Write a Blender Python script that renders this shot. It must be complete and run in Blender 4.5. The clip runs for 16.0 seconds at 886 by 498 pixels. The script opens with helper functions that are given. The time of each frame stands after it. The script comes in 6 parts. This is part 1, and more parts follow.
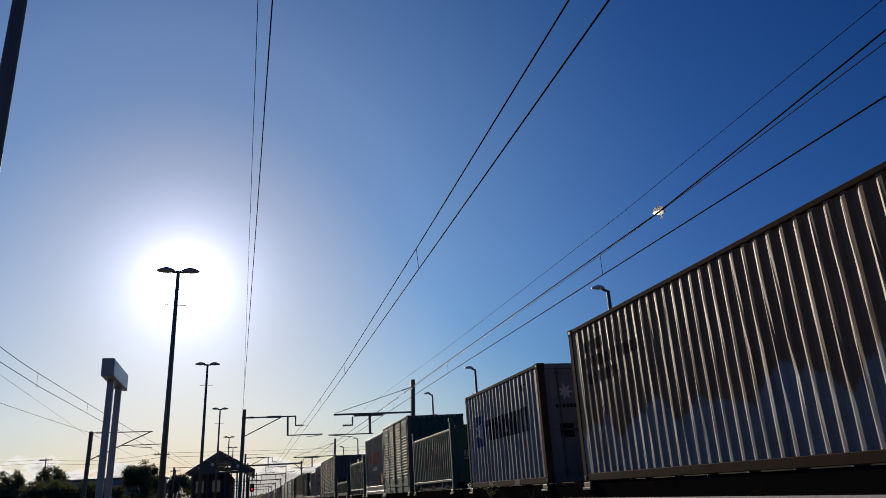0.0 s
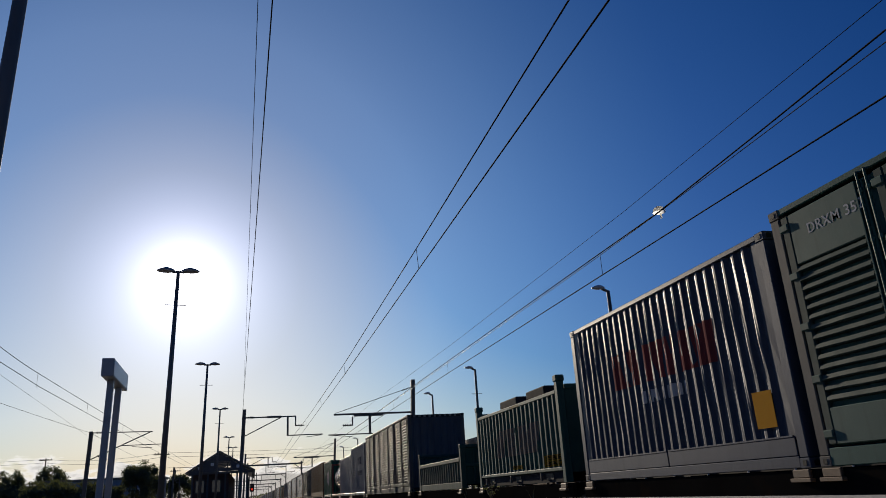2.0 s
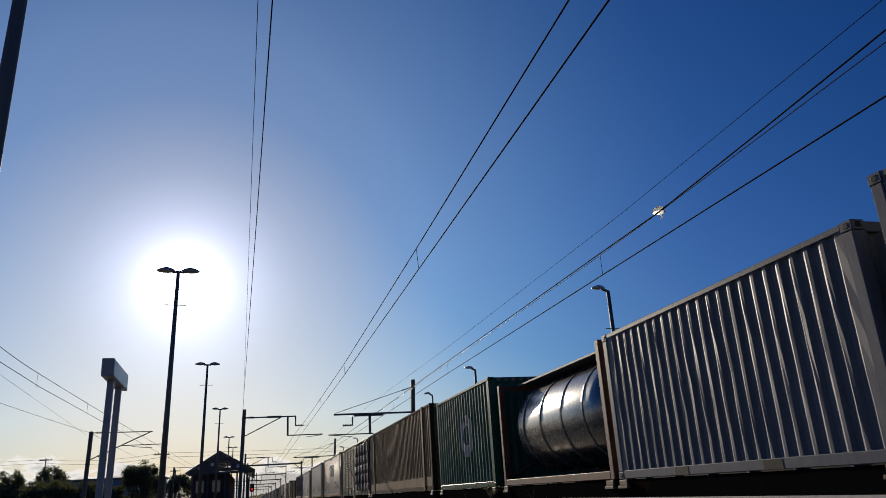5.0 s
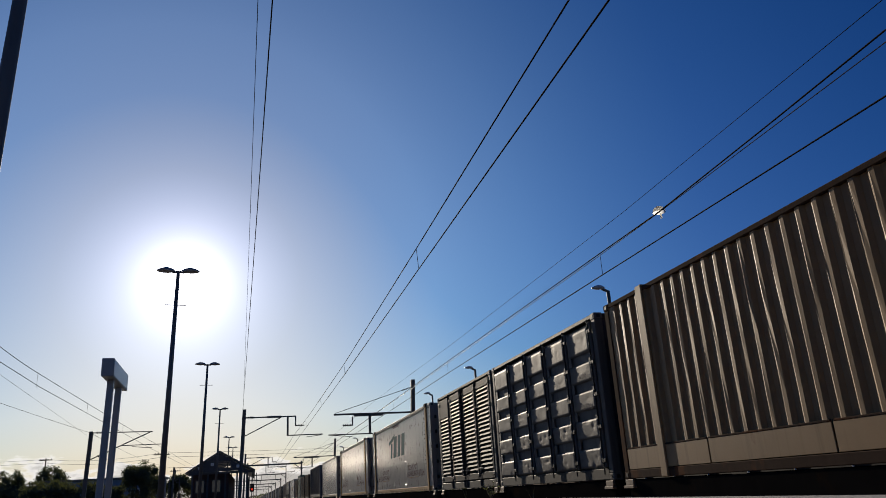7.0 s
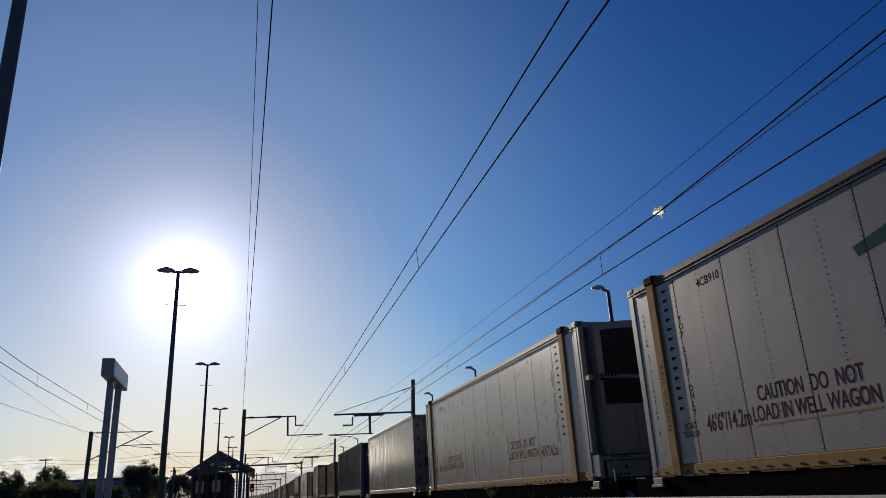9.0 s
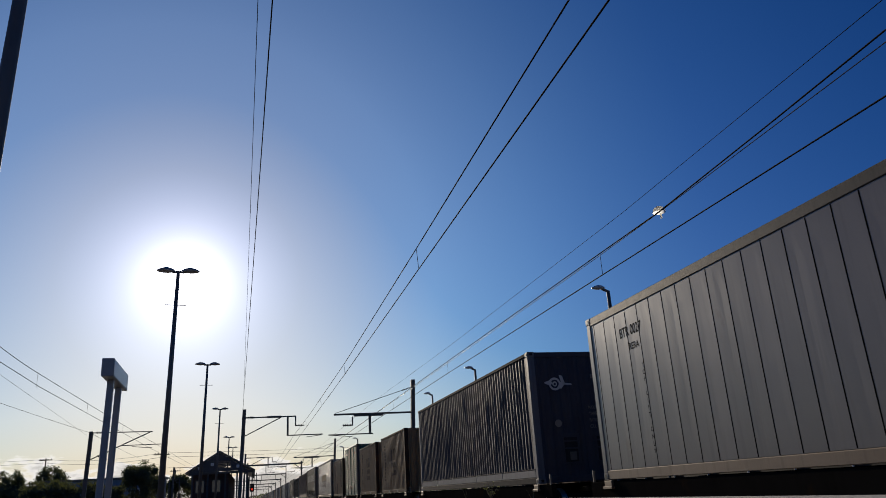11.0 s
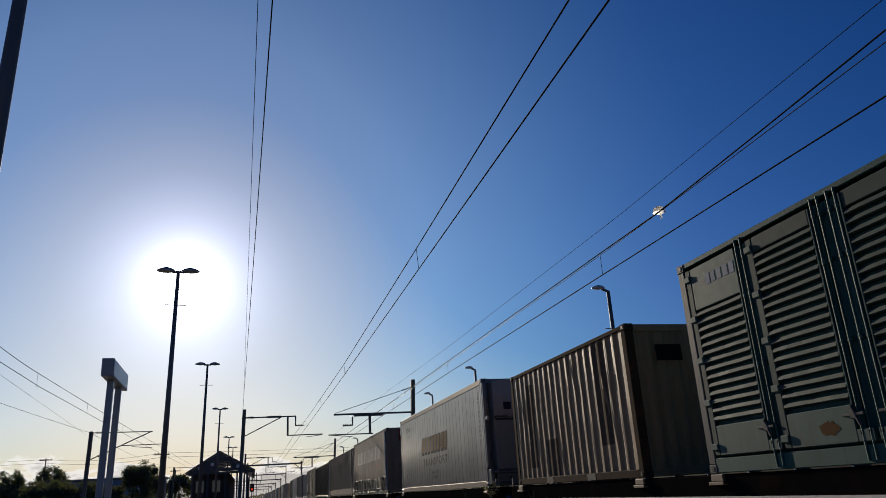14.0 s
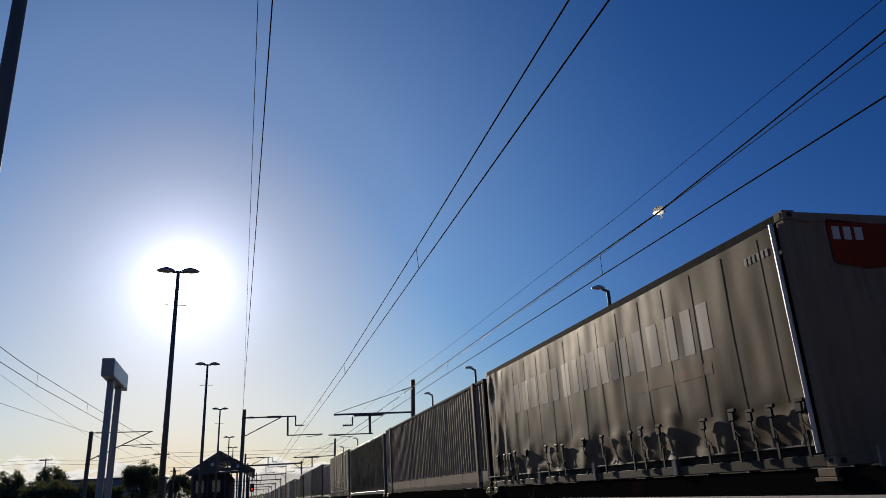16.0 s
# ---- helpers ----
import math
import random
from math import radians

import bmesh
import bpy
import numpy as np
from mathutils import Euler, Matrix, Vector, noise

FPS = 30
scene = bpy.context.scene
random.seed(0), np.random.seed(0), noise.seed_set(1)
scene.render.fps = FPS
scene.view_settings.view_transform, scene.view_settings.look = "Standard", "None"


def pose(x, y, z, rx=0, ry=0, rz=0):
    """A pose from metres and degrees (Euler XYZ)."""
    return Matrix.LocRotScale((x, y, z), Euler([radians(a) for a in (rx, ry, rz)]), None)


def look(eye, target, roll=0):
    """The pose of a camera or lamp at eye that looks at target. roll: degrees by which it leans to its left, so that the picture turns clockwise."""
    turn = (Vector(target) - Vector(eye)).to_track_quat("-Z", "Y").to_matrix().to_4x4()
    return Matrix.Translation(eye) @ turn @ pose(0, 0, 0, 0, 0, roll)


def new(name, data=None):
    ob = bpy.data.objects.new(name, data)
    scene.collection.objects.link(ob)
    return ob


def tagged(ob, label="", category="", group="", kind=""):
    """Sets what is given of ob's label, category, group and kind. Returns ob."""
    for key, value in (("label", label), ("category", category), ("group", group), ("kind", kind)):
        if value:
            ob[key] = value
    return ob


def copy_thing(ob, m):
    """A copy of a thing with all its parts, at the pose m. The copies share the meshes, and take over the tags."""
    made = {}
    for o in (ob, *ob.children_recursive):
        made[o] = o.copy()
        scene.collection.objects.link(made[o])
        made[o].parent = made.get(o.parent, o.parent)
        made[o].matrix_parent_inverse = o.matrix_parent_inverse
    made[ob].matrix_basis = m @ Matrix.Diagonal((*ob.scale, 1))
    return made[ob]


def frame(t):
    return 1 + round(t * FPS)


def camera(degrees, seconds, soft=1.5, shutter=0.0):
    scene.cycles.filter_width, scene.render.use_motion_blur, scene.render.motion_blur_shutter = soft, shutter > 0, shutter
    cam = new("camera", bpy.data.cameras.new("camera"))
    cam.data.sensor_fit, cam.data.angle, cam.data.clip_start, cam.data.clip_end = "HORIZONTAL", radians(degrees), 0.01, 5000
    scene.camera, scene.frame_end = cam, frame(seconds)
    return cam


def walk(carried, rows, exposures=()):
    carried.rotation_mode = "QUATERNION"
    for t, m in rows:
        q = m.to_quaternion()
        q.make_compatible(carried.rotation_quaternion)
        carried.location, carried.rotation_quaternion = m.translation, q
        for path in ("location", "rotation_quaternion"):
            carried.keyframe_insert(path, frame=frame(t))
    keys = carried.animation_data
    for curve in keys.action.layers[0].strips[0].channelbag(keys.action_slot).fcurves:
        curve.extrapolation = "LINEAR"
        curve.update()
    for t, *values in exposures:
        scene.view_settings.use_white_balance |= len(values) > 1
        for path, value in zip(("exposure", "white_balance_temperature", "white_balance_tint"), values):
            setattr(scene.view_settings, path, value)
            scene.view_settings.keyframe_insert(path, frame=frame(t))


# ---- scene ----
EYE = (0.0, 0.0, 1.25)
cam = camera(62.9, 16.0, soft=0.8)
AIM = (math.sin(radians(15.07)) * math.cos(radians(18.33)), math.cos(radians(15.07)) * math.cos(radians(18.33)), math.sin(radians(18.33)))
VIEW = look(EYE, (AIM[0], AIM[1], EYE[2] + AIM[2]), -3.53)
walk(cam, [(0.0, VIEW), (16.0, VIEW)], exposures=[(0.0, 0.12), (16.0, 0.12)])

# ---------------------------------------------------------------- sky and sun
SUN_AZ, SUN_EL = -5.5, 15.8
SUN = Vector((math.sin(radians(SUN_AZ)) * math.cos(radians(SUN_EL)), math.cos(radians(SUN_AZ)) * math.cos(radians(SUN_EL)), math.sin(radians(SUN_EL))))


def make_world():
    w = bpy.data.worlds.new("sky")
    scene.world = w
    w.use_nodes = True
    nt = w.node_tree
    nt.nodes.clear()
    N, Lk = nt.nodes.new, nt.links.new

    def math_node(op, a, b=None):
        n = N("ShaderNodeMath")
        n.operation = op
        for i, v in enumerate((a, b)):
            if v is None:
                continue
            if isinstance(v, (int, float)):
                n.inputs[i].default_value = v
            else:
                Lk(v, n.inputs[i])
        return n.outputs[0]

    out, bg = N("ShaderNodeOutputWorld"), N("ShaderNodeBackground")
    sky = N("ShaderNodeTexSky")
    sky.sky_type, sky.sun_disc = "NISHITA", False
    sky.sun_elevation, sky.sun_rotation = radians(SUN_EL), radians(SUN_AZ)
    sky.air_density, sky.dust_density, sky.ozone_density, sky.altitude = 1.0, 0.35, 4.0, 20
    tc = N("ShaderNodeTexCoord")
    nrm = N("ShaderNodeVectorMath")
    nrm.operation = "NORMALIZE"
    Lk(tc.outputs["Generated"], nrm.inputs[0])
    dot = N("ShaderNodeVectorMath")
    dot.operation = "DOT_PRODUCT"
    Lk(nrm.outputs[0], dot.inputs[0])
    dot.inputs[1].default_value = SUN
    ang = math_node("ARCCOSINE", math_node("MINIMUM", dot.outputs["Value"], 0.999999))
    # the sun's own bright disc and the aureole of hazy air round it
    core = math_node("MULTIPLY", math_node("EXPONENT", math_node("MULTIPLY", ang, -1 / 0.030)), GLOW_CORE)
    wide = math_node("MULTIPLY", math_node("EXPONENT", math_node("MULTIPLY", ang, -1 / 0.27)), GLOW_WIDE)
    tint = N("ShaderNodeVectorMath")
    tint.operation = "SCALE"
    tint.inputs[0].default_value = (1.0, 0.92, 0.84)
    Lk(core, tint.inputs["Scale"])
    far_glow = N("ShaderNodeVectorMath")
    far_glow.operation = "SCALE"
    far_glow.inputs[0].default_value = (1.03, 0.96, 0.90)
    Lk(wide, far_glow.inputs["Scale"])
    glow = N("ShaderNodeVectorMath")
    glow.operation = "ADD"
    Lk(tint.outputs[0], glow.inputs[0])
    Lk(far_glow.outputs[0], glow.inputs[1])
    grade = N("ShaderNodeHueSaturation")
    grade.inputs["Saturation"].default_value, grade.inputs["Value"].default_value = SKY_SAT, SKY_STRENGTH
    grade.inputs["Hue"].default_value = SKY_HUE
    Lk(sky.outputs[0], grade.inputs["Color"])
    # small bright cumulus low over the horizon
    sep = N("ShaderNodeSeparateXYZ")
    Lk(nrm.outputs[0], sep.inputs[0])
    mp = N("ShaderNodeMapping")
    mp.inputs["Scale"].default_value = (9, 9, 26)
    Lk(nrm.outputs[0], mp.inputs[0])
    nz = N("ShaderNodeTexNoise")
    nz.inputs["Scale"].default_value, nz.inputs["Detail"].default_value, nz.inputs["Roughness"].default_value = 1.6, 9, 0.62
    Lk(mp.outputs[0], nz.inputs[0])
    top = N("ShaderNodeMapRange")
    top.inputs[1].default_value, top.inputs[2].default_value, top.inputs[3].default_value, top.inputs[4].default_value = 0.0, 0.10, 0.36, -0.36
    Lk(sep.outputs[2], top.inputs[0])
    cl = N("ShaderNodeMapRange")
    cl.inputs[1].default_value, cl.inputs[2].default_value = 0.50, 0.56
    Lk(math_node("ADD", nz.outputs[0], top.outputs[0]), cl.inputs[0])
    shade = N("ShaderNodeMapRange")
    shade.inputs[1].default_value, shade.inputs[2].default_value, shade.inputs[3].default_value, shade.inputs[4].default_value = 0.50, 0.66, 1.45, 0.62
    Lk(math_node("ADD", nz.outputs[0], top.outputs[0]), shade.inputs[0])
    ccol = N("ShaderNodeVectorMath")
    ccol.operation = "SCALE"
    ccol.inputs[0].default_value = (1.0, 0.975, 0.96)
    Lk(shade.outputs[0], ccol.inputs["Scale"])
    add = N("ShaderNodeVectorMath")
    add.operation = "ADD"
    cast = N("ShaderNodeVectorMath")
    cast.operation = "MULTIPLY"
    cast.inputs[1].default_value = SKY_CAST
    Lk(grade.outputs[0], cast.inputs[0])
    # clear air: deeper blue away from the sun
    deep = N("ShaderNodeVectorMath")
    deep.operation = "SCALE"
    Lk(cast.outputs[0], deep.inputs[0])
    Lk(math_node("ADD", math_node("MULTIPLY", math_node("EXPONENT", math_node("MULTIPLY", ang, -1 / 0.65)), 1.05), 0.62), deep.inputs["Scale"])
    Lk(deep.outputs[0], add.inputs[0])
    Lk(glow.outputs[0], add.inputs[1])
    mix = N("ShaderNodeMix")
    mix.data_type = "RGBA"
    Lk(math_node("MULTIPLY", cl.outputs[0], 0.85), mix.inputs["Factor"])
    # pale haze along the horizon, brightest under the sun
    low = math_node("MULTIPLY", math_node("EXPONENT", math_node("MULTIPLY", math_node("MAXIMUM", sep.outputs[2], 0.0), -1 / 0.17)), 0.97)
    bright = math_node("ADD", math_node("MULTIPLY", math_node("EXPONENT", math_node("MULTIPLY", ang, -1 / 0.55)), 0.78), 0.18)
    hcol = N("ShaderNodeVectorMath")
    hcol.operation = "SCALE"
    hcol.inputs[0].default_value = (0.94, 0.925, 1.03)
    Lk(bright, hcol.inputs["Scale"])
    veil = N("ShaderNodeMix")
    veil.data_type = "RGBA"
    Lk(math_node("MULTIPLY", low, math_node("MAXIMUM", math_node("SUBTRACT", 1.15, math_node("MULTIPLY", ang, 0.9)), 0.1)), veil.inputs["Factor"])
    Lk(hcol.outputs[0], veil.inputs["B"])
    # hazy and pale round the sun, deep clear blue away from it
    clear = N("ShaderNodeValToRGB")
    stops = clear.color_ramp.elements
    for i, (a, c) in enumerate(SKY_STOPS):
        e = stops[i] if i < 2 else stops.new(a)
        e.position, e.color = a, (*[v / 1.4 for v in c], 1)
    Lk(ang, clear.inputs[0])
    hue = N("ShaderNodeVectorMath")
    hue.operation = "MULTIPLY"
    Lk(add.outputs[0], hue.inputs[0])
    Lk(clear.outputs[0], hue.inputs[1])
    even = N("ShaderNodeVectorMath")
    even.operation = "SCALE"
    even.inputs["Scale"].default_value = 1.4
    Lk(hue.outputs[0], even.inputs[0])
    Lk(even.outputs[0], veil.inputs["A"])
    Lk(veil.outputs["Result"], mix.inputs["A"])
    Lk(ccol.outputs[0], mix.inputs["B"])
    Lk(mix.outputs["Result"], bg.inputs[0])
    bg.inputs[1].default_value = 0.70
    Lk(bg.outputs[0], out.inputs[0])


GLOW_CORE, GLOW_WIDE = 4.1, 0.40
SKY_STRENGTH, SKY_SAT, SKY_HUE = 0.061, 1.90, 0.501
SKY_STOPS = ((0.05, (1.0, 0.98, 0.95)), (1.0, (0.40, 0.86, 1.22)), (0.15, (1.06, 0.95, 0.80)), (0.21, (1.17, 1.04, 0.87)), (0.33, (1.33, 1.28, 1.13)), (0.46, (1.12, 1.23, 1.21)), (0.70, (0.53, 0.93, 1.22)))
SKY_CAST = (0.90, 0.95, 1.12)
make_world()
sun = new("sun", bpy.data.lights.new("sun", "SUN"))
sun.data.energy, sun.data.angle, sun.data.color = 4.2, radians(0.6), (1.0, 0.86, 0.68)
sun.matrix_world = look(SUN * 100, (0, 0, 0))


# ---------------------------------------------------------------- materials
def surface(name, base, rough=0.5, metal=0.0, var=0.25, scale=2.0, dirt=None, dirt_at=0.62, streak=0.0, bump=0.002, fine=60.0, low=None, spec=0.48, trans=0.0):
    """Painted or raw surface: broad fading, fine grain, patches of dirt or rust, run-down streaks; low: (colour, height) of a second coat below an uneven line."""
    m = bpy.data.materials.new(name)
    m.use_nodes = True
    nt = m.node_tree
    N, Lk = nt.nodes.new, nt.links.new
    bsdf = nt.nodes["Principled BSDF"]
    tc = N("ShaderNodeTexCoord")

    def noise_of(sc, detail=6, stretch=(1, 1, 1), off=0):
        mp = N("ShaderNodeMapping")
        mp.inputs["Scale"].default_value = stretch
        mp.inputs["Location"].default_value = (off, off * 2, off * 3)
        Lk(tc.outputs["Object"], mp.inputs[0])
        n = N("ShaderNodeTexNoise")
        n.inputs["Scale"].default_value, n.inputs["Detail"].default_value, n.inputs["Roughness"].default_value = sc, detail, 0.6
        Lk(mp.outputs[0], n.inputs[0])
        return n.outputs[0]

    def ramp(v, a, b, lo, hi):
        r = N("ShaderNodeMapRange")
        for i, x in enumerate((a, b, lo, hi)):
            r.inputs[i + 1].default_value = x
        Lk(v, r.inputs[0])
        return r.outputs[0]

    def blend(fac, a, b, mode="MIX"):
        x = N("ShaderNodeMix")
        x.data_type, x.blend_type = "RGBA", mode
        for sock, v in (("Factor", fac), ("A", a), ("B", b)):
            if isinstance(v, tuple):
                x.inputs[sock].default_value = (*v, 1)
            elif isinstance(v, float):
                x.inputs[sock].default_value = v
            else:
                Lk(v, x.inputs[sock])
        return x.outputs["Result"]

    info = N("ShaderNodeObjectInfo")
    tone = ramp(info.outputs["Random"], 0, 1, 0.92, 1.08)
    col = base
    if low:
        sep = N("ShaderNodeSeparateXYZ")
        Lk(tc.outputs["Object"], sep.inputs[0])
        wob = ramp(noise_of(0.9, 5, (1, 1, 0.0)), 0.3, 0.7, -0.45, 0.45)
        a = N("ShaderNodeMath")
        a.operation = "ADD"
        Lk(sep.outputs[2], a.inputs[0])
        Lk(wob, a.inputs[1])
        col = blend(ramp(a.outputs[0], low[1] - 0.04, low[1] + 0.04, 0, 1), low[0], base)
    dark = tuple(c * (1 - var) for c in base)
    lite = tuple(min(1, c * (1 + var * 0.8)) for c in base)
    broad = ramp(noise_of(scale * 0.35, 4), 0.35, 0.65, 0, 1)
    col = blend(ramp(noise_of(scale, 8), 0.3, 0.7, 0, 0.55), col, dark)
    col = blend(ramp(broad, 0, 1, 0, 0.35), col, lite)
    if streak:
        st = ramp(noise_of(7.0, 5, (1, 1, 0.06), 3), 0.52, 0.72, 0, streak)
        col = blend(st, col, tuple(c * 0.35 for c in base))
    if dirt:
        big = noise_of(1.1, 9, (1, 1, 0.7), 5)
        col = blend(ramp(big, dirt_at, dirt_at + 0.07, 0, 0.85), col, dirt)
    col = blend(ramp(noise_of(fine, 3), 0.3, 0.7, 0, 0.18), col, dark)
    toned = N("ShaderNodeVectorMath")
    toned.operation = "SCALE"
    Lk(col, toned.inputs[0])
    Lk(tone, toned.inputs["Scale"])
    Lk(toned.outputs[0], bsdf.inputs["Base Color"])
    Lk(ramp(noise_of(scale * 3, 6, off=7), 0.3, 0.7, max(0.05, rough - 0.02), min(1, rough + 0.06) if rough > 0.3 else rough), bsdf.inputs["Roughness"])
    bsdf.inputs["Metallic"].default_value = metal
    bsdf.inputs["Specular IOR Level"].default_value = spec
    if trans:
        bsdf.inputs["Transmission Weight"].default_value = trans
    if bump:
        bp = N("ShaderNodeBump")
        bp.inputs["Distance"].default_value = bump
        bp.inputs["Strength"].default_value = 0.5
        Lk(noise_of(fine * 0.4, 8, off=2), bp.inputs["Height"])
        Lk(bp.outputs[0], bsdf.inputs["Normal"])
    return m


RUST = (0.13, 0.055, 0.025)
GRIME = (0.05, 0.042, 0.035)
M = {}
M["tan_blue"] = surface("faded_tan_over_blue_paint", (0.165, 0.110, 0.072), 0.5, 0, 0.3, 2.5, RUST, 0.70, 0.4, 0.002, low=((0.230, 0.285, 0.360), 0.98), spec=0.16)
M["pale_blue"] = surface("pale_grey_blue_paint", (0.195, 0.199, 0.218), 0.42, 0, 0.22, 2.5, RUST, 0.71, 0.4, 0.002, spec=0.16)
M["slate_blue"] = surface("slate_blue_paint", (0.048, 0.060, 0.092), 0.42, 0, 0.25, 2.5, RUST, 0.74, 0.35, 0.002, spec=0.22)
M["grey_blue"] = surface("dusty_grey_blue_paint", (0.140, 0.148, 0.170), 0.45, 0, 0.25, 2.5, RUST, 0.73, 0.4, 0.002, spec=0.16)
M["navy"] = surface("dark_navy_paint", (0.056, 0.056, 0.072), 0.58, 0, 0.3, 2.0, GRIME, 0.70, 0.3, 0.002, spec=0.16)
M["green"] = surface("faded_dark_green_paint", (0.034, 0.096, 0.084), 0.6, 0, 0.3, 2.5, RUST, 0.71, 0.4, 0.002, spec=0.15)
# pale green of the louvre plates; also the sunlit tone of the bins' ribs
M["green_light"] = surface("lit_and_pale_green_paint", (0.062, 0.115, 0.098), 0.60, 0, 0.3, 2.5, RUST, 0.66, 0.4, 0.002, spec=0.15)
M["green_dark"] = surface("grimy_blackish_green_paint", (0.038, 0.074, 0.067), 0.75, 0, 0.35, 2.5, RUST, 0.70, 0.5, 0.002, spec=0.08)
M["bright_green"] = surface("glossy_green_paint", (0.025, 0.099, 0.056), 0.38, 0, 0.25, 2.5, RUST, 0.74, 0.3, 0.002, spec=0.16)
M["tan"] = surface("weathered_tan_paint", (0.300, 0.192, 0.098), 0.48, 0, 0.28, 2.2, RUST, 0.69, 0.4, 0.002, spec=0.16)
M["ochre"] = surface("ochre_yellow_paint", (0.330, 0.215, 0.120), 0.48, 0, 0.25, 2.2, RUST, 0.69, 0.4, 0.002, spec=0.16)
M["khaki"] = surface("khaki_brown_paint", (0.300, 0.190, 0.092), 0.50, 0, 0.25, 2.2, RUST, 0.68, 0.4, 0.002, spec=0.16)
M["soot"] = surface("sooty_dark_grey_steel", (0.035, 0.033, 0.030), 0.55, 0, 0.35, 3.0, RUST, 0.66, 0.5, 0.003, spec=0.12)
M["end_grey"] = surface("grimy_blue_grey_paint", (0.100, 0.107, 0.118), 0.7, 0, 0.35, 2.0, GRIME, 0.62, 0.5, 0.002, spec=0.10)
M["post"] = surface("black_grimy_post_steel", (0.036, 0.034, 0.031), 0.7, 0, 0.35, 3.0, RUST, 0.72, 0.5, 0.003, spec=0.08)
M["slat"] = surface("rust_stained_grey_steel", (0.046, 0.043, 0.039), 0.62, 0, 0.4, 4.0, (0.12, 0.070, 0.030), 0.60, 0.6, 0.003, spec=0.08)
M["soot_light"] = surface("worn_grey_steel", (0.118, 0.112, 0.104), 0.52, 0, 0.35, 3.0, RUST, 0.66, 0.5, 0.003, spec=0.09)
M["white"] = surface("dusty_white_panel", (0.245, 0.222, 0.200), 0.29, 0, 0.10, 0.9, (0.24, 0.19, 0.15), 0.64, 0.20, 0.0006, 30, spec=0.5)
M["silver"] = surface("dull_aluminium_panel", (0.165, 0.154, 0.148), 0.27, 0, 0.10, 0.9, (0.14, 0.12, 0.105), 0.64, 0.20, 0.0006, 30, spec=0.5)
M["cream"] = surface("cream_yellow_paint", (0.330, 0.200, 0.080), 0.75, 0, 0.2, 2.5, RUST, 0.62, 0.4, 0.004, spec=0.07)
M["rail"] = surface("dirty_top_rail_steel", (0.062, 0.040, 0.028), 0.88, 0.0, 0.35, 4.0, RUST, 0.56, 0.3, 0.002, spec=0.04)
# grimy rails; also the near-black that stands for shade under the open bins
M["rail_dark"] = surface("grimy_rail_and_shade_paint", (0.036, 0.036, 0.040), 0.85, 0.0, 0.35, 4.0, RUST, 0.66, 0.3, 0.002, spec=0.05)
M["wagon"] = surface("black_brown_wagon_steel", (0.013, 0.012, 0.011), 0.9, 0.0, 0.4, 3.0, (0.022, 0.015, 0.010), 0.58, 0.2, 0.0, spec=0.0)
M["lock"] = surface("worn_tan_twistlock_steel", (0.149, 0.096, 0.056), 0.6, 0.1, 0.35, 8.0, RUST, 0.6, 0.2, 0.002)
M["dark"] = surface("near_black_steel", (0.02, 0.02, 0.02), 0.5, 0.2, 0.3, 6.0, spec=0.15)
M["canvas"] = surface("dusty_tarpaulin", (0.102, 0.073, 0.047), 0.46, 0, 0.3, 1.1, (0.066, 0.048, 0.033), 0.58, 0.35, 0.0015, spec=0.07)
M["canvas_pale"] = surface("worn_pale_print_on_tarpaulin", (0.360, 0.328, 0.290), 0.46, 0, 0.25, 1.1, (0.20, 0.17, 0.14), 0.60, 0.35, 0.0015, spec=0.09)
M["canvas_red"] = surface("worn_red_print_on_tarpaulin", (0.155, 0.072, 0.046), 0.46, 0, 0.3, 1.1, (0.10, 0.065, 0.043), 0.54, 0.35, 0.0015, spec=0.07)
M["galv"] = surface("galvanised_pole", (0.15, 0.145, 0.14), 0.55, 0.3, 0.2, 3.0)
M["mast"] = surface("weathered_mast_steel", (0.11, 0.105, 0.10), 0.55, 0.4, 0.3, 3.0, RUST, 0.64)
M["wire"] = surface("tarnished_copper_wire", (0.012, 0.012, 0.013), 0.85, 0.0, 0.2, 3.0, bump=0, spec=0.12)
# lighter, smoother copy of the wire, coloured to suggest a sun glint
M["bare_wire"] = surface("glinting_bare_wire", (0.06, 0.055, 0.05), 0.48, 0.0, 0.2, 3.0, bump=0, spec=0.10)
M["grey_panel"] = surface("grey_sign_metal", (0.30, 0.30, 0.31), 0.45, 0.2, 0.15, 3.0)
M["pale_panel"] = surface("pale_sign_face", (0.62, 0.62, 0.62), 0.35, 0.0, 0.1, 3.0)
M["grey_brown"] = surface("grimy_grey_brown_steel", (0.220, 0.170, 0.125), 0.6, 0, 0.3, 2.0, RUST, 0.68, 0.4, 0.003, spec=0.15)
M["green_grey"] = surface("dull_grey_green_paint", (0.040, 0.066, 0.057), 0.66, 0, 0.3, 2.5, RUST, 0.70, 0.4, 0.002, spec=0.15)
M["concrete"] = surface("worn_concrete", (0.36, 0.34, 0.31), 0.85, 0, 0.3, 6.0, (0.16, 0.14, 0.12), 0.62, 0.0, 0.012, 90)
M["asphalt"] = surface("platform_asphalt", (0.07, 0.068, 0.065), 0.9, 0, 0.3, 4.0, None, 0.6, 0, 0.01, 120)
M["ground"] = surface("dry_ground_and_ballast", (0.16, 0.14, 0.115), 0.95, 0, 0.4, 0.6, (0.09, 0.09, 0.05), 0.55, 0, 0.03, 20)
M["steel_rail"] = surface("polished_rail_steel", (0.35, 0.33, 0.31), 0.3, 0.9, 0.2, 4.0, RUST, 0.62)
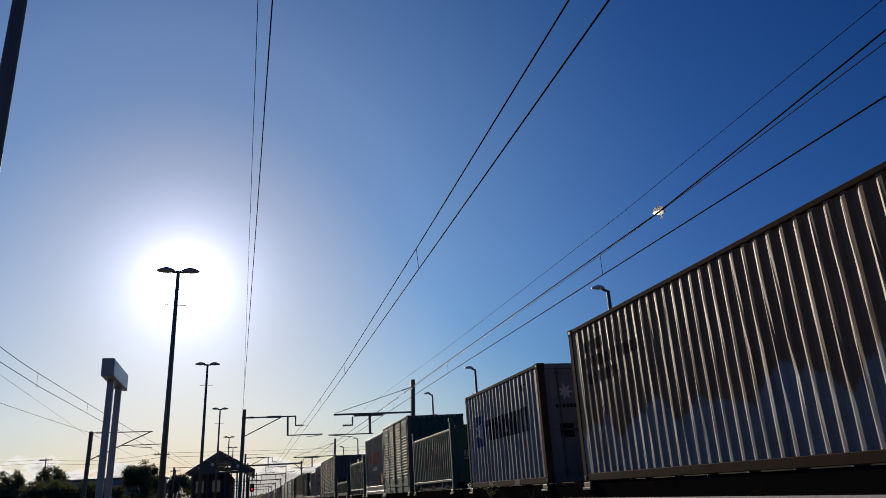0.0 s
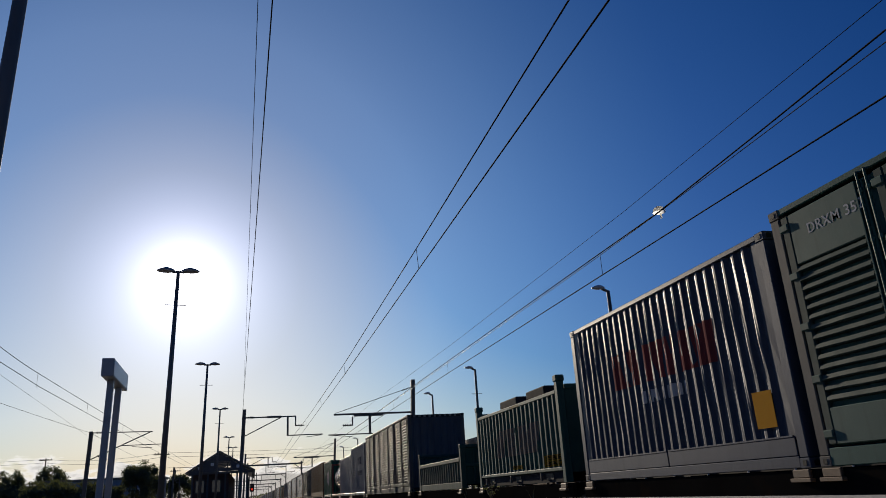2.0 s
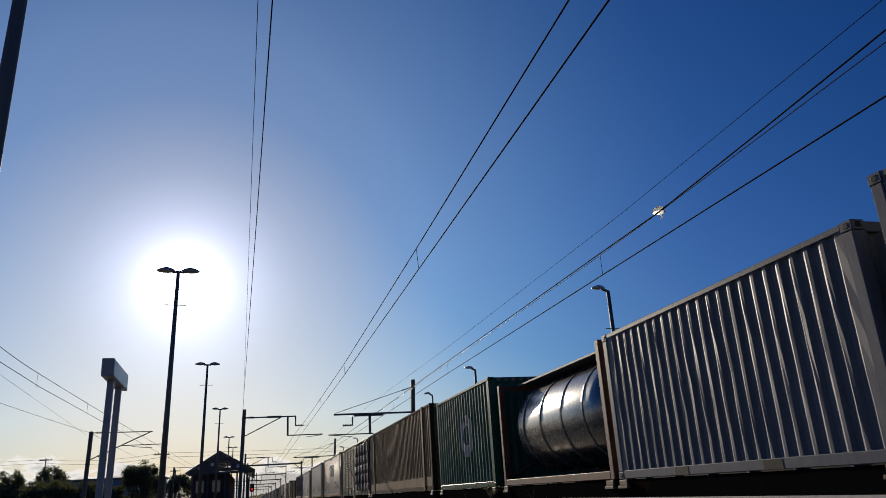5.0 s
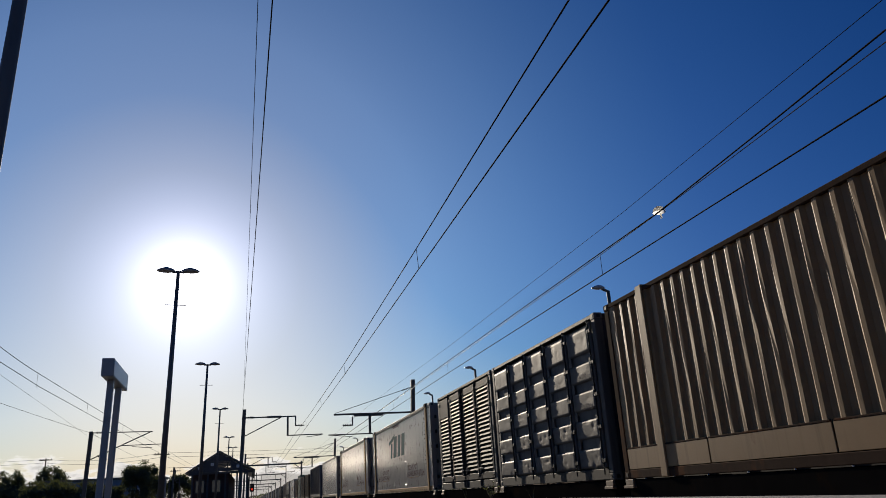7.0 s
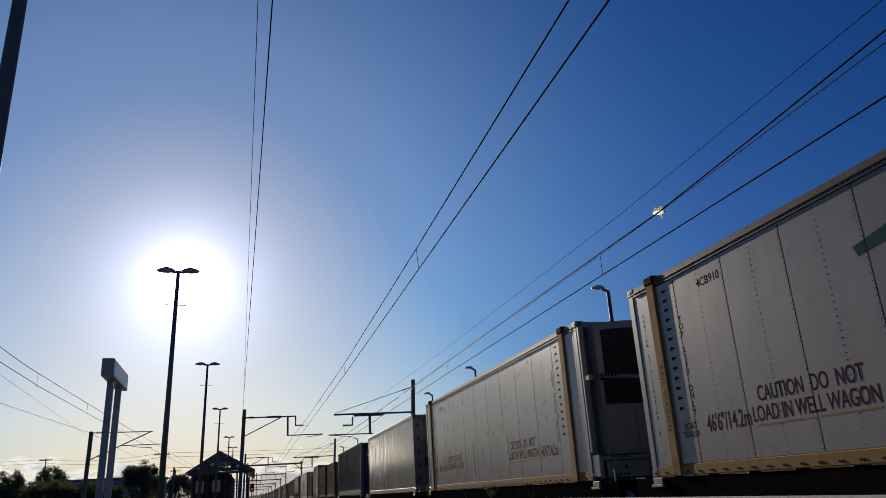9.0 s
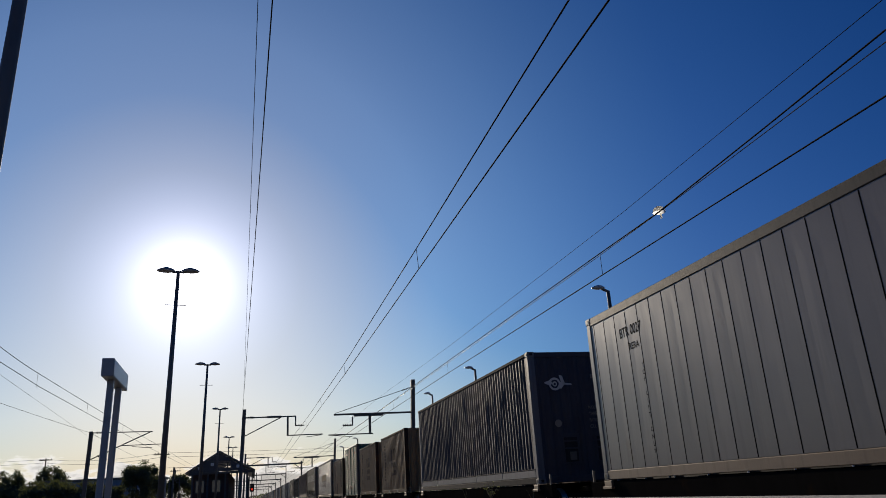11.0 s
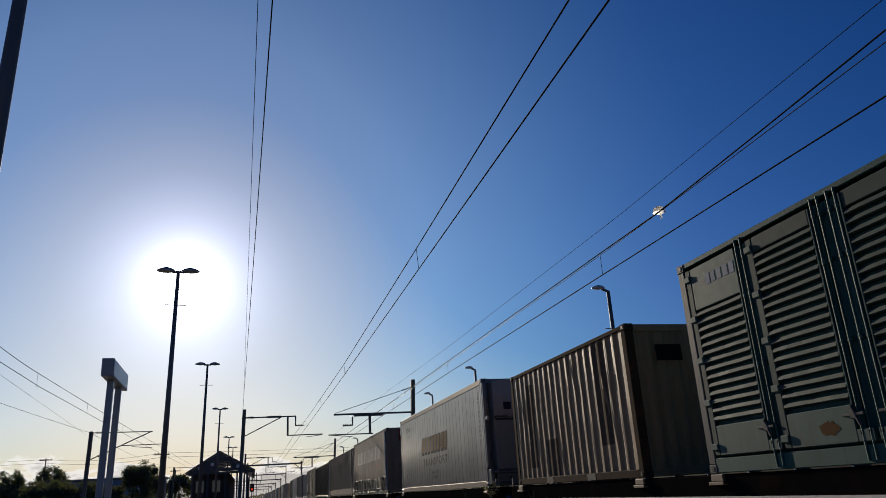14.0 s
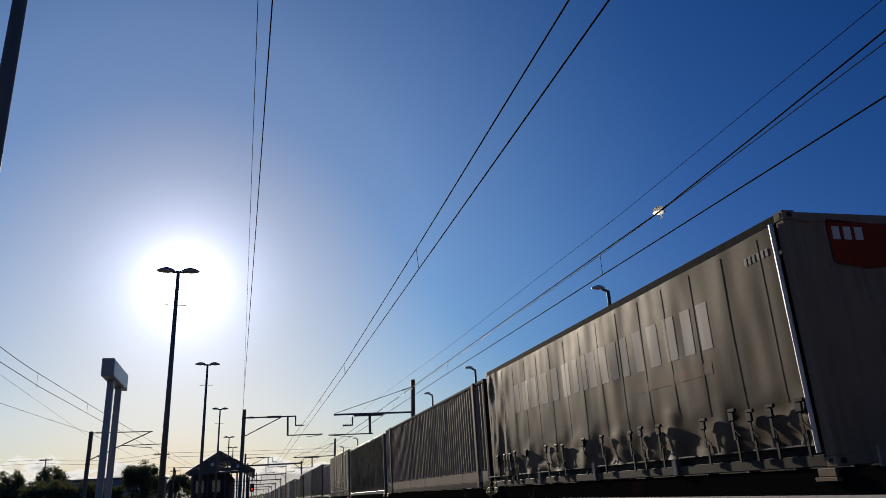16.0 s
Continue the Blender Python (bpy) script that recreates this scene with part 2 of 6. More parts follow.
M["sleeper"] = surface("grey_concrete_sleeper", (0.26, 0.25, 0.235), 0.9, 0, 0.3, 4.0)
M["brick"] = surface("dark_red_brick", (0.09, 0.05, 0.04), 0.85, 0, 0.35, 5.0, None, 0.6, 0, 0.01)
M["weatherboard"] = surface("dark_painted_timber", (0.11, 0.10, 0.095), 0.7, 0, 0.3, 4.0)
M["tin"] = surface("dark_corrugated_roofing", (0.13, 0.12, 0.12), 0.45, 0.3, 0.3, 2.0, RUST, 0.66)
M["blue_wall"] = surface("blue_grey_wall_cladding", (0.20, 0.27, 0.38), 0.6, 0, 0.2, 1.0)
M["bark"] = surface("grey_brown_bark", (0.12, 0.095, 0.075), 0.9, 0, 0.4, 6.0, None, 0.6, 0, 0.03)
M["leaf"] = surface("dark_eucalypt_leaf", (0.075, 0.085, 0.050), 0.55, 0, 0.4, 3.0, bump=0)
M["leaf_warm"] = surface("olive_leaf", (0.100, 0.090, 0.045), 0.55, 0, 0.4, 3.0, bump=0)
for _n in ("leaf", "leaf_warm"):
    _t = M[_n].node_tree
    _b = _t.nodes["Principled BSDF"]
    _tr, _mx = _t.nodes.new("ShaderNodeBsdfTranslucent"), _t.nodes.new("ShaderNodeMixShader")
    _tr.inputs[0].default_value = (0.10, 0.11, 0.03, 1)
    _mx.inputs[0].default_value = 0.4
    _t.links.new(_b.outputs[0], _mx.inputs[1])
    _t.links.new(_tr.outputs[0], _mx.inputs[2])
    _t.links.new(_mx.outputs[0], _t.nodes["Material Output"].inputs[0])
M["tank"] = surface("bright_stainless_tank", (0.341, 0.335, 0.329), 0.28, 0.85, 0.12, 1.5, (0.3, 0.27, 0.23), 0.68, 0.3, 0.002)
M["orange_steel"] = surface("orange_brown_frame_paint", (0.136, 0.046, 0.019), 0.55, 0, 0.3, 3.0, RUST, 0.64)
M["glass"] = surface("dark_window_glass", (0.02, 0.025, 0.03), 0.08, 0, 0.1, 2.0, bump=0, spec=0.8)
M["insulator"] = bpy.data.materials.new("backlit_cream_plastic")
M["insulator"].use_nodes = True
_nt = M["insulator"].node_tree
_glow = _nt.nodes.new("ShaderNodeBsdfTranslucent")
_glow.inputs[0].default_value = (0.97, 0.96, 0.90, 1)
_nt.links.new(_glow.outputs[0], _nt.nodes["Material Output"].inputs[0])
M["amber"] = surface("amber_board", (0.550, 0.260, 0.020), 0.85, 0, 0.2, 4.0, spec=0.05)
INK = {n: surface("paint_" + n, c, 0.80, 0, 0.08, 6.0, None, 0.6, 0.3, 0.0, spec=0.03) for n, c in dict(
    white=(0.50, 0.50, 0.49), grey=(0.210, 0.196, 0.182), teal=(0.040, 0.098, 0.104), navy=(0.025, 0.032, 0.052), red=(0.19, 0.03, 0.016), maroon=(0.091, 0.025, 0.028),
    black=(0.015, 0.015, 0.015), soft_black=(0.035, 0.034, 0.032), brown=(0.13, 0.082, 0.042), orange=(0.15, 0.085, 0.035), dull_red=(0.20, 0.05, 0.05), yellow=(0.294, 0.182, 0.021), faded=(0.085, 0.062, 0.045), faded_green=(0.20, 0.18, 0.16), blue=(0.03, 0.075, 0.19), pale=(0.40, 0.36, 0.31), faded_navy=(0.15, 0.105, 0.07)).items()}
red_light = bpy.data.materials.new("red_signal_light")
red_light.use_nodes = True
red_light.node_tree.nodes["Principled BSDF"].inputs["Base Color"].default_value = (0.6, 0.02, 0.01, 1)
red_light.node_tree.nodes["Principled BSDF"].inputs["Emission Color"].default_value = (1.0, 0.05, 0.02, 1)
red_light.node_tree.nodes["Principled BSDF"].inputs["Emission Strength"].default_value = 0.5


# ---------------------------------------------------------------- shape helpers
def thing(name, x, y, z, label, category, group="", rz=0):
    ob = new(name)
    ob.empty_display_size = 0.3
    ob.matrix_world = pose(x, y, z, 0, 0, rz)
    return tagged(ob, label, category, group)


def part(name, bm, material, parent, label="", smooth=False):
    me = bpy.data.meshes.new(name)
    bmesh.ops.recalc_face_normals(bm, faces=bm.faces)
    bm.to_mesh(me)
    bm.free()
    if smooth:
        for p in me.polygons:
            p.use_smooth = True
    return mesh_part(name, me, material, parent, label)


def mesh_part(name, me, material, parent, label="", at=None):
    if not me.materials:
        me.materials.append(material)
    ob = new(name, me)
    ob.parent = parent
    if at is not None:
        ob.location = at
    return tagged(ob, label) if label else ob


def box(bm, x0, x1, y0, y1, z0, z1, b=0.0):
    """A box, its edges chamfered by b."""
    vs = bmesh.ops.create_cube(bm, size=1.0)["verts"]
    for v in vs:
        v.co = ((x0 + x1) / 2 + v.co.x * (x1 - x0), (y0 + y1) / 2 + v.co.y * (y1 - y0), (z0 + z1) / 2 + v.co.z * (z1 - z0))
    if b:
        es = list({e for v in vs for e in v.link_edges})
        bmesh.ops.bevel(bm, geom=es, offset=b, segments=1, affect="EDGES")
    return bm


def boxed(*a, b=0.0):
    return box(bmesh.new(), *a, b=b)


def rod(bm, p, q, r, r2=None, n=8):
    """A tapered round bar from p to q."""
    p, q = Vector(p), Vector(q)
    d = q - p
    m = Matrix.Translation((p + q) / 2) @ d.to_track_quat("Z", "Y").to_matrix().to_4x4()
    bmesh.ops.create_cone(bm, cap_ends=True, segments=n, radius1=r, radius2=r if r2 is None else r2, depth=d.length, matrix=m)
    return bm


def rodded(*a, **k):
    return rod(bmesh.new(), *a, **k)


def ribs(length, pitch, depth, start=0.0, margin=0.12, fold=(0.24, 0.50, 0.74), phase=0.0):
    """Corrugation profile: (along, depth inwards). fold: where each rib goes in, comes out and is out again; phase: shift of the pattern."""
    pts = [(start, 0.0), (start + margin + phase, 0.0)]
    n = max(1, int((length - 2 * margin) / pitch))
    p = (length - 2 * margin) / n
    for i in range(n):
        a = start + margin + phase + i * p
        # the far edge of each rib is rolled a little
        pts += [(a + p * fold[0], depth), (a + p * fold[1], depth), (a + p * fold[2], 0.0), (a + p - min(0.016, p * 0.08), 0.0), (a + p, 0.0036)]
    pts[-1] = (pts[-1][0], 0.0)
    pts.append((start + length, 0.0))
    return pts


def profile_at(pts, y):
    for (a, da), (b, db) in zip(pts, pts[1:]):
        if a <= y <= b:
            return da + (db - da) * ((y - a) / (b - a) if b > a else 0)
    return 0.0


def sheet(pts, z0, z1, place, rows=6, dent=0.004, seed=0, dents=2):
    """A folded steel sheet after pts, from z0 to z1, with small dents. place(along, depth, z) gives the point."""
    rnd = random.Random(seed)
    bm = bmesh.new()
    a0, a1 = pts[0][0], pts[-1][0]
    knocks = [(rnd.uniform(a0, a1), rnd.uniform(z0, z0 + (z1 - z0) * 0.6), rnd.uniform(0.12, 0.3), rnd.uniform(0.01, 0.03)) for _ in range(dents)]
    grid = []
    for j in range(rows + 1):
        z = z0 + (z1 - z0) * j / rows
        line = []
        for a, d in pts:
            k = 0.0
            if 0 < j < rows:
                k = rnd.uniform(-dent, dent)
                for ka, kz, kr, kd in knocks:
                    k += kd * math.exp(-((a - ka) ** 2 + (z - kz) ** 2) / kr ** 2)
            line.append(bm.verts.new(place(a, d + k, z)))
        grid.append(line)
    for r0, r1 in zip(grid, grid[1:]):
        for i in range(len(pts) - 1):
            bm.faces.new((r0[i], r0[i + 1], r1[i + 1], r1[i]))
    return bm


def text_mesh(words, size, spread=1.0, fit=0.0):
    """Letters of that height; fit: their width in all, in metres."""
    cu = bpy.data.curves.new("letters", "FONT")
    cu.body, cu.size, cu.align_x, cu.align_y, cu.space_line = words, size, "CENTER", "CENTER", 0.9
    cu.space_character = spread
    cu.offset = 0.012 * size
    ob = bpy.data.objects.new("letters", cu)
    scene.collection.objects.link(ob)
    bpy.context.view_layer.update()
    me = bpy.data.meshes.new_from_object(ob.evaluated_get(bpy.context.evaluated_depsgraph_get()))
    bpy.data.objects.remove(ob)
    if fit:
        xs = [v.co.x for v in me.vertices]
        k = fit / (max(xs) - min(xs))
        for v in me.vertices:
            v.co.x *= k
    return me


def blocks_mesh(quads):
    """Flat plain shapes: each a polygon of (u, v) corners."""
    bm = bmesh.new()
    for q in quads:
        bm.faces.new([bm.verts.new((u, v, 0)) for u, v in q])
    me = bpy.data.meshes.new("mark")
    bm.to_mesh(me)
    bm.free()
    return me


def stacked_mesh(words, size, tall):
    """Upright letters one above another, tall metres in all."""
    me = text_mesh("\n".join(words), size)
    zs = [v.co.y for v in me.vertices]
    k, mid = tall / (max(zs) - min(zs)), (max(zs) + min(zs)) / 2
    step = tall / (len(words) - 1 + 0.7)
    h = (max(zs) - min(zs)) / (len(words) - 1 + 0.8)
    for v in me.vertices:
        row = round((v.co.y - mid) / h + (len(words) - 1) / 2)
        v.co.y = (row - (len(words) - 1) / 2) * step + (v.co.y - mid - (row - (len(words) - 1) / 2) * h)
    return me


def mark(parent, me, ink, y, z, name="lettering", pts=None, face="side", off=0.0015, upright=False, label=""):
    """Lay lettering or a plain mark on a container's side (faces -x) or on its near end (faces -y), following the ribs of pts."""
    if name != "lettering" and 1 < len(me.polygons) < 20:
        rings = [[tuple(me.vertices[i].co.xy) for i in p.vertices] for p in me.polygons]
        bpy.data.meshes.remove(me)
        return [mark(parent, blocks_mesh([r]), ink, y, z, name, pts, face, off, upright, label) for r in rings]
    bm = bmesh.new()
    bm.from_mesh(me)
    bpy.data.meshes.remove(me)
    if upright:
        bmesh.ops.rotate(bm, verts=bm.verts, cent=(0, 0, 0), matrix=Matrix.Rotation(-math.pi / 2, 3, "Z"))
    bmesh.ops.translate(bm, verts=bm.verts, vec=((-y if face == "side" else y), z, 0))
    if pts:
        lo, hi = min(v.co.x for v in bm.verts), max(v.co.x for v in bm.verts)
        for a, _ in pts:
            u = -a if face == "side" else a
            if lo < u < hi:
                bmesh.ops.bisect_plane(bm, geom=bm.verts[:] + bm.edges[:] + bm.faces[:], plane_co=(u, 0, 0), plane_no=(1, 0, 0))
    for v in bm.verts:
        u, w = v.co.x, v.co.y
        if face == "side":
            v.co = ((profile_at(pts, -u) if pts else 0.0) - off, -u, w)
        else:
            v.co = (u, (profile_at(pts, u) if pts else 0.0) - off, w)
    return part(name, bm, ink, parent, label)


def word_blocks(n, w, h, gap=0.25, lean=0.15, seed=0):
    """A row of n plain leaning blocks, centred: a brand mark without letters."""
    rnd = random.Random(seed)
    pitch = w / n
    qs = []
    for i in range(n):
        a, b = -w / 2 + i * pitch, -w / 2 + (i + 1 - gap * rnd.uniform(0.7, 1.2)) * pitch
        s = lean * h
        qs.append([(a, -h / 2), (b, -h / 2), (b + s, h / 2), (a + s, h / 2)])
    return blocks_mesh(qs)


def disc_mark(r, n=28, hole=0.0):
    if not hole:
        return blocks_mesh([[(r * math.cos(i / n * math.tau), r * math.sin(i / n * math.tau)) for i in range(n)]])
    k = [(math.cos(i / n * math.tau), math.sin(i / n * math.tau)) for i in range(n + 1)]
    return blocks_mesh([[(r * a[0], r * a[1]), (r * b[0], r * b[1]), (hole * b[0], hole * b[1]), (hole * a[0], hole * a[1])] for a, b in zip(k, k[1:])])
# ---------------------------------------------------------------- ground, tracks and platforms
SIDE = 6.16           # near side of the moving train
TRAIN_X = SIDE + 1.22
NEAR_X, LEFT_X = 3.2, -7.5


def structure(name, bm, material, label, category):
    me = bpy.data.meshes.new(name)
    bmesh.ops.recalc_face_normals(bm, faces=bm.faces)
    bm.to_mesh(me)
    bm.free()
    me.materials.append(material)
    return tagged(new(name, me), label, category, "", "structure")


def make_ground():
    structure("ground", boxed(-2500, 2500, -600, 3500, -1.0, 0.0), M["ground"], "dry earth and railway ballast reaching the horizon", "ground")
    plat = structure("pavement_near", boxed(-5.9, 1.27, -30, 112, 0.0, 1.17), M["asphalt"], "dark asphalt island platform with concrete edges", "platform")
    for x0, x1 in ((1.274, 1.56), (-6.2, -5.904)):
        for i in range(47):
            y = -30 + i * 3.0
            part("coping_slab", boxed(x0, x1, y + 0.006, y + 2.994, 0.9, 1.172, b=0.012), M["concrete"], plat)
    far = structure("pavement_far", boxed(9.3, 17.0, -30, 130, 0.0, 0.75), M["asphalt"], "asphalt side platform behind the train", "platform")
    for i in range(53):
        y = -30 + i * 3.0
        part("coping_slab", boxed(9.0, 9.296, y + 0.006, y + 2.994, 0.5, 0.752, b=0.012), M["concrete"], far)
    for x in (LEFT_X, NEAR_X, TRAIN_X):
        tr = thing("railway_track", x, 0, 0, "steel rails on grey concrete sleepers in ballast", "track", "tracks")
        for sx in (-0.75, 0.75):
            bm = boxed(sx - 0.035, sx + 0.035, -260, 760, 0.16, 0.2, b=0.008)
            box(bm, sx - 0.01, sx + 0.01, -260, 760, 0.06, 0.16)
            box(bm, sx - 0.07, sx + 0.07, -260, 760, 0.04, 0.06)
            part("rail", bm, M["steel_rail"], tr)
        verts, faces = [], []
        for i in range(1400):
            y, n = -260 + i * 0.7, len(verts)
            verts += [(sx, yy, zz) for sx in (-1.25, 1.25) for yy in (y, y + 0.22) for zz in (-0.05, 0.045)]
            faces += [tuple(n + k for k in f) for f in ((0, 1, 3, 2), (4, 6, 7, 5), (0, 4, 5, 1), (2, 3, 7, 6), (1, 5, 7, 3))]
        me = bpy.data.meshes.new("sleepers")
        me.from_pydata(verts, [], faces)
        tagged(mesh_part("sleepers", me, M["sleeper"], tr), kind="stuff")


make_ground()

# ---------------------------------------------------------------- the train
TRAIN = []            # (thing, place along the train, lateral place, height)
WIDE = 2.438


def rolling(ob, s, x, z):
    TRAIN.append((ob, s, x, z))
    ob.matrix_world = pose(x, s, z)
    return ob


def corner_frame(ob, L, H, material, castings, posts=True, top=0.085, bottom=0.14, doors=False, rail_mat=None, holes=True, top_mat=None):
    """Corner posts, castings, rails of a container."""
    for y0 in (0.0, L - 0.16):
        for x0 in (0.0, WIDE - 0.16):
            if posts:
                part("corner_post", boxed(x0 - 0.004 * (x0 == 0), x0 + 0.16, y0 + 0.004, y0 + 0.156, 0.118, H - 0.118, b=0.012), castings, ob)
            for z0 in (0.0, H - 0.118):
                bm = boxed(x0 - 0.008, x0 + 0.168, y0 - 0.006, y0 + 0.168, z0, z0 + 0.118, b=0.01)
                part("corner_casting", bm, castings, ob)
                if not holes:
                    continue
                # castings stay solid; near-black plates are the shade inside their holes
                hole = boxed(x0 - 0.012, x0 - 0.0085, y0 + 0.05, y0 + 0.11, z0 + 0.03, z0 + 0.09, b=0.001)
                part("casting_hole", hole, M["dark"], ob)
                if y0 == 0:
                    part("casting_hole", boxed(x0 + 0.045, x0 + 0.115, -0.0105, -0.0065, z0 + 0.03, z0 + 0.09), M["dark"], ob)
    for x0 in (0.0, WIDE - 0.07):
        part("top_rail", boxed(x0 - 0.003, x0 + 0.073, 0.162, L - 0.162, H - top, H - 0.008, b=0.01), top_mat or rail_mat or material, ob)
        part("bottom_rail", boxed(x0 - 0.003, x0 + 0.073, 0.162, L - 0.162, 0.006, bottom, b=0.01), rail_mat or material, ob)
    for y0 in (0.02, L - 0.10):
        part("end_header", boxed(0.162, WIDE - 0.162, y0, y0 + 0.08, H - 0.13, H - 0.01, b=0.01), material, ob)
        part("end_sill", boxed(0.162, WIDE - 0.162, y0, y0 + 0.08, 0.01, 0.15, b=0.01), material, ob)
    part("floor", boxed(0.08, WIDE - 0.08, 0.12, L - 0.12, 0.10, 0.15), M["wagon"], ob)


def door_end(ob, H, material):
    """Two door leaves with locking bars on the near end."""
    for i, x0 in enumerate((0.165, WIDE / 2 + 0.006)):
        x1 = x0 + WIDE / 2 - 0.171
        d = part("door", boxed(x0, x1, 0.05, 0.09, 0.155, H - 0.135, b=0.006), material, ob)
        for k in range(4):
            z = 0.3 + k * (H - 0.6) / 4
            part("door_panel", boxed(x0 + 0.08, x1 - 0.08, 0.036, 0.05, z, z + (H - 0.6) / 4 - 0.1, b=0.006), material, d)
        for fx in (0.28, 0.72):
            x = x0 + (x1 - x0) * fx
            bar = rodded((x, 0.02, 0.1), (x, 0.02, H - 0.1), 0.017)
            for z in (0.2, H * 0.36, H * 0.62, H - 0.25):
                box(bar, x - 0.05, x + 0.05, 0.005, 0.045, z, z + 0.06)
            part("locking_bar", bar, M["soot_light"], d)
        part("handle", boxed(x0 + 0.2, x1 - 0.12, -0.004, 0.012, 1.1, 1.135, b=0.005), M["soot_light"], d)
    part("notice_plate", boxed(0.42, 0.74, 0.026, 0.034, 0.95, 1.25), M["dark"], ob)


def container(s, L, H, z, material, label, pitch=0.278, depth=0.036, doors=False, band=0.0, inner_posts=(), rails=None, castings=None, group="containers on the train", seed=0, plain=False, fold=(0.24, 0.50, 0.74), phase=0.0, plate=None):
    ob = rolling(thing("shipping_container", 0, 0, 0, label, "container", group), s, SIDE, z)
    castings = castings or rails or material
    corner_frame(ob, L, H, material, castings, rail_mat=rails, holes=not plain)
    pts = ribs(L - 0.32, pitch, depth, 0.16, fold=fold, phase=phase)
    low = 0.14 + band
    part("side_panel", sheet(pts, low, H - 0.084, lambda a, d, zz: (0.012 + d, a, zz), seed=seed, dents=4), material, ob)
    far = ribs(L - 0.32, 0.5, depth, 0.16)
    part("side_panel", sheet(far, 0.14, H - 0.11, lambda a, d, zz: (WIDE - 0.012 - d, a, zz), rows=1, seed=seed), material, ob)
    part("roof_panel", sheet(ribs(L - 0.3, 0.42, 0.02, 0.15), 0.06, WIDE - 0.06, lambda a, d, zz: (zz, a, H - 0.02 - d), rows=1, seed=seed), material, ob)
    if band:
        n = max(2, int(L / 2.4))
        for i in range(n):
            a = 0.17 + i * (L - 0.34) / n
            part("base_plate", boxed(0.0, 0.03, a + 0.012, a + (L - 0.34) / n - 0.012, 0.146, low - 0.004, b=0.006), plate or material, ob)
            part("plate_lip", boxed(-0.004, 0.028, a + 0.03, a + (L - 0.34) / n - 0.03, low - 0.003, low + 0.02, b=0.004), rails or material, ob)
    for y in inner_posts:
        part("lifting_post", boxed(-0.03, 0.13, y, y + 0.2, 0.0, H + 0.02, b=0.015), material, ob)
    if L < 7 and not plain and not band:
        # no opening is cut: near-black boxes give the shade inside the fork pockets
        for y in (L / 2 - 1.21, L / 2 + 0.85):
            part("fork_pocket", boxed(-0.006, 0.02, y, y + 0.36, 0.012, 0.128), M["dark"], ob)
    epts = ribs(WIDE - 0.32, 0.25, 0.04, 0.16, 0.04)
    if doors:
        door_end(ob, H, material)
    else:
        part("end_panel", sheet(epts, 0.15, H - 0.12, lambda a, d, zz: (a, 0.03 + d, zz), seed=seed + 7, dents=1), material, ob)
    part("end_panel", sheet(epts, 0.15, H - 0.12, lambda a, d, zz: (a, L - 0.03 - d, zz), rows=1, seed=seed), material, ob)
    ob_pts = [(a, d + 0.012) for a, d in pts]
    return ob, ob_pts, epts


def hazard_end(ob, H):
    """Black and pale hatching along the top of the near end."""
    bm = bmesh.new()
    for i in range(9):
        box(bm, 0.25 + i * 0.22, 0.35 + i * 0.22, 0.012, 0.019, H - 0.115, H - 0.03)
    part("hazard_stripes", bm, INK["grey"], ob)


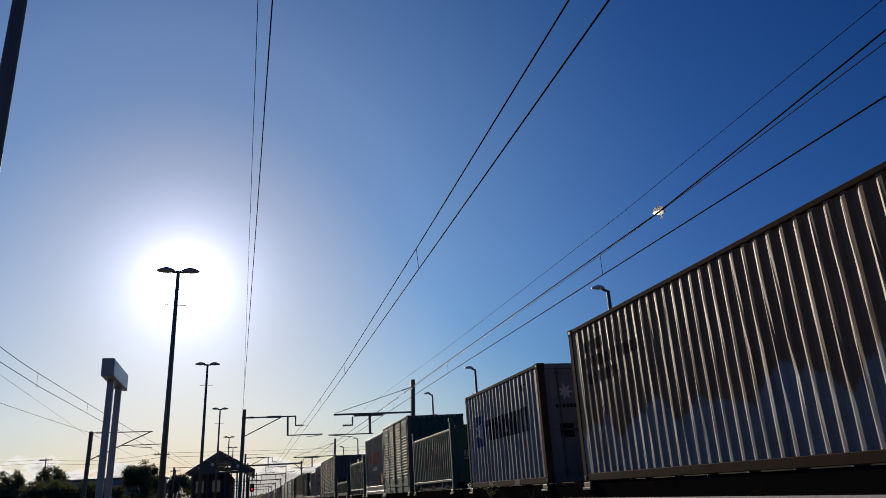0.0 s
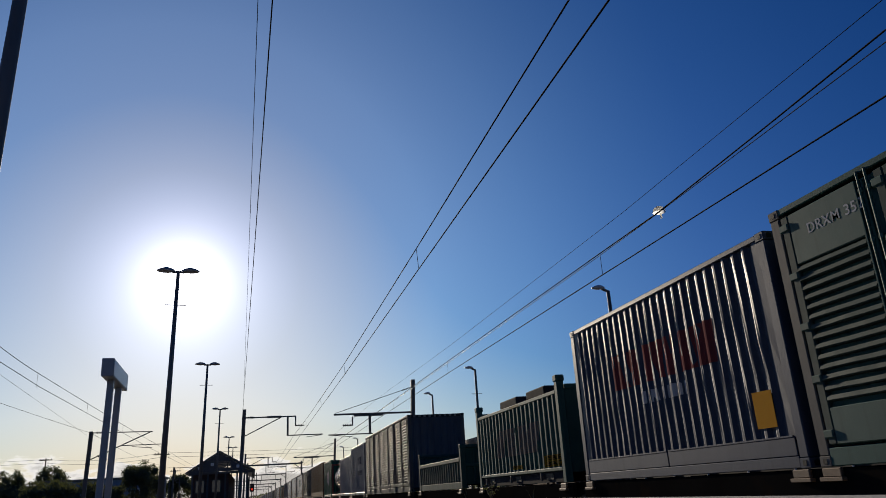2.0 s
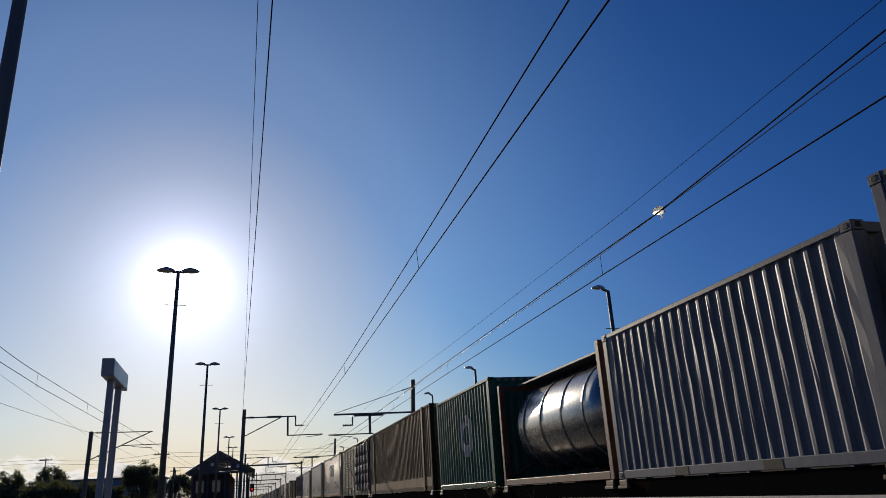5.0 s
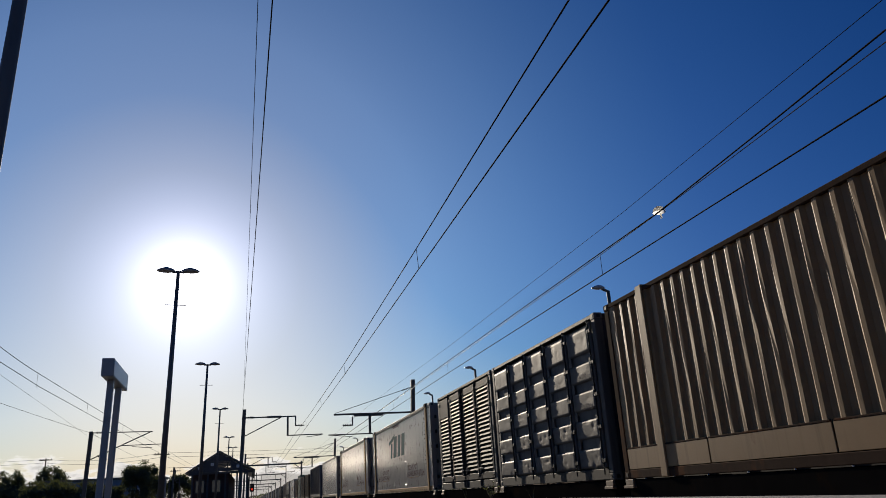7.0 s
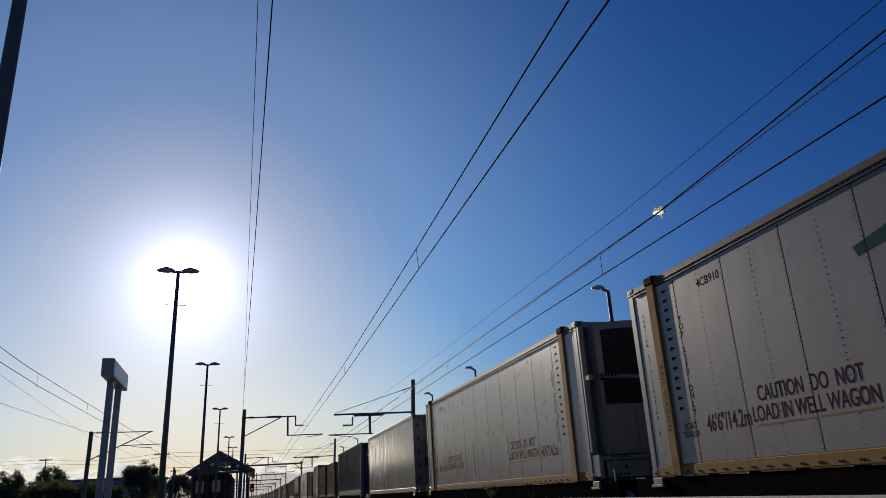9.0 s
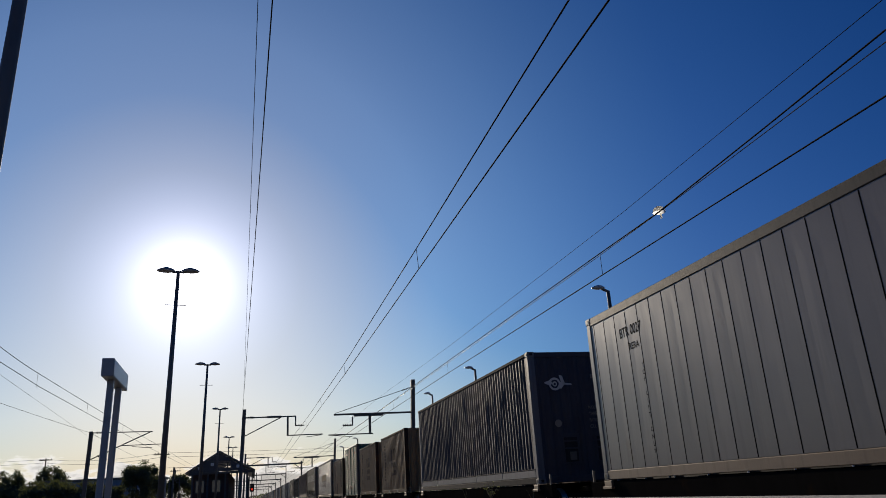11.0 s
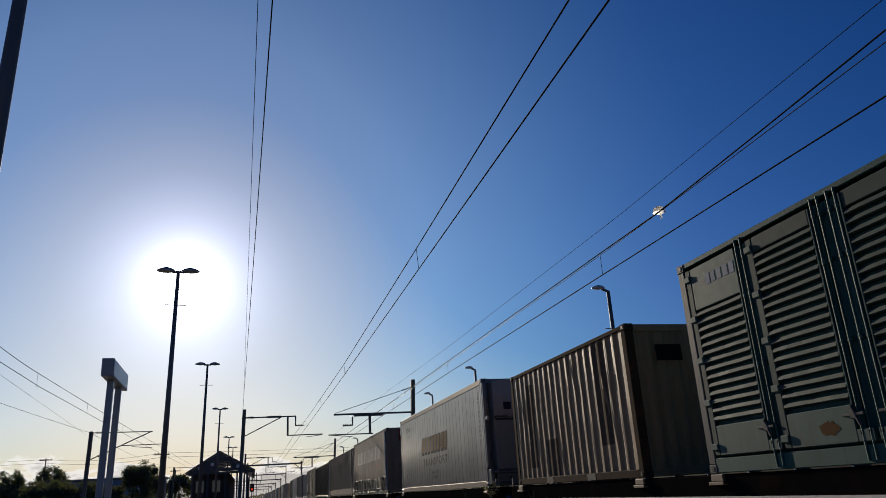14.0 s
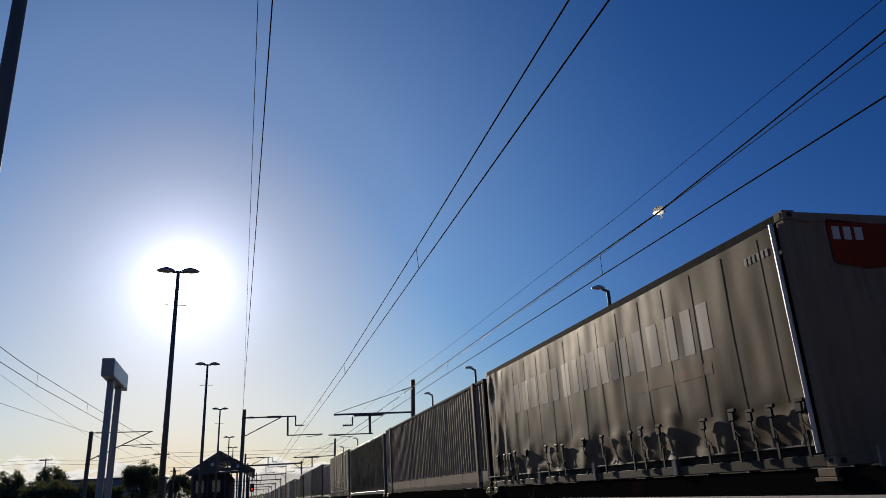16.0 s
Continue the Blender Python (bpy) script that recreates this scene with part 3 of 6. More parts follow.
def louvre_container(s, L, H, z, material, frame_mat, label, leaves, plates=(), seed=0, kick=0.62):
    """Side-door container: louvred leaves between posts, with hinges and vertical locking bars."""
    ob = rolling(thing("louvred_container", 0, 0, 0, label, "container", "containers on the train"), s, SIDE, z)
    corner_frame(ob, L, H, frame_mat, M["soot_light"], bottom=0.20)
    rnd = random.Random(seed)
    span = (L - 0.36) / leaves
    if material is M["soot"]:
        material = M["slat"]
    plate = M["green_light"] if material is M["green_grey"] else material
    post = M["post"] if frame_mat is M["soot"] else frame_mat
    part("back_wall", boxed(0.10, 0.13, 0.16, L - 0.16, 0.2, H - 0.12), M["dark"], ob)
    for i in range(leaves):
        y0 = 0.18 + i * span
        y1 = y0 + span
        k4 = (leaves - 1 - i) % 4
        flip = k4 > 1
        long = leaves == 8

        def along(d):
            return y1 - d if flip else y0 + d

        def plank(x0, x1, d0, d1, z0, z1, b=0.008):
            lo_y, hi_y = sorted((along(d0), along(d1)))
            return boxed(x0, x1, lo_y, hi_y, z0, z1, b=b)

        # sunken channel with the locking bars, then the louvres, then the hinge stile
        c0 = 0.36 if long else 0.26
        c1 = span - 0.14
        leaf = part("door_leaf", boxed(0.05, 0.08, y0 + 0.012, y1 - 0.012, 0.215, H - 0.125, b=0.006), post, ob)
        part("edge_strip", plank(-0.020, 0.048, c0 - 0.030, c0 - 0.004, kick + (0.30 if long else 0.0), H - 0.15, b=0.006), M["soot_light"] if long else frame_mat, leaf)
        part("channel_post", plank(0.004, 0.048, 0.145, 0.205, 0.23, H - 0.15, b=0.01), post, leaf)
        part("stile", plank(-0.014, 0.048, span - 0.135, span - 0.015, 0.23, H - 0.14, b=0.012), material, leaf)
        part("kick_plate", plank(-0.014, 0.048, c0, c1, 0.23, kick), plate, leaf)
        part("kick_rail", plank(-0.018, 0.048, 0.03, c0 - 0.002, 0.23, min(kick, 0.36)), plate, leaf)
        head = 0.62 if i in plates else 0.20
        part("head_plate", plank(-0.014, 0.048, c0 - 0.02 if i in plates else c0, c1, H - 0.14 - head, H - 0.14, b=0.012), plate if i in plates else material, leaf)
        lo, hi = kick + 0.02, H - 0.16 - head
        n = int((hi - lo) / 0.108)
        step = (hi - lo) / n
        sets = 5 if long else 0
        for k in range(n):
            zz = lo + k * step
            bm = bmesh.new()
            da = c0 + (0.21 if k < sets else 0.002)
            rings = []
            for q in range(5):
                u = q / 4
                j, tilt = rnd.uniform(-0.004, 0.004) if 0 < q < 4 else 0.0, rnd.uniform(-0.003, 0.003)
                rings.append([bm.verts.new((x, along(da + (c1 - da) * u), h + tilt)) for x, h in ((0.046, zz + step * 0.99), (-0.006 + j, zz + step * 0.94), (-0.024 + j, zz + step * 0.52), (-0.012 + j, zz + step * 0.42), (0.046, zz + step * 0.36))])
            for r0, r1 in zip(rings, rings[1:]):
                for q in range(5):
                    bm.faces.new((r0[q], r0[(q + 1) % 5], r1[(q + 1) % 5], r1[q]))
            bm.faces.new(rings[0])
            bm.faces.new(rings[-1][::-1])
            part("louvre_slat", bm, material, leaf)
        if long:
            top = lo + sets * step
            lock = part("lock_plate", plank(0.012, 0.048, 0.05, c0 + 0.20, 0.37, top - 0.02, b=0.01), post, leaf)
            part("lock_rim", plank(-0.018, 0.047, c0 + 0.18, c0 + 0.206, kick + 0.01, top + 0.01, b=0.006), M["soot_light"], lock)
            part("lock_rim", plank(-0.018, 0.047, c0 - 0.03, c0 + 0.178, top - 0.015, top + 0.012, b=0.006), M["soot_light"], lock)
        hd = plank(-0.034, -0.006, 0.10, 0.40, 0.50, 0.532, b=0.006)
        rod(hd, (-0.024, along(0.18), 0.40), (-0.024, along(0.26), 0.60), 0.016, n=6)
        lo_y, hi_y = sorted((along(0.21), along(0.29)))
        box(hd, -0.036, 0.011, lo_y, hi_y, 0.47, 0.56, b=0.008)
        part("handle", hd, M["soot_light"], ob)
        for d in (0.075, c0 - 0.075):
            yy = along(d)
            bar = rodded((-0.006, yy, 0.04), (-0.006, yy, H - 0.06), 0.015)
            for zz in (0.30, H * 0.42, H * 0.72, H - 0.30):
                box(bar, -0.018, 0.03, yy - 0.03, yy + 0.03, zz, zz + 0.05, b=0.006)
            part("locking_bar", bar, M["soot_light"] if long else frame_mat, ob)
        for k in range(5):
            zz = 0.30 + k * (H - 0.62) / 4
            part("hinge", plank(-0.032, 0.0, span - 0.125, span + 0.02, zz, zz + 0.09, b=0.012), M["soot_light"] if frame_mat is M["soot"] else plate, ob)
    epts = ribs(WIDE - 0.32, 0.27, 0.035, 0.16, 0.04)
    part("end_panel", sheet(epts, 0.15, H - 0.12, lambda a, d, zz: (a, 0.03 + d, zz), seed=seed, dents=1), M["end_grey"] if frame_mat is M["soot"] else frame_mat, ob)
    part("end_panel", sheet(epts, 0.15, H - 0.12, lambda a, d, zz: (a, L - 0.03 - d, zz), rows=1), frame_mat, ob)
    part("side_panel", boxed(WIDE - 0.05, WIDE - 0.02, 0.16, L - 0.16, 0.15, H - 0.12), frame_mat, ob)
    part("roof_panel", boxed(0.05, WIDE - 0.05, 0.12, L - 0.12, H - 0.05, H - 0.02), frame_mat, ob)
    hazard_end(ob, H)
    if frame_mat is M["green"]:
        blot = [[(rnd.uniform(0.6, 1.0) * w * math.cos(k / 40 * math.tau), rnd.uniform(0.55, 1.0) * h * math.sin(k / 40 * math.tau)) for k in range(40)] for w, h in ((0.26, 0.10), (0.14, 0.09), (0.18, 0.10))]
        for q, yy, zz in ((blot[0], 0.18 + span * 0.62, H - 0.45), (blot[1], 0.18 + span * 1.5, 0.42), (blot[2], 0.18 + span * 2.45, 0.40)):
            mark(ob, blocks_mesh([q]), INK["orange"], yy, zz, "rust_patch", off=0.0155)
    return ob, None, epts


def pressed_container(s, L, H, z, label):
    """Side-door container with pressed, dented plates between dark slots."""
    mt = M["soot_light"]
    ob = rolling(thing("pressed_panel_container", 0, 0, 0, label, "container", "containers on the train"), s, SIDE, z)
    corner_frame(ob, L, H, M["soot"], M["soot_light"], bottom=0.2)
    part("back_wall", boxed(0.09, 0.12, 0.16, L - 0.16, 0.2, H - 0.12), M["dark"], ob)
    cols, rows = 5, 5
    rnd = random.Random(4)
    span = (L - 0.36) / cols
    for i in range(cols):
        y0, y1 = 0.18 + i * span, 0.18 + (i + 1) * span
        leaf = part("door_leaf", boxed(0.062, 0.088, y0 + 0.01, y1 - 0.01, 0.21, H - 0.125, b=0.004), mt, ob)
        part("stile", boxed(-0.03, 0.018, y0 + 0.015, y0 + 0.15, 0.22, H - 0.13, b=0.012), mt, leaf)
        zh = (H - 0.36) / rows
        for k in range(rows):
            z0 = 0.225 + k * zh
            bm = bmesh.new()
            nu, nv = 22, 14
            g = []
            for b in range(nv + 1):
                line = []
                for a in range(nu + 1):
                    u, v = a / nu, b / nv
                    edge = min(1.0, min(u, 1 - u, v, 1 - v) * 30)
                    dent = noise.noise(Vector((i * 7 + u * 2.2, k * 5 + v * 1.6, 2.0))) * 0.005 + max(0.0, noise.noise(Vector((i * 3 + u * 7, k * 9 + v * 4, 6.0))) - 0.15) * (0.022 if k < 2 else 0.006)
                    line.append(bm.verts.new((0.012 - 0.026 * edge ** 0.6 + dent * edge, y0 + 0.155 + u * (span - 0.165), z0 + v * zh * (0.66 if k < rows - 1 else 0.9))))
                g.append(line)
            for r0, r1 in zip(g, g[1:]):
                for a in range(nu):
                    bm.faces.new((r0[a], r0[a + 1], r1[a + 1], r1[a]))
            part("pressed_plate", bm, mt, leaf, smooth=True)
            if k < rows - 1:
                part("slot", boxed(0.034, 0.060, y0 + 0.16, y1 - 0.16, z0 + zh * 0.665, z0 + zh - 0.003), mt, leaf)
                part("slot_end", boxed(-0.01, 0.018, y1 - 0.155, y1 - 0.02, z0 + zh * 0.665, z0 + zh - 0.003, b=0.006), mt, leaf)
        part("locking_bar", rodded((-0.044, y0 + 0.08, 0.1), (-0.044, y0 + 0.08, H - 0.08), 0.014), M["soot"], ob)
        for k in range(5):
            zz = 0.3 + k * (H - 0.65) / 4
            part("hinge", boxed(-0.055, -0.03, y0 - 0.03, y0 + 0.13, zz, zz + 0.08, b=0.012), M["soot"], ob)
    epts = ribs(WIDE - 0.32, 0.27, 0.035, 0.16, 0.04)
    for yy, sg in ((0.03, 1), (L - 0.03, -1)):
        part("end_panel", sheet(epts, 0.15, H - 0.12, lambda a, d, zz: (a, yy + sg * d, zz), rows=2), M["navy"], ob)
    part("side_panel", boxed(WIDE - 0.05, WIDE - 0.02, 0.16, L - 0.16, 0.15, H - 0.12), M["soot"], ob)
    part("roof_panel", boxed(0.05, WIDE - 0.05, 0.12, L - 0.12, H - 0.05, H - 0.02), M["soot"], ob)
    mark(ob, text_mesh("34,000 kg", 0.13), INK["grey"], 0.75, 1.92, off=0.018)
    mark(ob, text_mesh("30,000 kg", 0.13), INK["grey"], 0.75, 1.36, off=0.018)
    return ob


def open_box(s, L, z, wall, post, label, lids=(), seed=0):
    """Open-topped ribbed bin with tall corner posts; lids: lidded boxes standing inside."""
    ob = rolling(thing("open_top_container", 0, 0, 0, label, "container", "containers on the train"), s, SIDE, z)
    # one green in two tones: ribs and rails coloured as lit, recesses as shaded
    mt, dk = M["green_light"], M["green"]
    base = 0.30
    part("side_panel", boxed(0.05, 0.08, 0.16, L - 0.16, base, wall), dk, ob)
    part("side_panel", boxed(WIDE - 0.08, WIDE - 0.05, 0.16, L - 0.16, base, wall), dk, ob)
    for y in (0.05, L - 0.08):
        part("end_panel", boxed(0.16, WIDE - 0.16, y, y + 0.03, 0.2, wall + 0.02), dk, ob)
        part("end_header", boxed(0.165, WIDE - 0.165, y - 0.03, y + 0.06, wall + 0.024, wall + 0.12, b=0.01), dk, ob)
    n = 20
    rnd = random.Random(seed)
    pts = [(0.16, 0.05)]
    for i in range(n):
        y = 0.34 + i * (L - 0.7) / (n - 1)
        pts += [(y - 0.05, 0.05), (y - 0.03, -0.005), (y + 0.03, -0.005), (y + 0.05, 0.05)]
        bm = bmesh.new()
        j = [rnd.uniform(-0.003, 0.003) for _ in range(6)]
        for k in range(5):
            z0, z1 = base + 0.02 + k * (wall - base - 0.1) / 5, base + 0.02 + (k + 1) * (wall - base - 0.1) / 5
            a, b = j[k], j[k + 1]
            lo = [bm.verts.new(p) for p in ((0.049, y - 0.05 + a, z0), (-0.005, y - 0.03 + a, z0), (-0.005, y + 0.03 + a, z0), (0.049, y + 0.05 + a, z0))]
            hi = [bm.verts.new(p) for p in ((0.049, y - 0.05 + b, z1), (-0.005, y - 0.03 + b, z1), (-0.005, y + 0.03 + b, z1), (0.049, y + 0.05 + b, z1))]
            for q in range(3):
                bm.faces.new((lo[q], lo[q + 1], hi[q + 1], hi[q]))
        part("rib", bm, mt, ob)
    for x0 in (0.0, WIDE - 0.1):
        part("top_rail", boxed(x0 - 0.006, x0 + 0.1, 0.17, L - 0.17, wall - 0.07, wall + 0.01, b=0.012), mt, ob)
        part("bottom_rail", boxed(x0 - 0.006, x0 + 0.1, 0.17, L - 0.17, base - 0.06, base + 0.016, b=0.012), mt, ob)
        # set back and coloured near black as the shaded space below the bin
        part("base_beam", boxed(x0 + 0.05, x0 + 0.1, 0.17, L - 0.17, 0.02, base - 0.064), M["rail_dark"], ob)
        for y0 in (0.0, L - 0.16):
            part("corner_post", boxed(x0 - 0.012 if x0 == 0 else x0 - 0.05, x0 + 0.15 if x0 == 0 else x0 + 0.112, y0, y0 + 0.16, 0.0, post, b=0.015), dk if y0 == 0 else mt, ob)
            part("post_cap", boxed(x0 - 0.03 if x0 == 0 else x0 - 0.06, x0 + 0.17 if x0 == 0 else x0 + 0.12, y0 - 0.015, y0 + 0.175, post - 0.13, post + 0.01, b=0.02), dk, ob)
    for i in range(3):
        y = 1.0 + i * (L - 2) / 2
        # near-black plates for the shade in the base openings, which are not cut
        part("pocket", boxed(0.040, 0.049, y - 0.2, y + 0.2, 0.08, 0.2), M["dark"], ob)
        part("lever", boxed(-0.03, 0.018, y + 0.35, y + 0.40, 0.06, 0.22, b=0.01), M["soot_light"], ob)
    part("floor", boxed(0.1, WIDE - 0.1, 0.1, L - 0.1, 0.2, 0.26), M["wagon"], ob)
    for y0, y1 in lids:
        bin_ = rolling(thing("lidded_bin", 0, 0, 0, "dark green steel bin standing inside an open container", "bin", "bins in the open container"), s + y0, SIDE, z)
        part("body", boxed(0.25, 2.0, 0, y1 - y0, 0.262, wall + 0.04, b=0.02), M["green"], bin_)
        part("lid", boxed(0.2, 2.05, -0.05, y1 - y0 + 0.05, wall + 0.045, wall + 0.26, b=0.03), M["rail_dark"], bin_)
    return ob, pts + [(L - 0.16, 0.05)]


def low_rack(s, L, z, label):
    """Low-sided flat rack with solid end bulkheads."""
    ob = rolling(thing("low_sided_rack", 0, 0, 0, label, "container", "containers on the train"), s, SIDE, z)
    mt, dk = M["green_grey"], M["green_dark"]
    for y0 in (0.0, L - 0.14):
        part("bulkhead", boxed(0.17, WIDE - 0.17, y0 + 0.03, y0 + 0.1, 0.12, 1.2, b=0.008), dk, ob)
        for i in range(6):
            x = 0.4 + i * 0.32
            part("bulkhead_rib", boxed(x, x + 0.09, y0 - 0.02, y0 + 0.028, 0.2, 1.12, b=0.01), dk, ob)
        part("bulkhead_rail", boxed(0.17, WIDE - 0.17, y0 - 0.03, y0 + 0.028, 0.64, 0.75, b=0.01), dk, ob)
        part("bulkhead_header", boxed(0.17, WIDE - 0.17, y0 - 0.03, y0 + 0.13, 1.204, 1.3, b=0.012), dk, ob)
        for x0 in (0.0, WIDE - 0.165):
            part("corner_post", boxed(x0, x0 + 0.165, y0 - 0.02, y0 + 0.14, 0.0, 1.18, b=0.012), mt, ob)
            part("corner_casting", boxed(x0 - 0.01, x0 + 0.168, y0 - 0.03, y0 + 0.15, 1.184, 1.31, b=0.014), dk, ob)
    for x0 in (0.02, WIDE - 0.08):
        part("side_board", boxed(x0 + 0.02, x0 + 0.045, 0.18, L - 0.18, 0.24, 0.80), dk, ob)
        part("top_rail", boxed(x0 - 0.03, x0 + 0.06, 0.18, L - 0.18, 0.80, 0.92, b=0.012), mt, ob)
        part("bottom_rail", boxed(x0 - 0.01, x0 + 0.06, 0.18, L - 0.18, 0.0, 0.2, b=0.012), dk, ob)
        for i in range(18):
            y = 0.45 + i * (L - 0.9) / 17
            part("stake", boxed(x0 - 0.015 if x0 < 1 else x0 + 0.047, x0 + 0.018 if x0 < 1 else x0 + 0.08, y - 0.025, y + 0.025, 0.205, 0.798, b=0.006), mt, ob)
    part("floor", boxed(0.09, WIDE - 0.09, 0.12, L - 0.16, 0.1, 0.2), M["wagon"], ob)
    return ob


def tank_container(s, L, H, z):
    ob = rolling(thing("tank_container", 0, 0, 0, "bright stainless steel tank in an orange-brown frame", "tank", "containers on the train"), s, SIDE, z)
    bm = bmesh.new()
    prof = [(0.35, 0.0), (0.40, 0.45), (0.52, 0.80), (0.75, 1.02), (1.0, 1.08), (L - 1.0, 1.08), (L - 0.75, 1.02), (L - 0.52, 0.80), (L - 0.40, 0.45), (L - 0.35, 0.0)]
    rings = [[bm.verts.new((WIDE / 2 + r * math.cos(a / 40 * math.tau), y, 1.34 + r * math.sin(a / 40 * math.tau))) for a in range(40)] for y, r in prof[1:-1]]
    for r0, r1 in zip(rings, rings[1:]):
        for a in range(40):
            bm.faces.new((r0[a], r0[(a + 1) % 40], r1[(a + 1) % 40], r1[a]))
    bm.faces.new(rings[0])
    bm.faces.new(rings[-1])
    part("tank_shell", bm, M["tank"], ob, smooth=True)
    for y in (1.3, 2.4, 3.6, 4.7):
        bm = bmesh.new()
        bmesh.ops.create_cone(bm, cap_ends=True, segments=40, radius1=1.10, radius2=1.10, depth=0.07, matrix=Matrix.Translation((WIDE / 2, y, 1.34)) @ Matrix.Rotation(math.pi / 2, 4, "X"))
        part("band", bm, M["silver"], ob)
    mt = M["orange_steel"]
    for y0 in (0.0, L - 0.15):
        for x0 in (0.0, WIDE - 0.15):
            part("corner_post", boxed(x0, x0 + 0.15, y0, y0 + 0.15, 0, H, b=0.012), mt, ob)
            part("brace", rodded((x0 + 0.075, y0 + 0.075, 0.15), (WIDE / 2, y0 + 0.075, 0.7), 0.05), mt, ob)
        part("end_header", boxed(0.154, WIDE - 0.154, y0, y0 + 0.12, H - 0.14, H - 0.01, b=0.01), mt, ob)
        part("end_sill", boxed(0.154, WIDE - 0.154, y0, y0 + 0.12, 0.01, 0.15, b=0.01), mt, ob)
    for x0 in (0.0, WIDE - 0.1):
        part("bottom_rail", boxed(x0, x0 + 0.1, 0.154, L - 0.154, 0.01, 0.15, b=0.01), mt, ob)
    part("walkway", boxed(0.5, 1.9, 0.16, L - 0.16, H - 0.05, H - 0.01), M["galv"], ob)
    return ob


def cooling_unit(ob, H, material, dark_top):
    """Moulded cooling unit on the near end: bowed top, grille, hinged lower doors under a curved trim, a sill beam with hatching."""
    def curve_top(x, mid, ends):
        u = (x - WIDE / 2) / (WIDE / 2 - 0.2)
        return ends + (mid - ends) * (1 - u * u)

    def slab(x0, x1, y0, y1, low, high, n=10):
        bm = bmesh.new()
        rows = []
        for i in range(n + 1):
            x = x0 + (x1 - x0) * i / n
            rows.append([bm.verts.new(q) for q in ((x, y0, low(x)), (x, y0, high(x)), (x, y1, high(x)), (x, y1, low(x)))])
        for r0, r1 in zip(rows, rows[1:]):
            for q in range(4):
                bm.faces.new((r0[q], r1[q], r1[(q + 1) % 4], r0[(q + 1) % 4]))
        bm.faces.new(rows[0])
        bm.faces.new(rows[-1][::-1])
        return bm

    body = part("cooling_unit", slab(0.22, WIDE - 0.22, -0.30, 0.098, lambda x: 0.45, lambda x: curve_top(x, H - 0.05, H - 0.13)), M["white"], ob, "white cooling unit with dark grille and hinged doors")
    trim = lambda x: H * 0.62 - 0.10 * ((x - 0.2) / WIDE) ** 2 * 1.6
    part("trim_bar", slab(0.2, WIDE - 0.2, -0.345, -0.302, lambda x: trim(x) - 0.03, lambda x: trim(x) + 0.03), M["silver"], body)
    part("trim_gap", slab(0.24, WIDE - 0.24, -0.312, -0.301, lambda x: trim(x) - 0.07, lambda x: trim(x) - 0.032), M["dark"], body)
    if dark_top:
        part("grille", slab(0.36, WIDE - 0.36, -0.325, -0.301, lambda x: trim(x) + 0.05, lambda x: curve_top(x, H - 0.20, H - 0.28)), M["dark"], body)
        part("grille", slab(0.30, WIDE - 0.30, -0.322, -0.301, lambda x: H * 0.45, lambda x: trim(x) - 0.075), M["dark"], body)
        top = H * 0.45
    else:
        part("grille", slab(1.12, 1.86, -0.325, -0.301, lambda x: trim(x) + 0.05, lambda x: H - 0.34 - 0.10 * max(0, (1.3 - x) / 0.18) ** 2), M["dark"], body)
        part("upper_panel", slab(0.30, 0.90, -0.318, -0.301, lambda x: trim(x) + 0.05, lambda x: H - 0.36), M["white"], body)
        part("square_badge", boxed(0.50, 0.72, -0.323, -0.319, 2.02, 2.22), INK["navy"], body)
        part("vertical_seam", boxed(0.94, 0.955, -0.307, -0.3005, H * 0.62 + 0.05, H - 0.22), M["dark"], body)
        top = None
    for x0, x1 in ((0.24, 0.88), (0.892, 1.52), (1.532, WIDE - 0.24)):
        d = part("unit_door", slab(x0, x1, -0.316, -0.301, lambda x: 0.50, lambda x: (top or trim(x) - 0.075) - 0.012, 4), M["white"], body)
        if x0 > 0.5:
            part("latch", boxed(x0 + 0.02 if x0 > 1.2 else x1 - 0.16, x0 + 0.14 if x0 > 1.2 else x1 - 0.02, -0.335, -0.317, 1.0, 1.05, b=0.008), M["dark"], d)
    part("maker_plate", boxed(1.62, 1.78, -0.322, -0.317, 0.72, 0.82), M["dark"], body)
    part("sill_beam", boxed(0.10, WIDE - 0.10, -0.34, -0.10, 0.35, 0.43, b=0.015), material, ob)
    part("lower_box", boxed(0.18, WIDE - 0.18, -0.30, 0.098, 0.03, 0.345, b=0.02), material, ob)
    part("drain_cap", rodded((0.55, -0.312, 0.22), (0.55, -0.301, 0.22), 0.035, n=14), M["dark"], ob)
    part("box_seam", boxed(1.02, 1.035, -0.304, -0.3005, 0.05, 0.33), M["dark"], ob)
    for x0, z0 in ((0.26, 0.372), (0.26, 0.065), (0.24, H * 0.62 - 0.012)):
        for i in range(5):
            x = x0 + i * 0.075
            mark(ob, blocks_mesh([[(-0.02, -0.02), (0.02, -0.02), (0.04, 0.02), (0.0, 0.02)]]), INK["black"], x, z0 + 0.03, "hazard_stripe", face="end", off=0.3415 if z0 > 0.3 and z0 < 1 else 0.303 if z0 < 0.3 else 0.348)
    for x0 in (0.0, WIDE - 0.13):
        part("guard_post", boxed(x0 + 0.01, x0 + 0.10, -0.31, -0.02, H * 0.60, H * 0.60 + 0.11, b=0.015), material, ob)
        part("guard_post", boxed(x0 + 0.01, x0 + 0.10, -0.31, -0.02, 0.06, 0.46, b=0.015), material, ob)
        part("guard_post", boxed(x0, x0 + 0.10, -0.09, -0.008, 0.49, H - 0.13, b=0.015), material, ob)


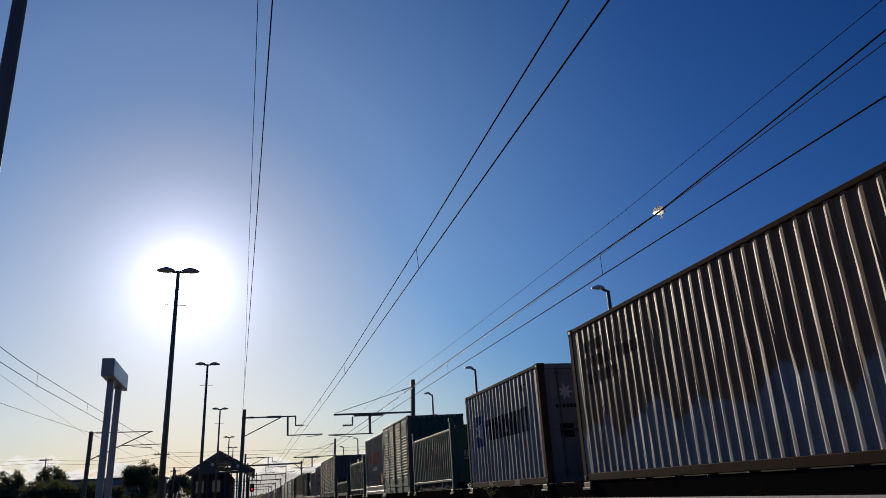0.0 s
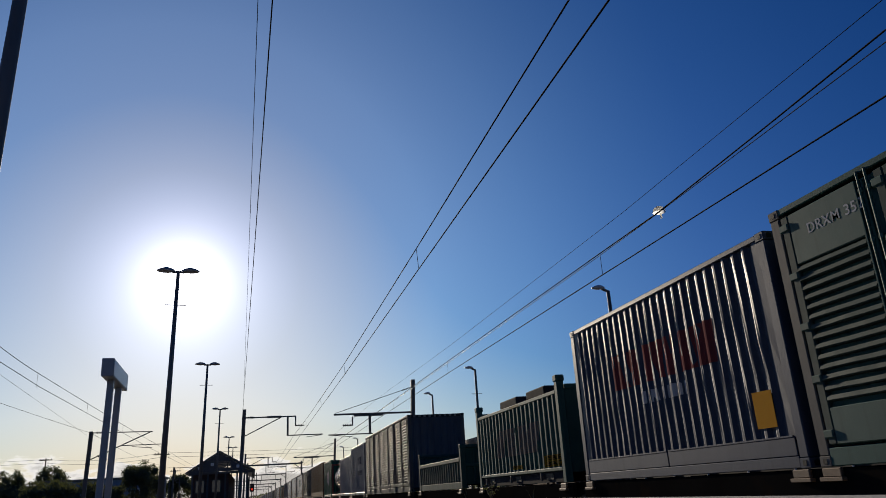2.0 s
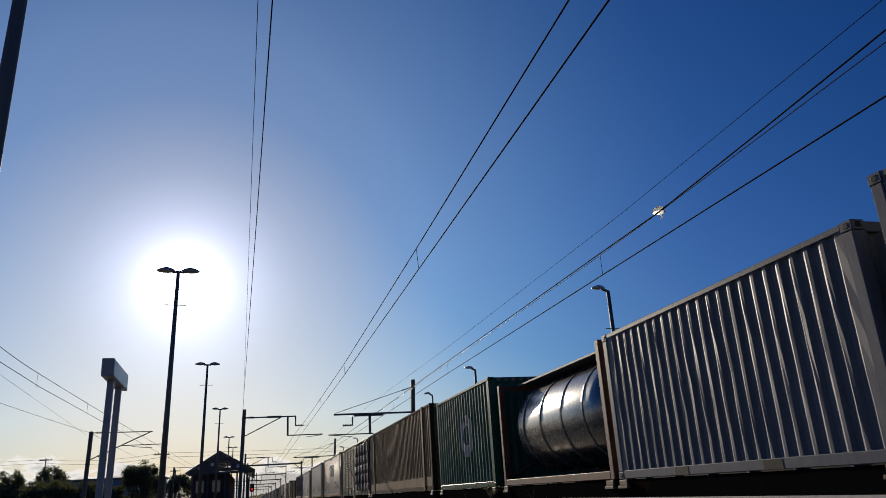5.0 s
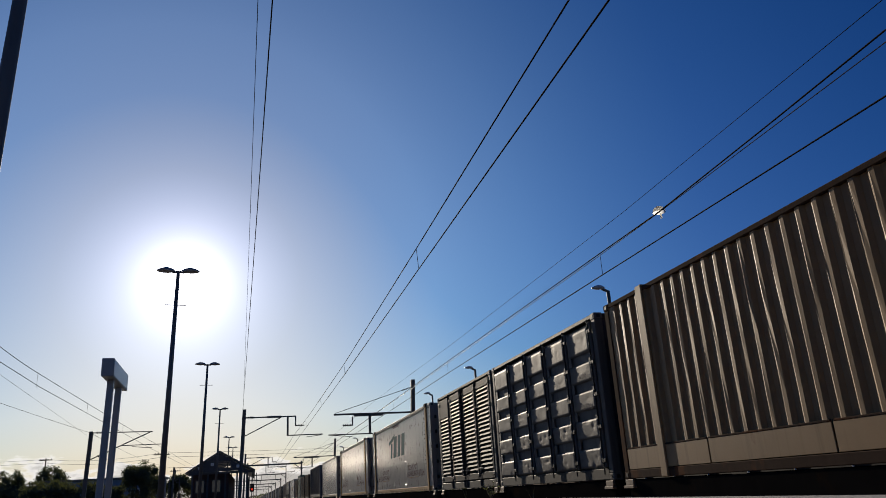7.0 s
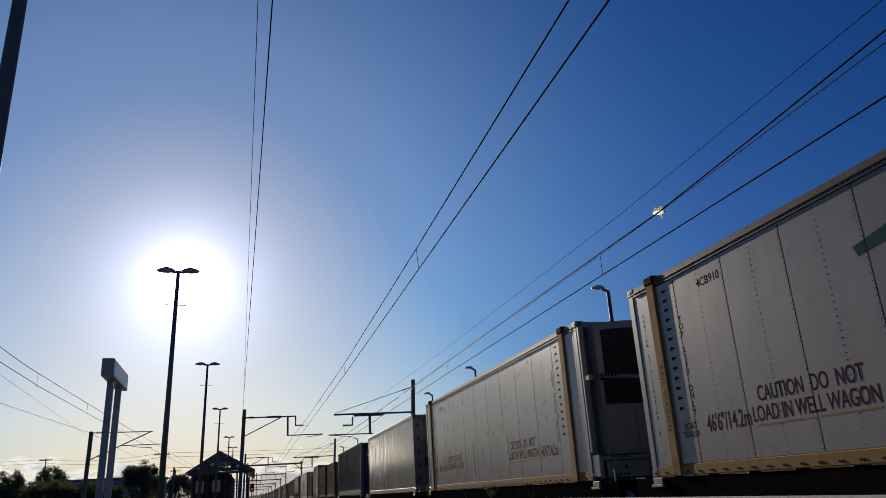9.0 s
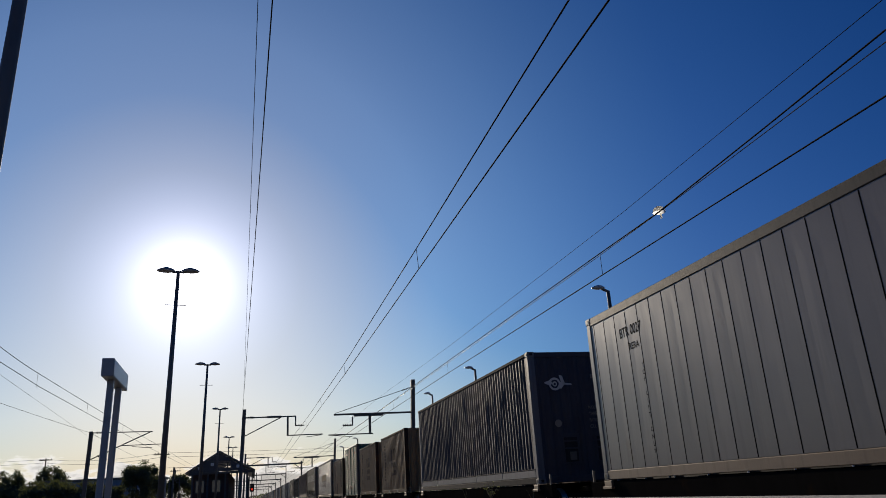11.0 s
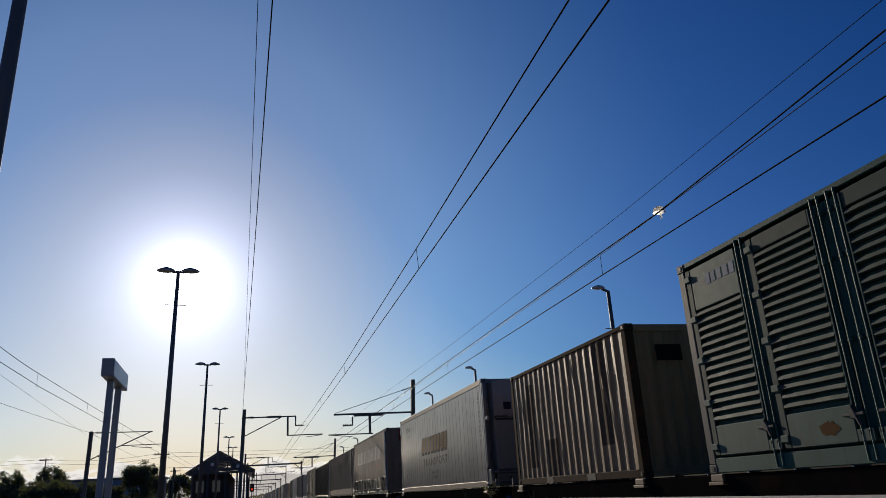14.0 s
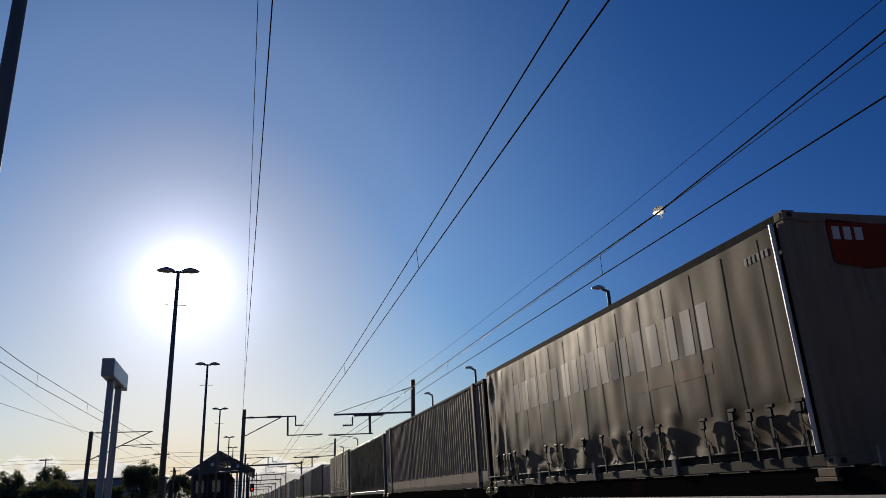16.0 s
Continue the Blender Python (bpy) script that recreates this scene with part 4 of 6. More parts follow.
def reefer(s, L, H, z, material, label, seam, rivets=False, unit=False, door=False, post_at=(), rail=None, groove=False, seed=0):
    """Smooth insulated container: flat panels with seams, rails, and a cooling unit or doors at its near end."""
    ob = rolling(thing("refrigerated_container", 0, 0, 0, label, "container", "containers on the train"), s, SIDE, z)
    rail = rail or M["grey_brown"]
    rnd = random.Random(seed)
    corner_frame(ob, L, H, material, material, top=0.16, bottom=0.16, rail_mat=rail, top_mat=M["soot_light"])
    n = int((L - 0.36) / seam)
    w = (L - 0.36) / n
    edges = [0.18 + i * w for i in range(n + 1)]
    if groove:
        edges = [0.18] + [y - 0.116 for y in edges[1:]] + [L - 0.18]
    for i, (y0, y1) in enumerate(zip(edges, edges[1:])):
        w = y1 - y0
        bm = bmesh.new()
        g = []
        skew = [rnd.uniform(0.0, 0.0018) for _ in range(6)]
        for b in range(7):
            zz = 0.165 + (H - 0.33) * b / 6
            line = []
            edge = -0.02
            for a, dd in ((0, edge + 0.02), (0.008, 0.0), (0.35, 0.0), (0.65, 0.0), (0.992, 0.0), (1, edge + 0.02)):
                k = (skew[1] + (skew[2] - skew[1]) * b / 6 if a > 0.5 else skew[3] + (skew[4] - skew[3]) * b / 6) + rnd.uniform(0.0, 0.0006) if 0.1 < a < 0.9 and 0 < b < 6 else 0
                line.append(bm.verts.new((0.006 + dd + k, y0 + a * w, zz)))
            g.append(line)
        for r0, r1 in zip(g, g[1:]):
            for a in range(5):
                bm.faces.new((r0[a], r0[a + 1], r1[a + 1], r1[a]))
        part("wall_panel", bm, material, ob)
        if groove:
            part("seam", boxed(0.0054, 0.03, y0 - 0.010, y0 + 0.010, 0.17, H - 0.17), M["wagon"], ob)
        elif i:
            part("seam", boxed(0.0050, 0.03, y0 - 0.0045, y0 + 0.0045, 0.17, H - 0.17), M["wagon"], ob)
        if rivets:
            rv = bmesh.new()
            for yy in (y0 + 0.03, y0 + w * 0.5):
                for k in range(34):
                    zz = 0.2 + k * (H - 0.4) / 33
                    box(rv, 0.0045, 0.010, yy - 0.006, yy + 0.006, zz - 0.006, zz + 0.006)
            tagged(part("rivets", rv, M["rail"], ob), kind="stuff")
    part("side_panel", boxed(WIDE - 0.04, WIDE - 0.01, 0.165, L - 0.165, 0.165, H - 0.165), material, ob)
    part("roof_panel", boxed(0.05, WIDE - 0.05, 0.12, L - 0.12, H - 0.05, H - 0.012), material, ob)
    part("end_panel", boxed(0.165, WIDE - 0.165, L - 0.09, L - 0.04, 0.155, H - 0.135), material, ob)
    for y in post_at:
        part("lifting_post", boxed(-0.035, 0.1, y, y + 0.22, 0.0, H + 0.02, b=0.014), M["cream"] if rivets else material, ob)
        part("post_cap", boxed(-0.05, 0.12, y - 0.02, y + 0.24, H - 0.1, H + 0.035, b=0.02), M["rail"], ob)
    if rivets:
        bm = bmesh.new()
        for i in range(int(L / 0.3)):
            box(bm, -0.010, -0.004, 0.3 + i * 0.3, 0.37 + i * 0.3, 0.045, 0.068)
        part("rail_cleats", bm, M["rail"], ob)
        part("rail_lip", boxed(-0.016, -0.0035, 0.17, L - 0.17, H - 0.105, H - 0.088), M["dark"], ob)
        part("rail_lip", boxed(-0.016, -0.0035, 0.17, L - 0.17, H - 0.16, H - 0.145), M["dark"], ob)
        rv = bmesh.new()
        for i in range(int((L - 0.4) / 0.075)):
            box(rv, -0.0075, -0.0032, 0.2 + i * 0.075, 0.215 + i * 0.075, H - 0.132, H - 0.118)
        tagged(part("rail_rivets", rv, material, ob), kind="stuff")
        part("hatch", boxed(0.003, 0.009, 7.75, 8.35, 0.3, 1.22, b=0.006), material, ob)
        part("hatch", boxed(0.003, 0.009, 4.72, 5.32, 0.3, 1.22, b=0.006), material, ob)
    if unit:
        part("end_panel", boxed(0.165, WIDE - 0.165, 0.10, 0.14, 0.155, H - 0.135), material, ob)
        cooling_unit(ob, H, material, dark_top=rivets)
    elif door:
        door_end(ob, H, material)
        for k in range(5):
            part("hinge", boxed(-0.012, 0.24, 0.012, 0.05, 0.4 + k * 0.52, 0.52 + k * 0.52, b=0.01), M["soot"], ob)
    else:
        part("end_panel", boxed(0.165, WIDE - 0.165, 0.04, 0.09, 0.155, H - 0.135), material, ob)
    return ob


def cloth_at(y, z, L, H):
    """How far the curtain bellies out at that place."""
    v = (z - 0.24) / (H - 0.37)
    u = (y - 0.2) / (L - 0.4)
    soft = noise.noise(Vector((y * 0.9, v * 1.6, 3.1))) * 0.022 + noise.noise(Vector((y * 3.2, v * 2.2, 8.0))) * 0.007
    hem = max(0, 0.30 - v) / 0.30
    ruck = hem * (0.030 * math.sin(y * 4.2 + 3 * noise.noise(Vector((y, 0, 0)))) + 0.040 * noise.noise(Vector((y * 2.2, v * 14, 1.0))))
    pull = 0.06 * max(0, (u - 0.84) / 0.16) * noise.noise(Vector((y * 3.0, v * 3, 5.0)))
    return -0.02 - soft - ruck - pull


def cloth_mark(parent, ink, y0, y1, z0, z1, L, H, name, off=0.004):
    """A plain painted block that follows the curtain."""
    bm = bmesh.new()
    n, m = max(2, int((y1 - y0) / 0.08)), max(1, int((z1 - z0) / 0.09))
    g = [[bm.verts.new((cloth_at(y0 + (y1 - y0) * a / n, z0 + (z1 - z0) * b / m, L, H) - off, y0 + (y1 - y0) * a / n, z0 + (z1 - z0) * b / m)) for a in range(n + 1)] for b in range(m + 1)]
    for r0, r1 in zip(g, g[1:]):
        for a in range(n):
            bm.faces.new((r0[a], r0[a + 1], r1[a + 1], r1[a]))
    return part(name, bm, ink, parent, smooth=True)


def curtain_container(s, L, H, z):
    ob = rolling(thing("curtain_side_container", 0, 0, 0, "dusty tan curtain-sided container with strap buckles along its hem", "container", "containers on the train"), s, SIDE, z)
    corner_frame(ob, L, H, M["grey_brown"], M["grey_brown"], top=0.14, rail_mat=M["soot"], top_mat=M["rail_dark"])
    rnd = random.Random(9)
    bm = bmesh.new()
    g = []
    ny, nz = 150, 30
    lo, hi = 0.24, H - 0.13
    for b in range(nz + 1):
        v = b / nz
        line = []
        for a in range(ny + 1):
            u = a / ny
            y = 0.2 + u * (L - 0.4)
            line.append(bm.verts.new((cloth_at(y, lo + (hi - lo) * v, L, H), y, lo + (hi - lo) * v)))
        g.append(line)
    for r0, r1 in zip(g, g[1:]):
        for a in range(ny):
            bm.faces.new((r0[a], r0[a + 1], r1[a + 1], r1[a]))
    cur = part("curtain", bm, M["canvas"], ob, "dusty tan tarpaulin curtain", smooth=True)
    for i in range(15):
        y = 0.55 + i * (L - 1.1) / 14
        cloth_mark(cur, M["canvas"], y - 0.02, y + 0.02, 0.75, H - 0.2, L, H, "curtain_seam", 0.003)
    part("curtain_pole", rodded((-0.04, 0.2, 0.16), (-0.04, 0.2, H - 0.12), 0.028), M["pale_panel"], ob)
    ys = [0.34, 0.86, 1.26, 1.62, 2.30, 3.51, 4.08, 4.45, 5.51, 6.32, 7.34, 7.65, 8.24, 9.47, 10.26, 10.62, 11.03, 11.58]
    for y in ys:
        z0 = 0.62 + rnd.uniform(-0.03, 0.03)
        st = boxed(-0.080, -0.045, y - 0.06, y + 0.06, z0, z0 + 0.14, b=0.012)
        box(st, -0.085, -0.045, y - 0.11, y + 0.05, z0 + 0.11, z0 + 0.16, b=0.012)
        box(st, -0.070, -0.055, y - 0.022, y + 0.022, z0 - 0.24, z0 + 0.01)
        rod(st, (-0.065, y, z0 - 0.1), (-0.070, y - 0.14, z0 - 0.20), 0.010, n=6)
        box(st, -0.04, -0.02, y - 0.02, y + 0.02, 0.12, z0 - 0.2)
        part("strap_buckle", st, M["dark"], ob)
    for i in range(11):
        y = 0.4 + i * (L - 0.9) / 10
        part("tie_rail", rodded((-0.02, y, 0.25), (-0.02, y + 0.95, 0.25), 0.012, n=6), M["galv"], ob)
    for y in (3.2, 6.0, 8.8):
        part("stanchion", boxed(-0.03, 0.05, y, y + 0.12, 0.0, 0.34, b=0.01), M["silver"], ob)
    part("lining", boxed(0.10, 0.12, 0.17, L - 0.17, 0.15, H - 0.15), M["dark"], ob)
    epts = ribs(WIDE - 0.32, 0.4, 0.03, 0.16, 0.04)
    part("end_panel", sheet(epts, 0.15, H - 0.12, lambda a, d, zz: (a, 0.03 + d, zz)), M["grey_brown"], ob)
    part("end_panel", sheet(epts, 0.15, H - 0.12, lambda a, d, zz: (a, L - 0.03 - d, zz), rows=1), M["silver"], ob)
    part("side_panel", boxed(WIDE - 0.05, WIDE - 0.02, 0.16, L - 0.16, 0.15, H - 0.12), M["silver"], ob)
    part("roof_panel", boxed(0.05, WIDE - 0.05, 0.12, L - 0.12, H - 0.05, H - 0.02), M["soot"], ob)
    mark(ob, blocks_mesh([[(-0.62, -0.28), (-0.2, -0.35), (0.6, -0.3), (0.66, 0.2), (-0.62, 0.28)]]), INK["red"], 1.24, H - 0.37, "red_mark", face="end", off=-0.02)
    mark(ob, word_blocks(3, 0.50, 0.17, 0.3, 0.05), INK["white"], 0.92, H - 0.27, "white_mark", face="end", off=-0.017)
    # plain pale bars where the curtain carries its big mark, and a faint stripe
    for y1, y0 in ((10.06, 9.05), (8.93, 7.85), (7.70, 6.65), (6.52, 5.85), (5.76, 4.95), (4.82, 4.20), (3.99, 3.70), (3.51, 2.65), (2.50, 1.77)):
        w = y1 - y0
        for a, b in ((0.0, 0.36), (0.60, 0.96)) if w > 0.4 else ((0.0, 1.0),):
            cloth_mark(ob, M["canvas_pale"], y1 - b * w, y1 - a * w, 1.66, 2.32, L, H, "pale_bar", 0.002)
    cloth_mark(ob, M["canvas_red"], 1.9, 4.1, 1.32, 1.48, L, H, "faint_red_stripe", 0.002)
    for k in range(6):
        cloth_mark(ob, M["canvas_pale"], 0.36 + k * 0.085, 0.41 + k * 0.085, 2.53, 2.63, L, H, "serial_bar")
    return ob


def wagon(s0, s1, locks):
    """Flat wagon: sills, deck, bogies with wheels, twistlock seats under the container corners."""
    ob = rolling(thing("flat_wagon", 0, 0, 0, "dark grimy steel container flat wagon", "wagon", "wagons of the train"), s0, TRAIN_X, 0.2)
    L = s1 - s0
    for x in (-1.2, 1.1):
        part("side_sill", boxed(x, x + 0.1, 0.25, L - 0.25, 0.62, 1.015, b=0.012), M["wagon"], ob)
    part("centre_sill", boxed(-0.25, 0.25, 0.0, L, 0.3, 0.636, b=0.02), M["wagon"], ob)
    part("deck", boxed(-1.1, 1.1, 0.4, L - 0.4, 0.64, 0.69), M["wagon"], ob)
    for i in range(int(L / 1.5)):
        part("cross_member", boxed(-1.098, 1.098, 0.8 + i * 1.5, 0.9 + i * 1.5, 0.694, 0.80), M["wagon"], ob)
    for yb in (1.9, L - 1.9):
        bg = part("bogie", boxed(-0.95, 0.95, yb - 0.2, yb + 0.2, 0.36, 0.62, b=0.03), M["wagon"], ob)
        for x in (-1.02, 0.92):
            part("side_frame", boxed(x, x + 0.1, yb - 1.15, yb + 1.15, 0.34, 0.54, b=0.04), M["wagon"], bg)
        for ya in (yb - 0.88, yb + 0.88):
            for x in (-0.82, 0.69):
                part("wheel", rodded((x, ya, 0.46), (x + 0.13, ya, 0.46), 0.466, n=32), M["steel_rail"], bg)
    for k, y in enumerate(locks):
        bm = boxed(-1.25, -1.202, y - s0 - 0.14, y - s0 + 0.14, 0.93, 1.025, b=0.01)
        box(bm, -1.275, -1.203, y - s0 - 0.17, y - s0 + 0.17, 0.885, 0.93, b=0.006)
        part("twistlock_seat", bm, M["lock"], ob)
    if s0 > 140:
        for y in (0.35, L - 0.35):
            for x in (-1.19, 0.4):
                part("hand_stake", boxed(x, x + 0.04, y - 0.02, y + 0.02, 0.6 if x > 0 else 0.93, 1.22, b=0.006), M["galv"], ob)
    return ob


Z0 = 1.235           # height of the container seats
U20, U40, U48 = 6.058, 12.192, 14.63


def make_train():
    seats = []
    # two-tone box, far end at 13.5
    ob, pts, _ = container(13.5 - U40, U40, 2.93, Z0, M["tan_blue"], "faded tan container with worn pale blue lower side", rails=M["rail"], seed=1, pitch=0.2528, phase=-0.081)
    mark(ob, word_blocks(3, 1.1, 0.2, 0.3, 0, 1), INK["faded"], 11.0, 2.45, "faded_letter_bar", pts)
    mark(ob, word_blocks(7, 2.3, 0.2, 0.3, 0, 2), INK["faded"], 10.6, 2.15, "faded_letter_bar", pts)
    mark(ob, word_blocks(4, 1.4, 0.2, 0.3, 0, 5), INK["faded"], 10.9, 1.85, "faded_letter_bar", pts)
    ob, pts, ep = container(15.33, U20, 2.60, Z0, M["pale_blue"], "pale grey-blue container with dark block mark and double doors", doors=True, rails=M["rail"], seed=2)
    mark(ob, word_blocks(6, 3.35, 0.55, 0.25, 0, 4), INK["navy"], 2.57, 1.47, "dark_mark", pts)
    mark(ob, blocks_mesh([[(-0.42, -0.42), (0.42, -0.42), (0.42, 0.42), (-0.42, 0.42)]]), INK["blue"], 4.9, 1.5, "square_mark", pts)
    mark(ob, blocks_mesh([[(0.34 * (1 if i % 2 == 0 else 0.42) * math.cos(i / 14 * math.tau), 0.34 * (1 if i % 2 == 0 else 0.42) * math.sin(i / 14 * math.tau)) for i in range(14)]]), INK["white"], 4.9, 1.5, "star_mark", pts, off=0.003)
    mark(ob, word_blocks(4, 0.32, 0.16, 0.3, 0, 4), INK["black"], 1.15, 2.2, "serial_bar", pts)
    star = [(0.2 * (1 if i % 2 == 0 else 0.42) * math.cos(i / 14 * math.tau), 0.2 * (1 if i % 2 == 0 else 0.42) * math.sin(i / 14 * math.tau)) for i in range(14)]
    mark(ob, blocks_mesh([star]), INK["white"], 0.62, 1.95, "star_mark", face="end", off=-0.025)
    mark(ob, word_blocks(6, 0.52, 0.08, 0.25, 0, 1), INK["black"], 0.62, 1.64, "name_bar", face="end", off=-0.03)
    # green open box
    ob, pts = open_box(23.33, U20, Z0, 1.87, 2.19, "dark green ribbed open-topped container with tall posts", seed=3)
    mark(ob, word_blocks(4, 3.0, 0.66, 0.2, 0.2, 6), INK["faded_green"], 2.85, 1.02, "faded_mark", pts, off=0.008)
    mark(ob, word_blocks(4, 1.2, 0.28, 0.3, 0.2, 6), INK["grey"], 1.2, 1.6, "pale_mark", face="end", off=-0.044)
    for k in range(4):
        mark(ob, word_blocks(9, 0.86, 0.055, 0.25, 0, k), INK["pale"], 0.85, 1.16 - k * 0.075, "data_bar", face="end", off=-0.044)
    ob, _, ep = louvre_container(30.3, U20, 3.03, Z0, M["green_grey"], M["green"], "green steel container with louvred side doors", 4, (0, 3), seed=11)
    mark(ob, text_mesh("DRXM 352", 0.17, 1.1), INK["white"], 5.05, 2.62, off=0.0165)
    mark(ob, text_mesh("DRXM 352", 0.17, 1.3), INK["grey"], 1.2, 1.9, face="end", off=-0.02, upright=True)
    ob, pts, _ = container(36.52, U20, 2.88, Z0, M["slate_blue"], "slate blue finely ribbed container with faint red mark", pitch=0.2195, depth=0.045, band=0.22, rails=M["slate_blue"], seed=4)
    mark(ob, word_blocks(6, 3.2, 0.6, 0.22, 0.05, 8), INK["dull_red"], 2.9, 1.78, "faint_red_mark", pts)
    mark(ob, word_blocks(9, 1.4, 0.2, 0.3, 0.0, 8), INK["white"], 2.9, 1.25, "small_mark", pts)
    part("notice_board", boxed(0.006, 0.012, 0.44, 0.81, 0.5, 0.95), M["amber"], ob)
    ob, pts = open_box(43.5, U20, Z0, 1.87, 2.17, "dark green ribbed open-topped container with bins inside", lids=((1.3, 2.4), (3.2, 4.4)), seed=5)
    mark(ob, word_blocks(4, 3.0, 0.66, 0.2, 0.2, 6), INK["faded_green"], 2.85, 1.02, "faded_mark", pts, off=0.008)
    mark(ob, blocks_mesh([[(-0.46, -0.12), (0.46, -0.12), (0.46, 0.12), (-0.46, 0.12)]]), INK["yellow"], 0.69, 0.46, "amber_panel", pts, off=0.008)
    mark(ob, text_mesh("NOT SUITABLE FOR\nDOUBLE STACKING", 0.13, 1.0, 0.86), INK["black"], 0.69, 0.46, pts=pts, off=0.010)
    mark(ob, blocks_mesh([[(-0.36, -0.045), (0.36, -0.045), (0.36, 0.045), (-0.36, 0.045)]]), INK["yellow"], 2.92, 0.41, "amber_panel", pts, off=0.008)
    mark(ob, text_mesh("EMPTY LIFT ONLY", 0.09, 1.0, 0.66), INK["black"], 2.92, 0.41, pts=pts, off=0.010)
    mark(ob, text_mesh("TYNE LIFT FOR LID", 0.08), INK["yellow"], 2.8, 1.835, off=0.0075)
    low_rack(51.52, U20, Z0, "dark green low-sided flat rack with solid end bulkheads")
    louvre_container(59.4, U40, 3.05, Z0, M["soot"], M["soot"], "sooty grey long container with louvred side doors", 8, (3,), seed=12, kick=0.36)
    ob, pts, _ = container(72.35, U20, 2.86, Z0, M["grey_blue"], "dusty grey-blue ribbed container with dark lettering", pitch=0.25, rails=M["grey_blue"], seed=6)
    mark(ob, word_blocks(6, 2.0, 0.42, 0.25, 0, 9), INK["navy"], 1.9, 1.95, "dark_mark", pts)
    mark(ob, word_blocks(9, 1.9, 0.26, 0.28, 0, 9), INK["navy"], 1.9, 1.25, "dark_mark", pts)
    mark(ob, blocks_mesh([[(-0.4, y * 0.1), (0.4, y * 0.1), (0.36, y * 0.1 + 0.05), (-0.36, y * 0.1 + 0.05)] for y in range(-7, 7)]), INK["navy"], 4.9, 1.75, "striped_mark", pts)
    container(78.75, U20, 2.52, Z0, M["grey_blue"], "dusty grey ribbed container", pitch=0.24, rails=M["grey_blue"], seed=7)
    tank_container(85.0, U20, 2.5, Z0)
    ob, pts, _ = container(91.75, U20, 2.86, Z0, M["bright_green"], "green container with a white ring mark", rails=M["bright_green"], seed=8)
    mark(ob, disc_mark(0.62, 28, 0.3), INK["white"], 2.6, 1.5, "ring_mark", pts)
    hazard_end(ob, 2.86)
    ob, pts, _ = container(98.9, U48, 3.03, Z0, M["khaki"], "long khaki-brown ribbed container with lifting posts", pitch=0.281, depth=0.05, band=0.34, fold=(0.18, 0.54, 0.72), plate=M["khaki"], inner_posts=(1.22, U48 - 1.42), rails=M["rail"], seed=9)
    mark(ob, word_blocks(3, 0.7, 0.24, 0.25, 0.1, 3), INK["grey"], 0.8, 2.6, "faded_mark", face="end", off=-0.02)
    hazard_end(ob, 3.03)
    pressed_container(113.95, U20 + 0.3, 3.02, Z0, "sooty grey container with dented pressed-steel side doors")
    louvre_container(120.5, U20, 3.02, Z0, M["soot"], M["soot"], "sooty grey container with louvred side doors", 4, (3,), seed=14, kick=0.40)
    # insulated boxes
    for s, o, door, unit in ((127.80, 0.35, True, False), (143.65, 0.30, False, True)):
        ob = reefer(s, 13.65, 3.05, Z0, M["white"], "long dusty white refrigerated container with riveted panels and yellow rail", 1.17, rivets=True, unit=unit, door=door, post_at=(0.95 - o, 13.13 - o), rail=M["cream"], seed=int(s))
        if door:
            k = 1.1
            shapes = [[(-1.95, 0.30), (-0.9, 0.55), (-0.4, 0.62), (-0.9, 0.32), (-1.9, 0.16)], [(-1.6, -0.5), (-1.22, -0.5), (-1.05, 0.22), (-1.43, 0.22)], [(-0.95, -0.5), (-0.25, -0.5), (-0.03, 0.5), (-0.73, 0.5)],
                      [(-0.05, -0.5), (0.55, -0.5), (0.77, 0.5), (0.17, 0.5)], [(0.75, -0.5), (1.4, -0.5), (1.62, 0.5), (0.97, 0.5)]]
            part("caution_strip", boxed(0.005, 0.008, 6.03, 7.75, 2.83 - 0.055, 2.83 + 0.055), INK["maroon"], ob)
            mark(ob, text_mesh("CAUTION-NO FORKLIFT. IMPACT IN THIS AREA", 0.085, 1.0, 7.75 - 6.03 - 0.1), INK["white"], (6.03 + 7.75) / 2, 2.83, off=-0.0042)
            for q in shapes:
                mark(ob, blocks_mesh([[(u * k, v * 0.9) for u, v in q]]), INK["teal"], 7.02 - o, 1.95, "teal_shape", off=-0.0051)
        for y in (4.0, 10.28):
            mark(ob, text_mesh("CAUTION  DO  NOT\nLOAD IN WELL WAGON", 0.27, 1.0, 2.05), INK["maroon"], y - o, 0.80, off=-0.0051)
            part("painted_line", boxed(0.0045, 0.008, y - o - 1.0, y - o + 1.0, 0.535, 0.555), M["cream"], ob)
        for y in (2.33, 11.84):
            mark(ob, text_mesh("46'6\"/14.2m", 0.32, 1.0, 0.98), INK["maroon"], y - o, 0.66, off=-0.0051)
        for y in (1.78, 12.58):
            mark(ob, stacked_mesh("TOP LIFT ONLY", 0.13, 1.45), INK["black"], y - o, 1.55, off=-0.0051)
            far_end = y > 5
            yy = y - o + (0.33 if far_end else -0.33)
            for k in range(13):
                zz = 0.95 + k * 0.15
                mark(ob, blocks_mesh([[(-0.07, 0.0), (0.0, -0.04), (0.0, -0.015), (0.07, -0.015), (0.07, 0.015), (0.0, 0.015), (0.0, 0.04)]] if far_end else [[(0.07, 0.0), (0.0, 0.04), (0.0, 0.015), (-0.07, 0.015), (-0.07, -0.015), (0.0, -0.015), (0.0, -0.04)]]), INK["black"], yy, zz, "arrow", off=-0.0051)
        mark(ob, text_mesh("ROAD\nTRAILER", 0.13, 1.0, 0.42), INK["black"], 12.75 - o, 0.62, off=-0.0051)
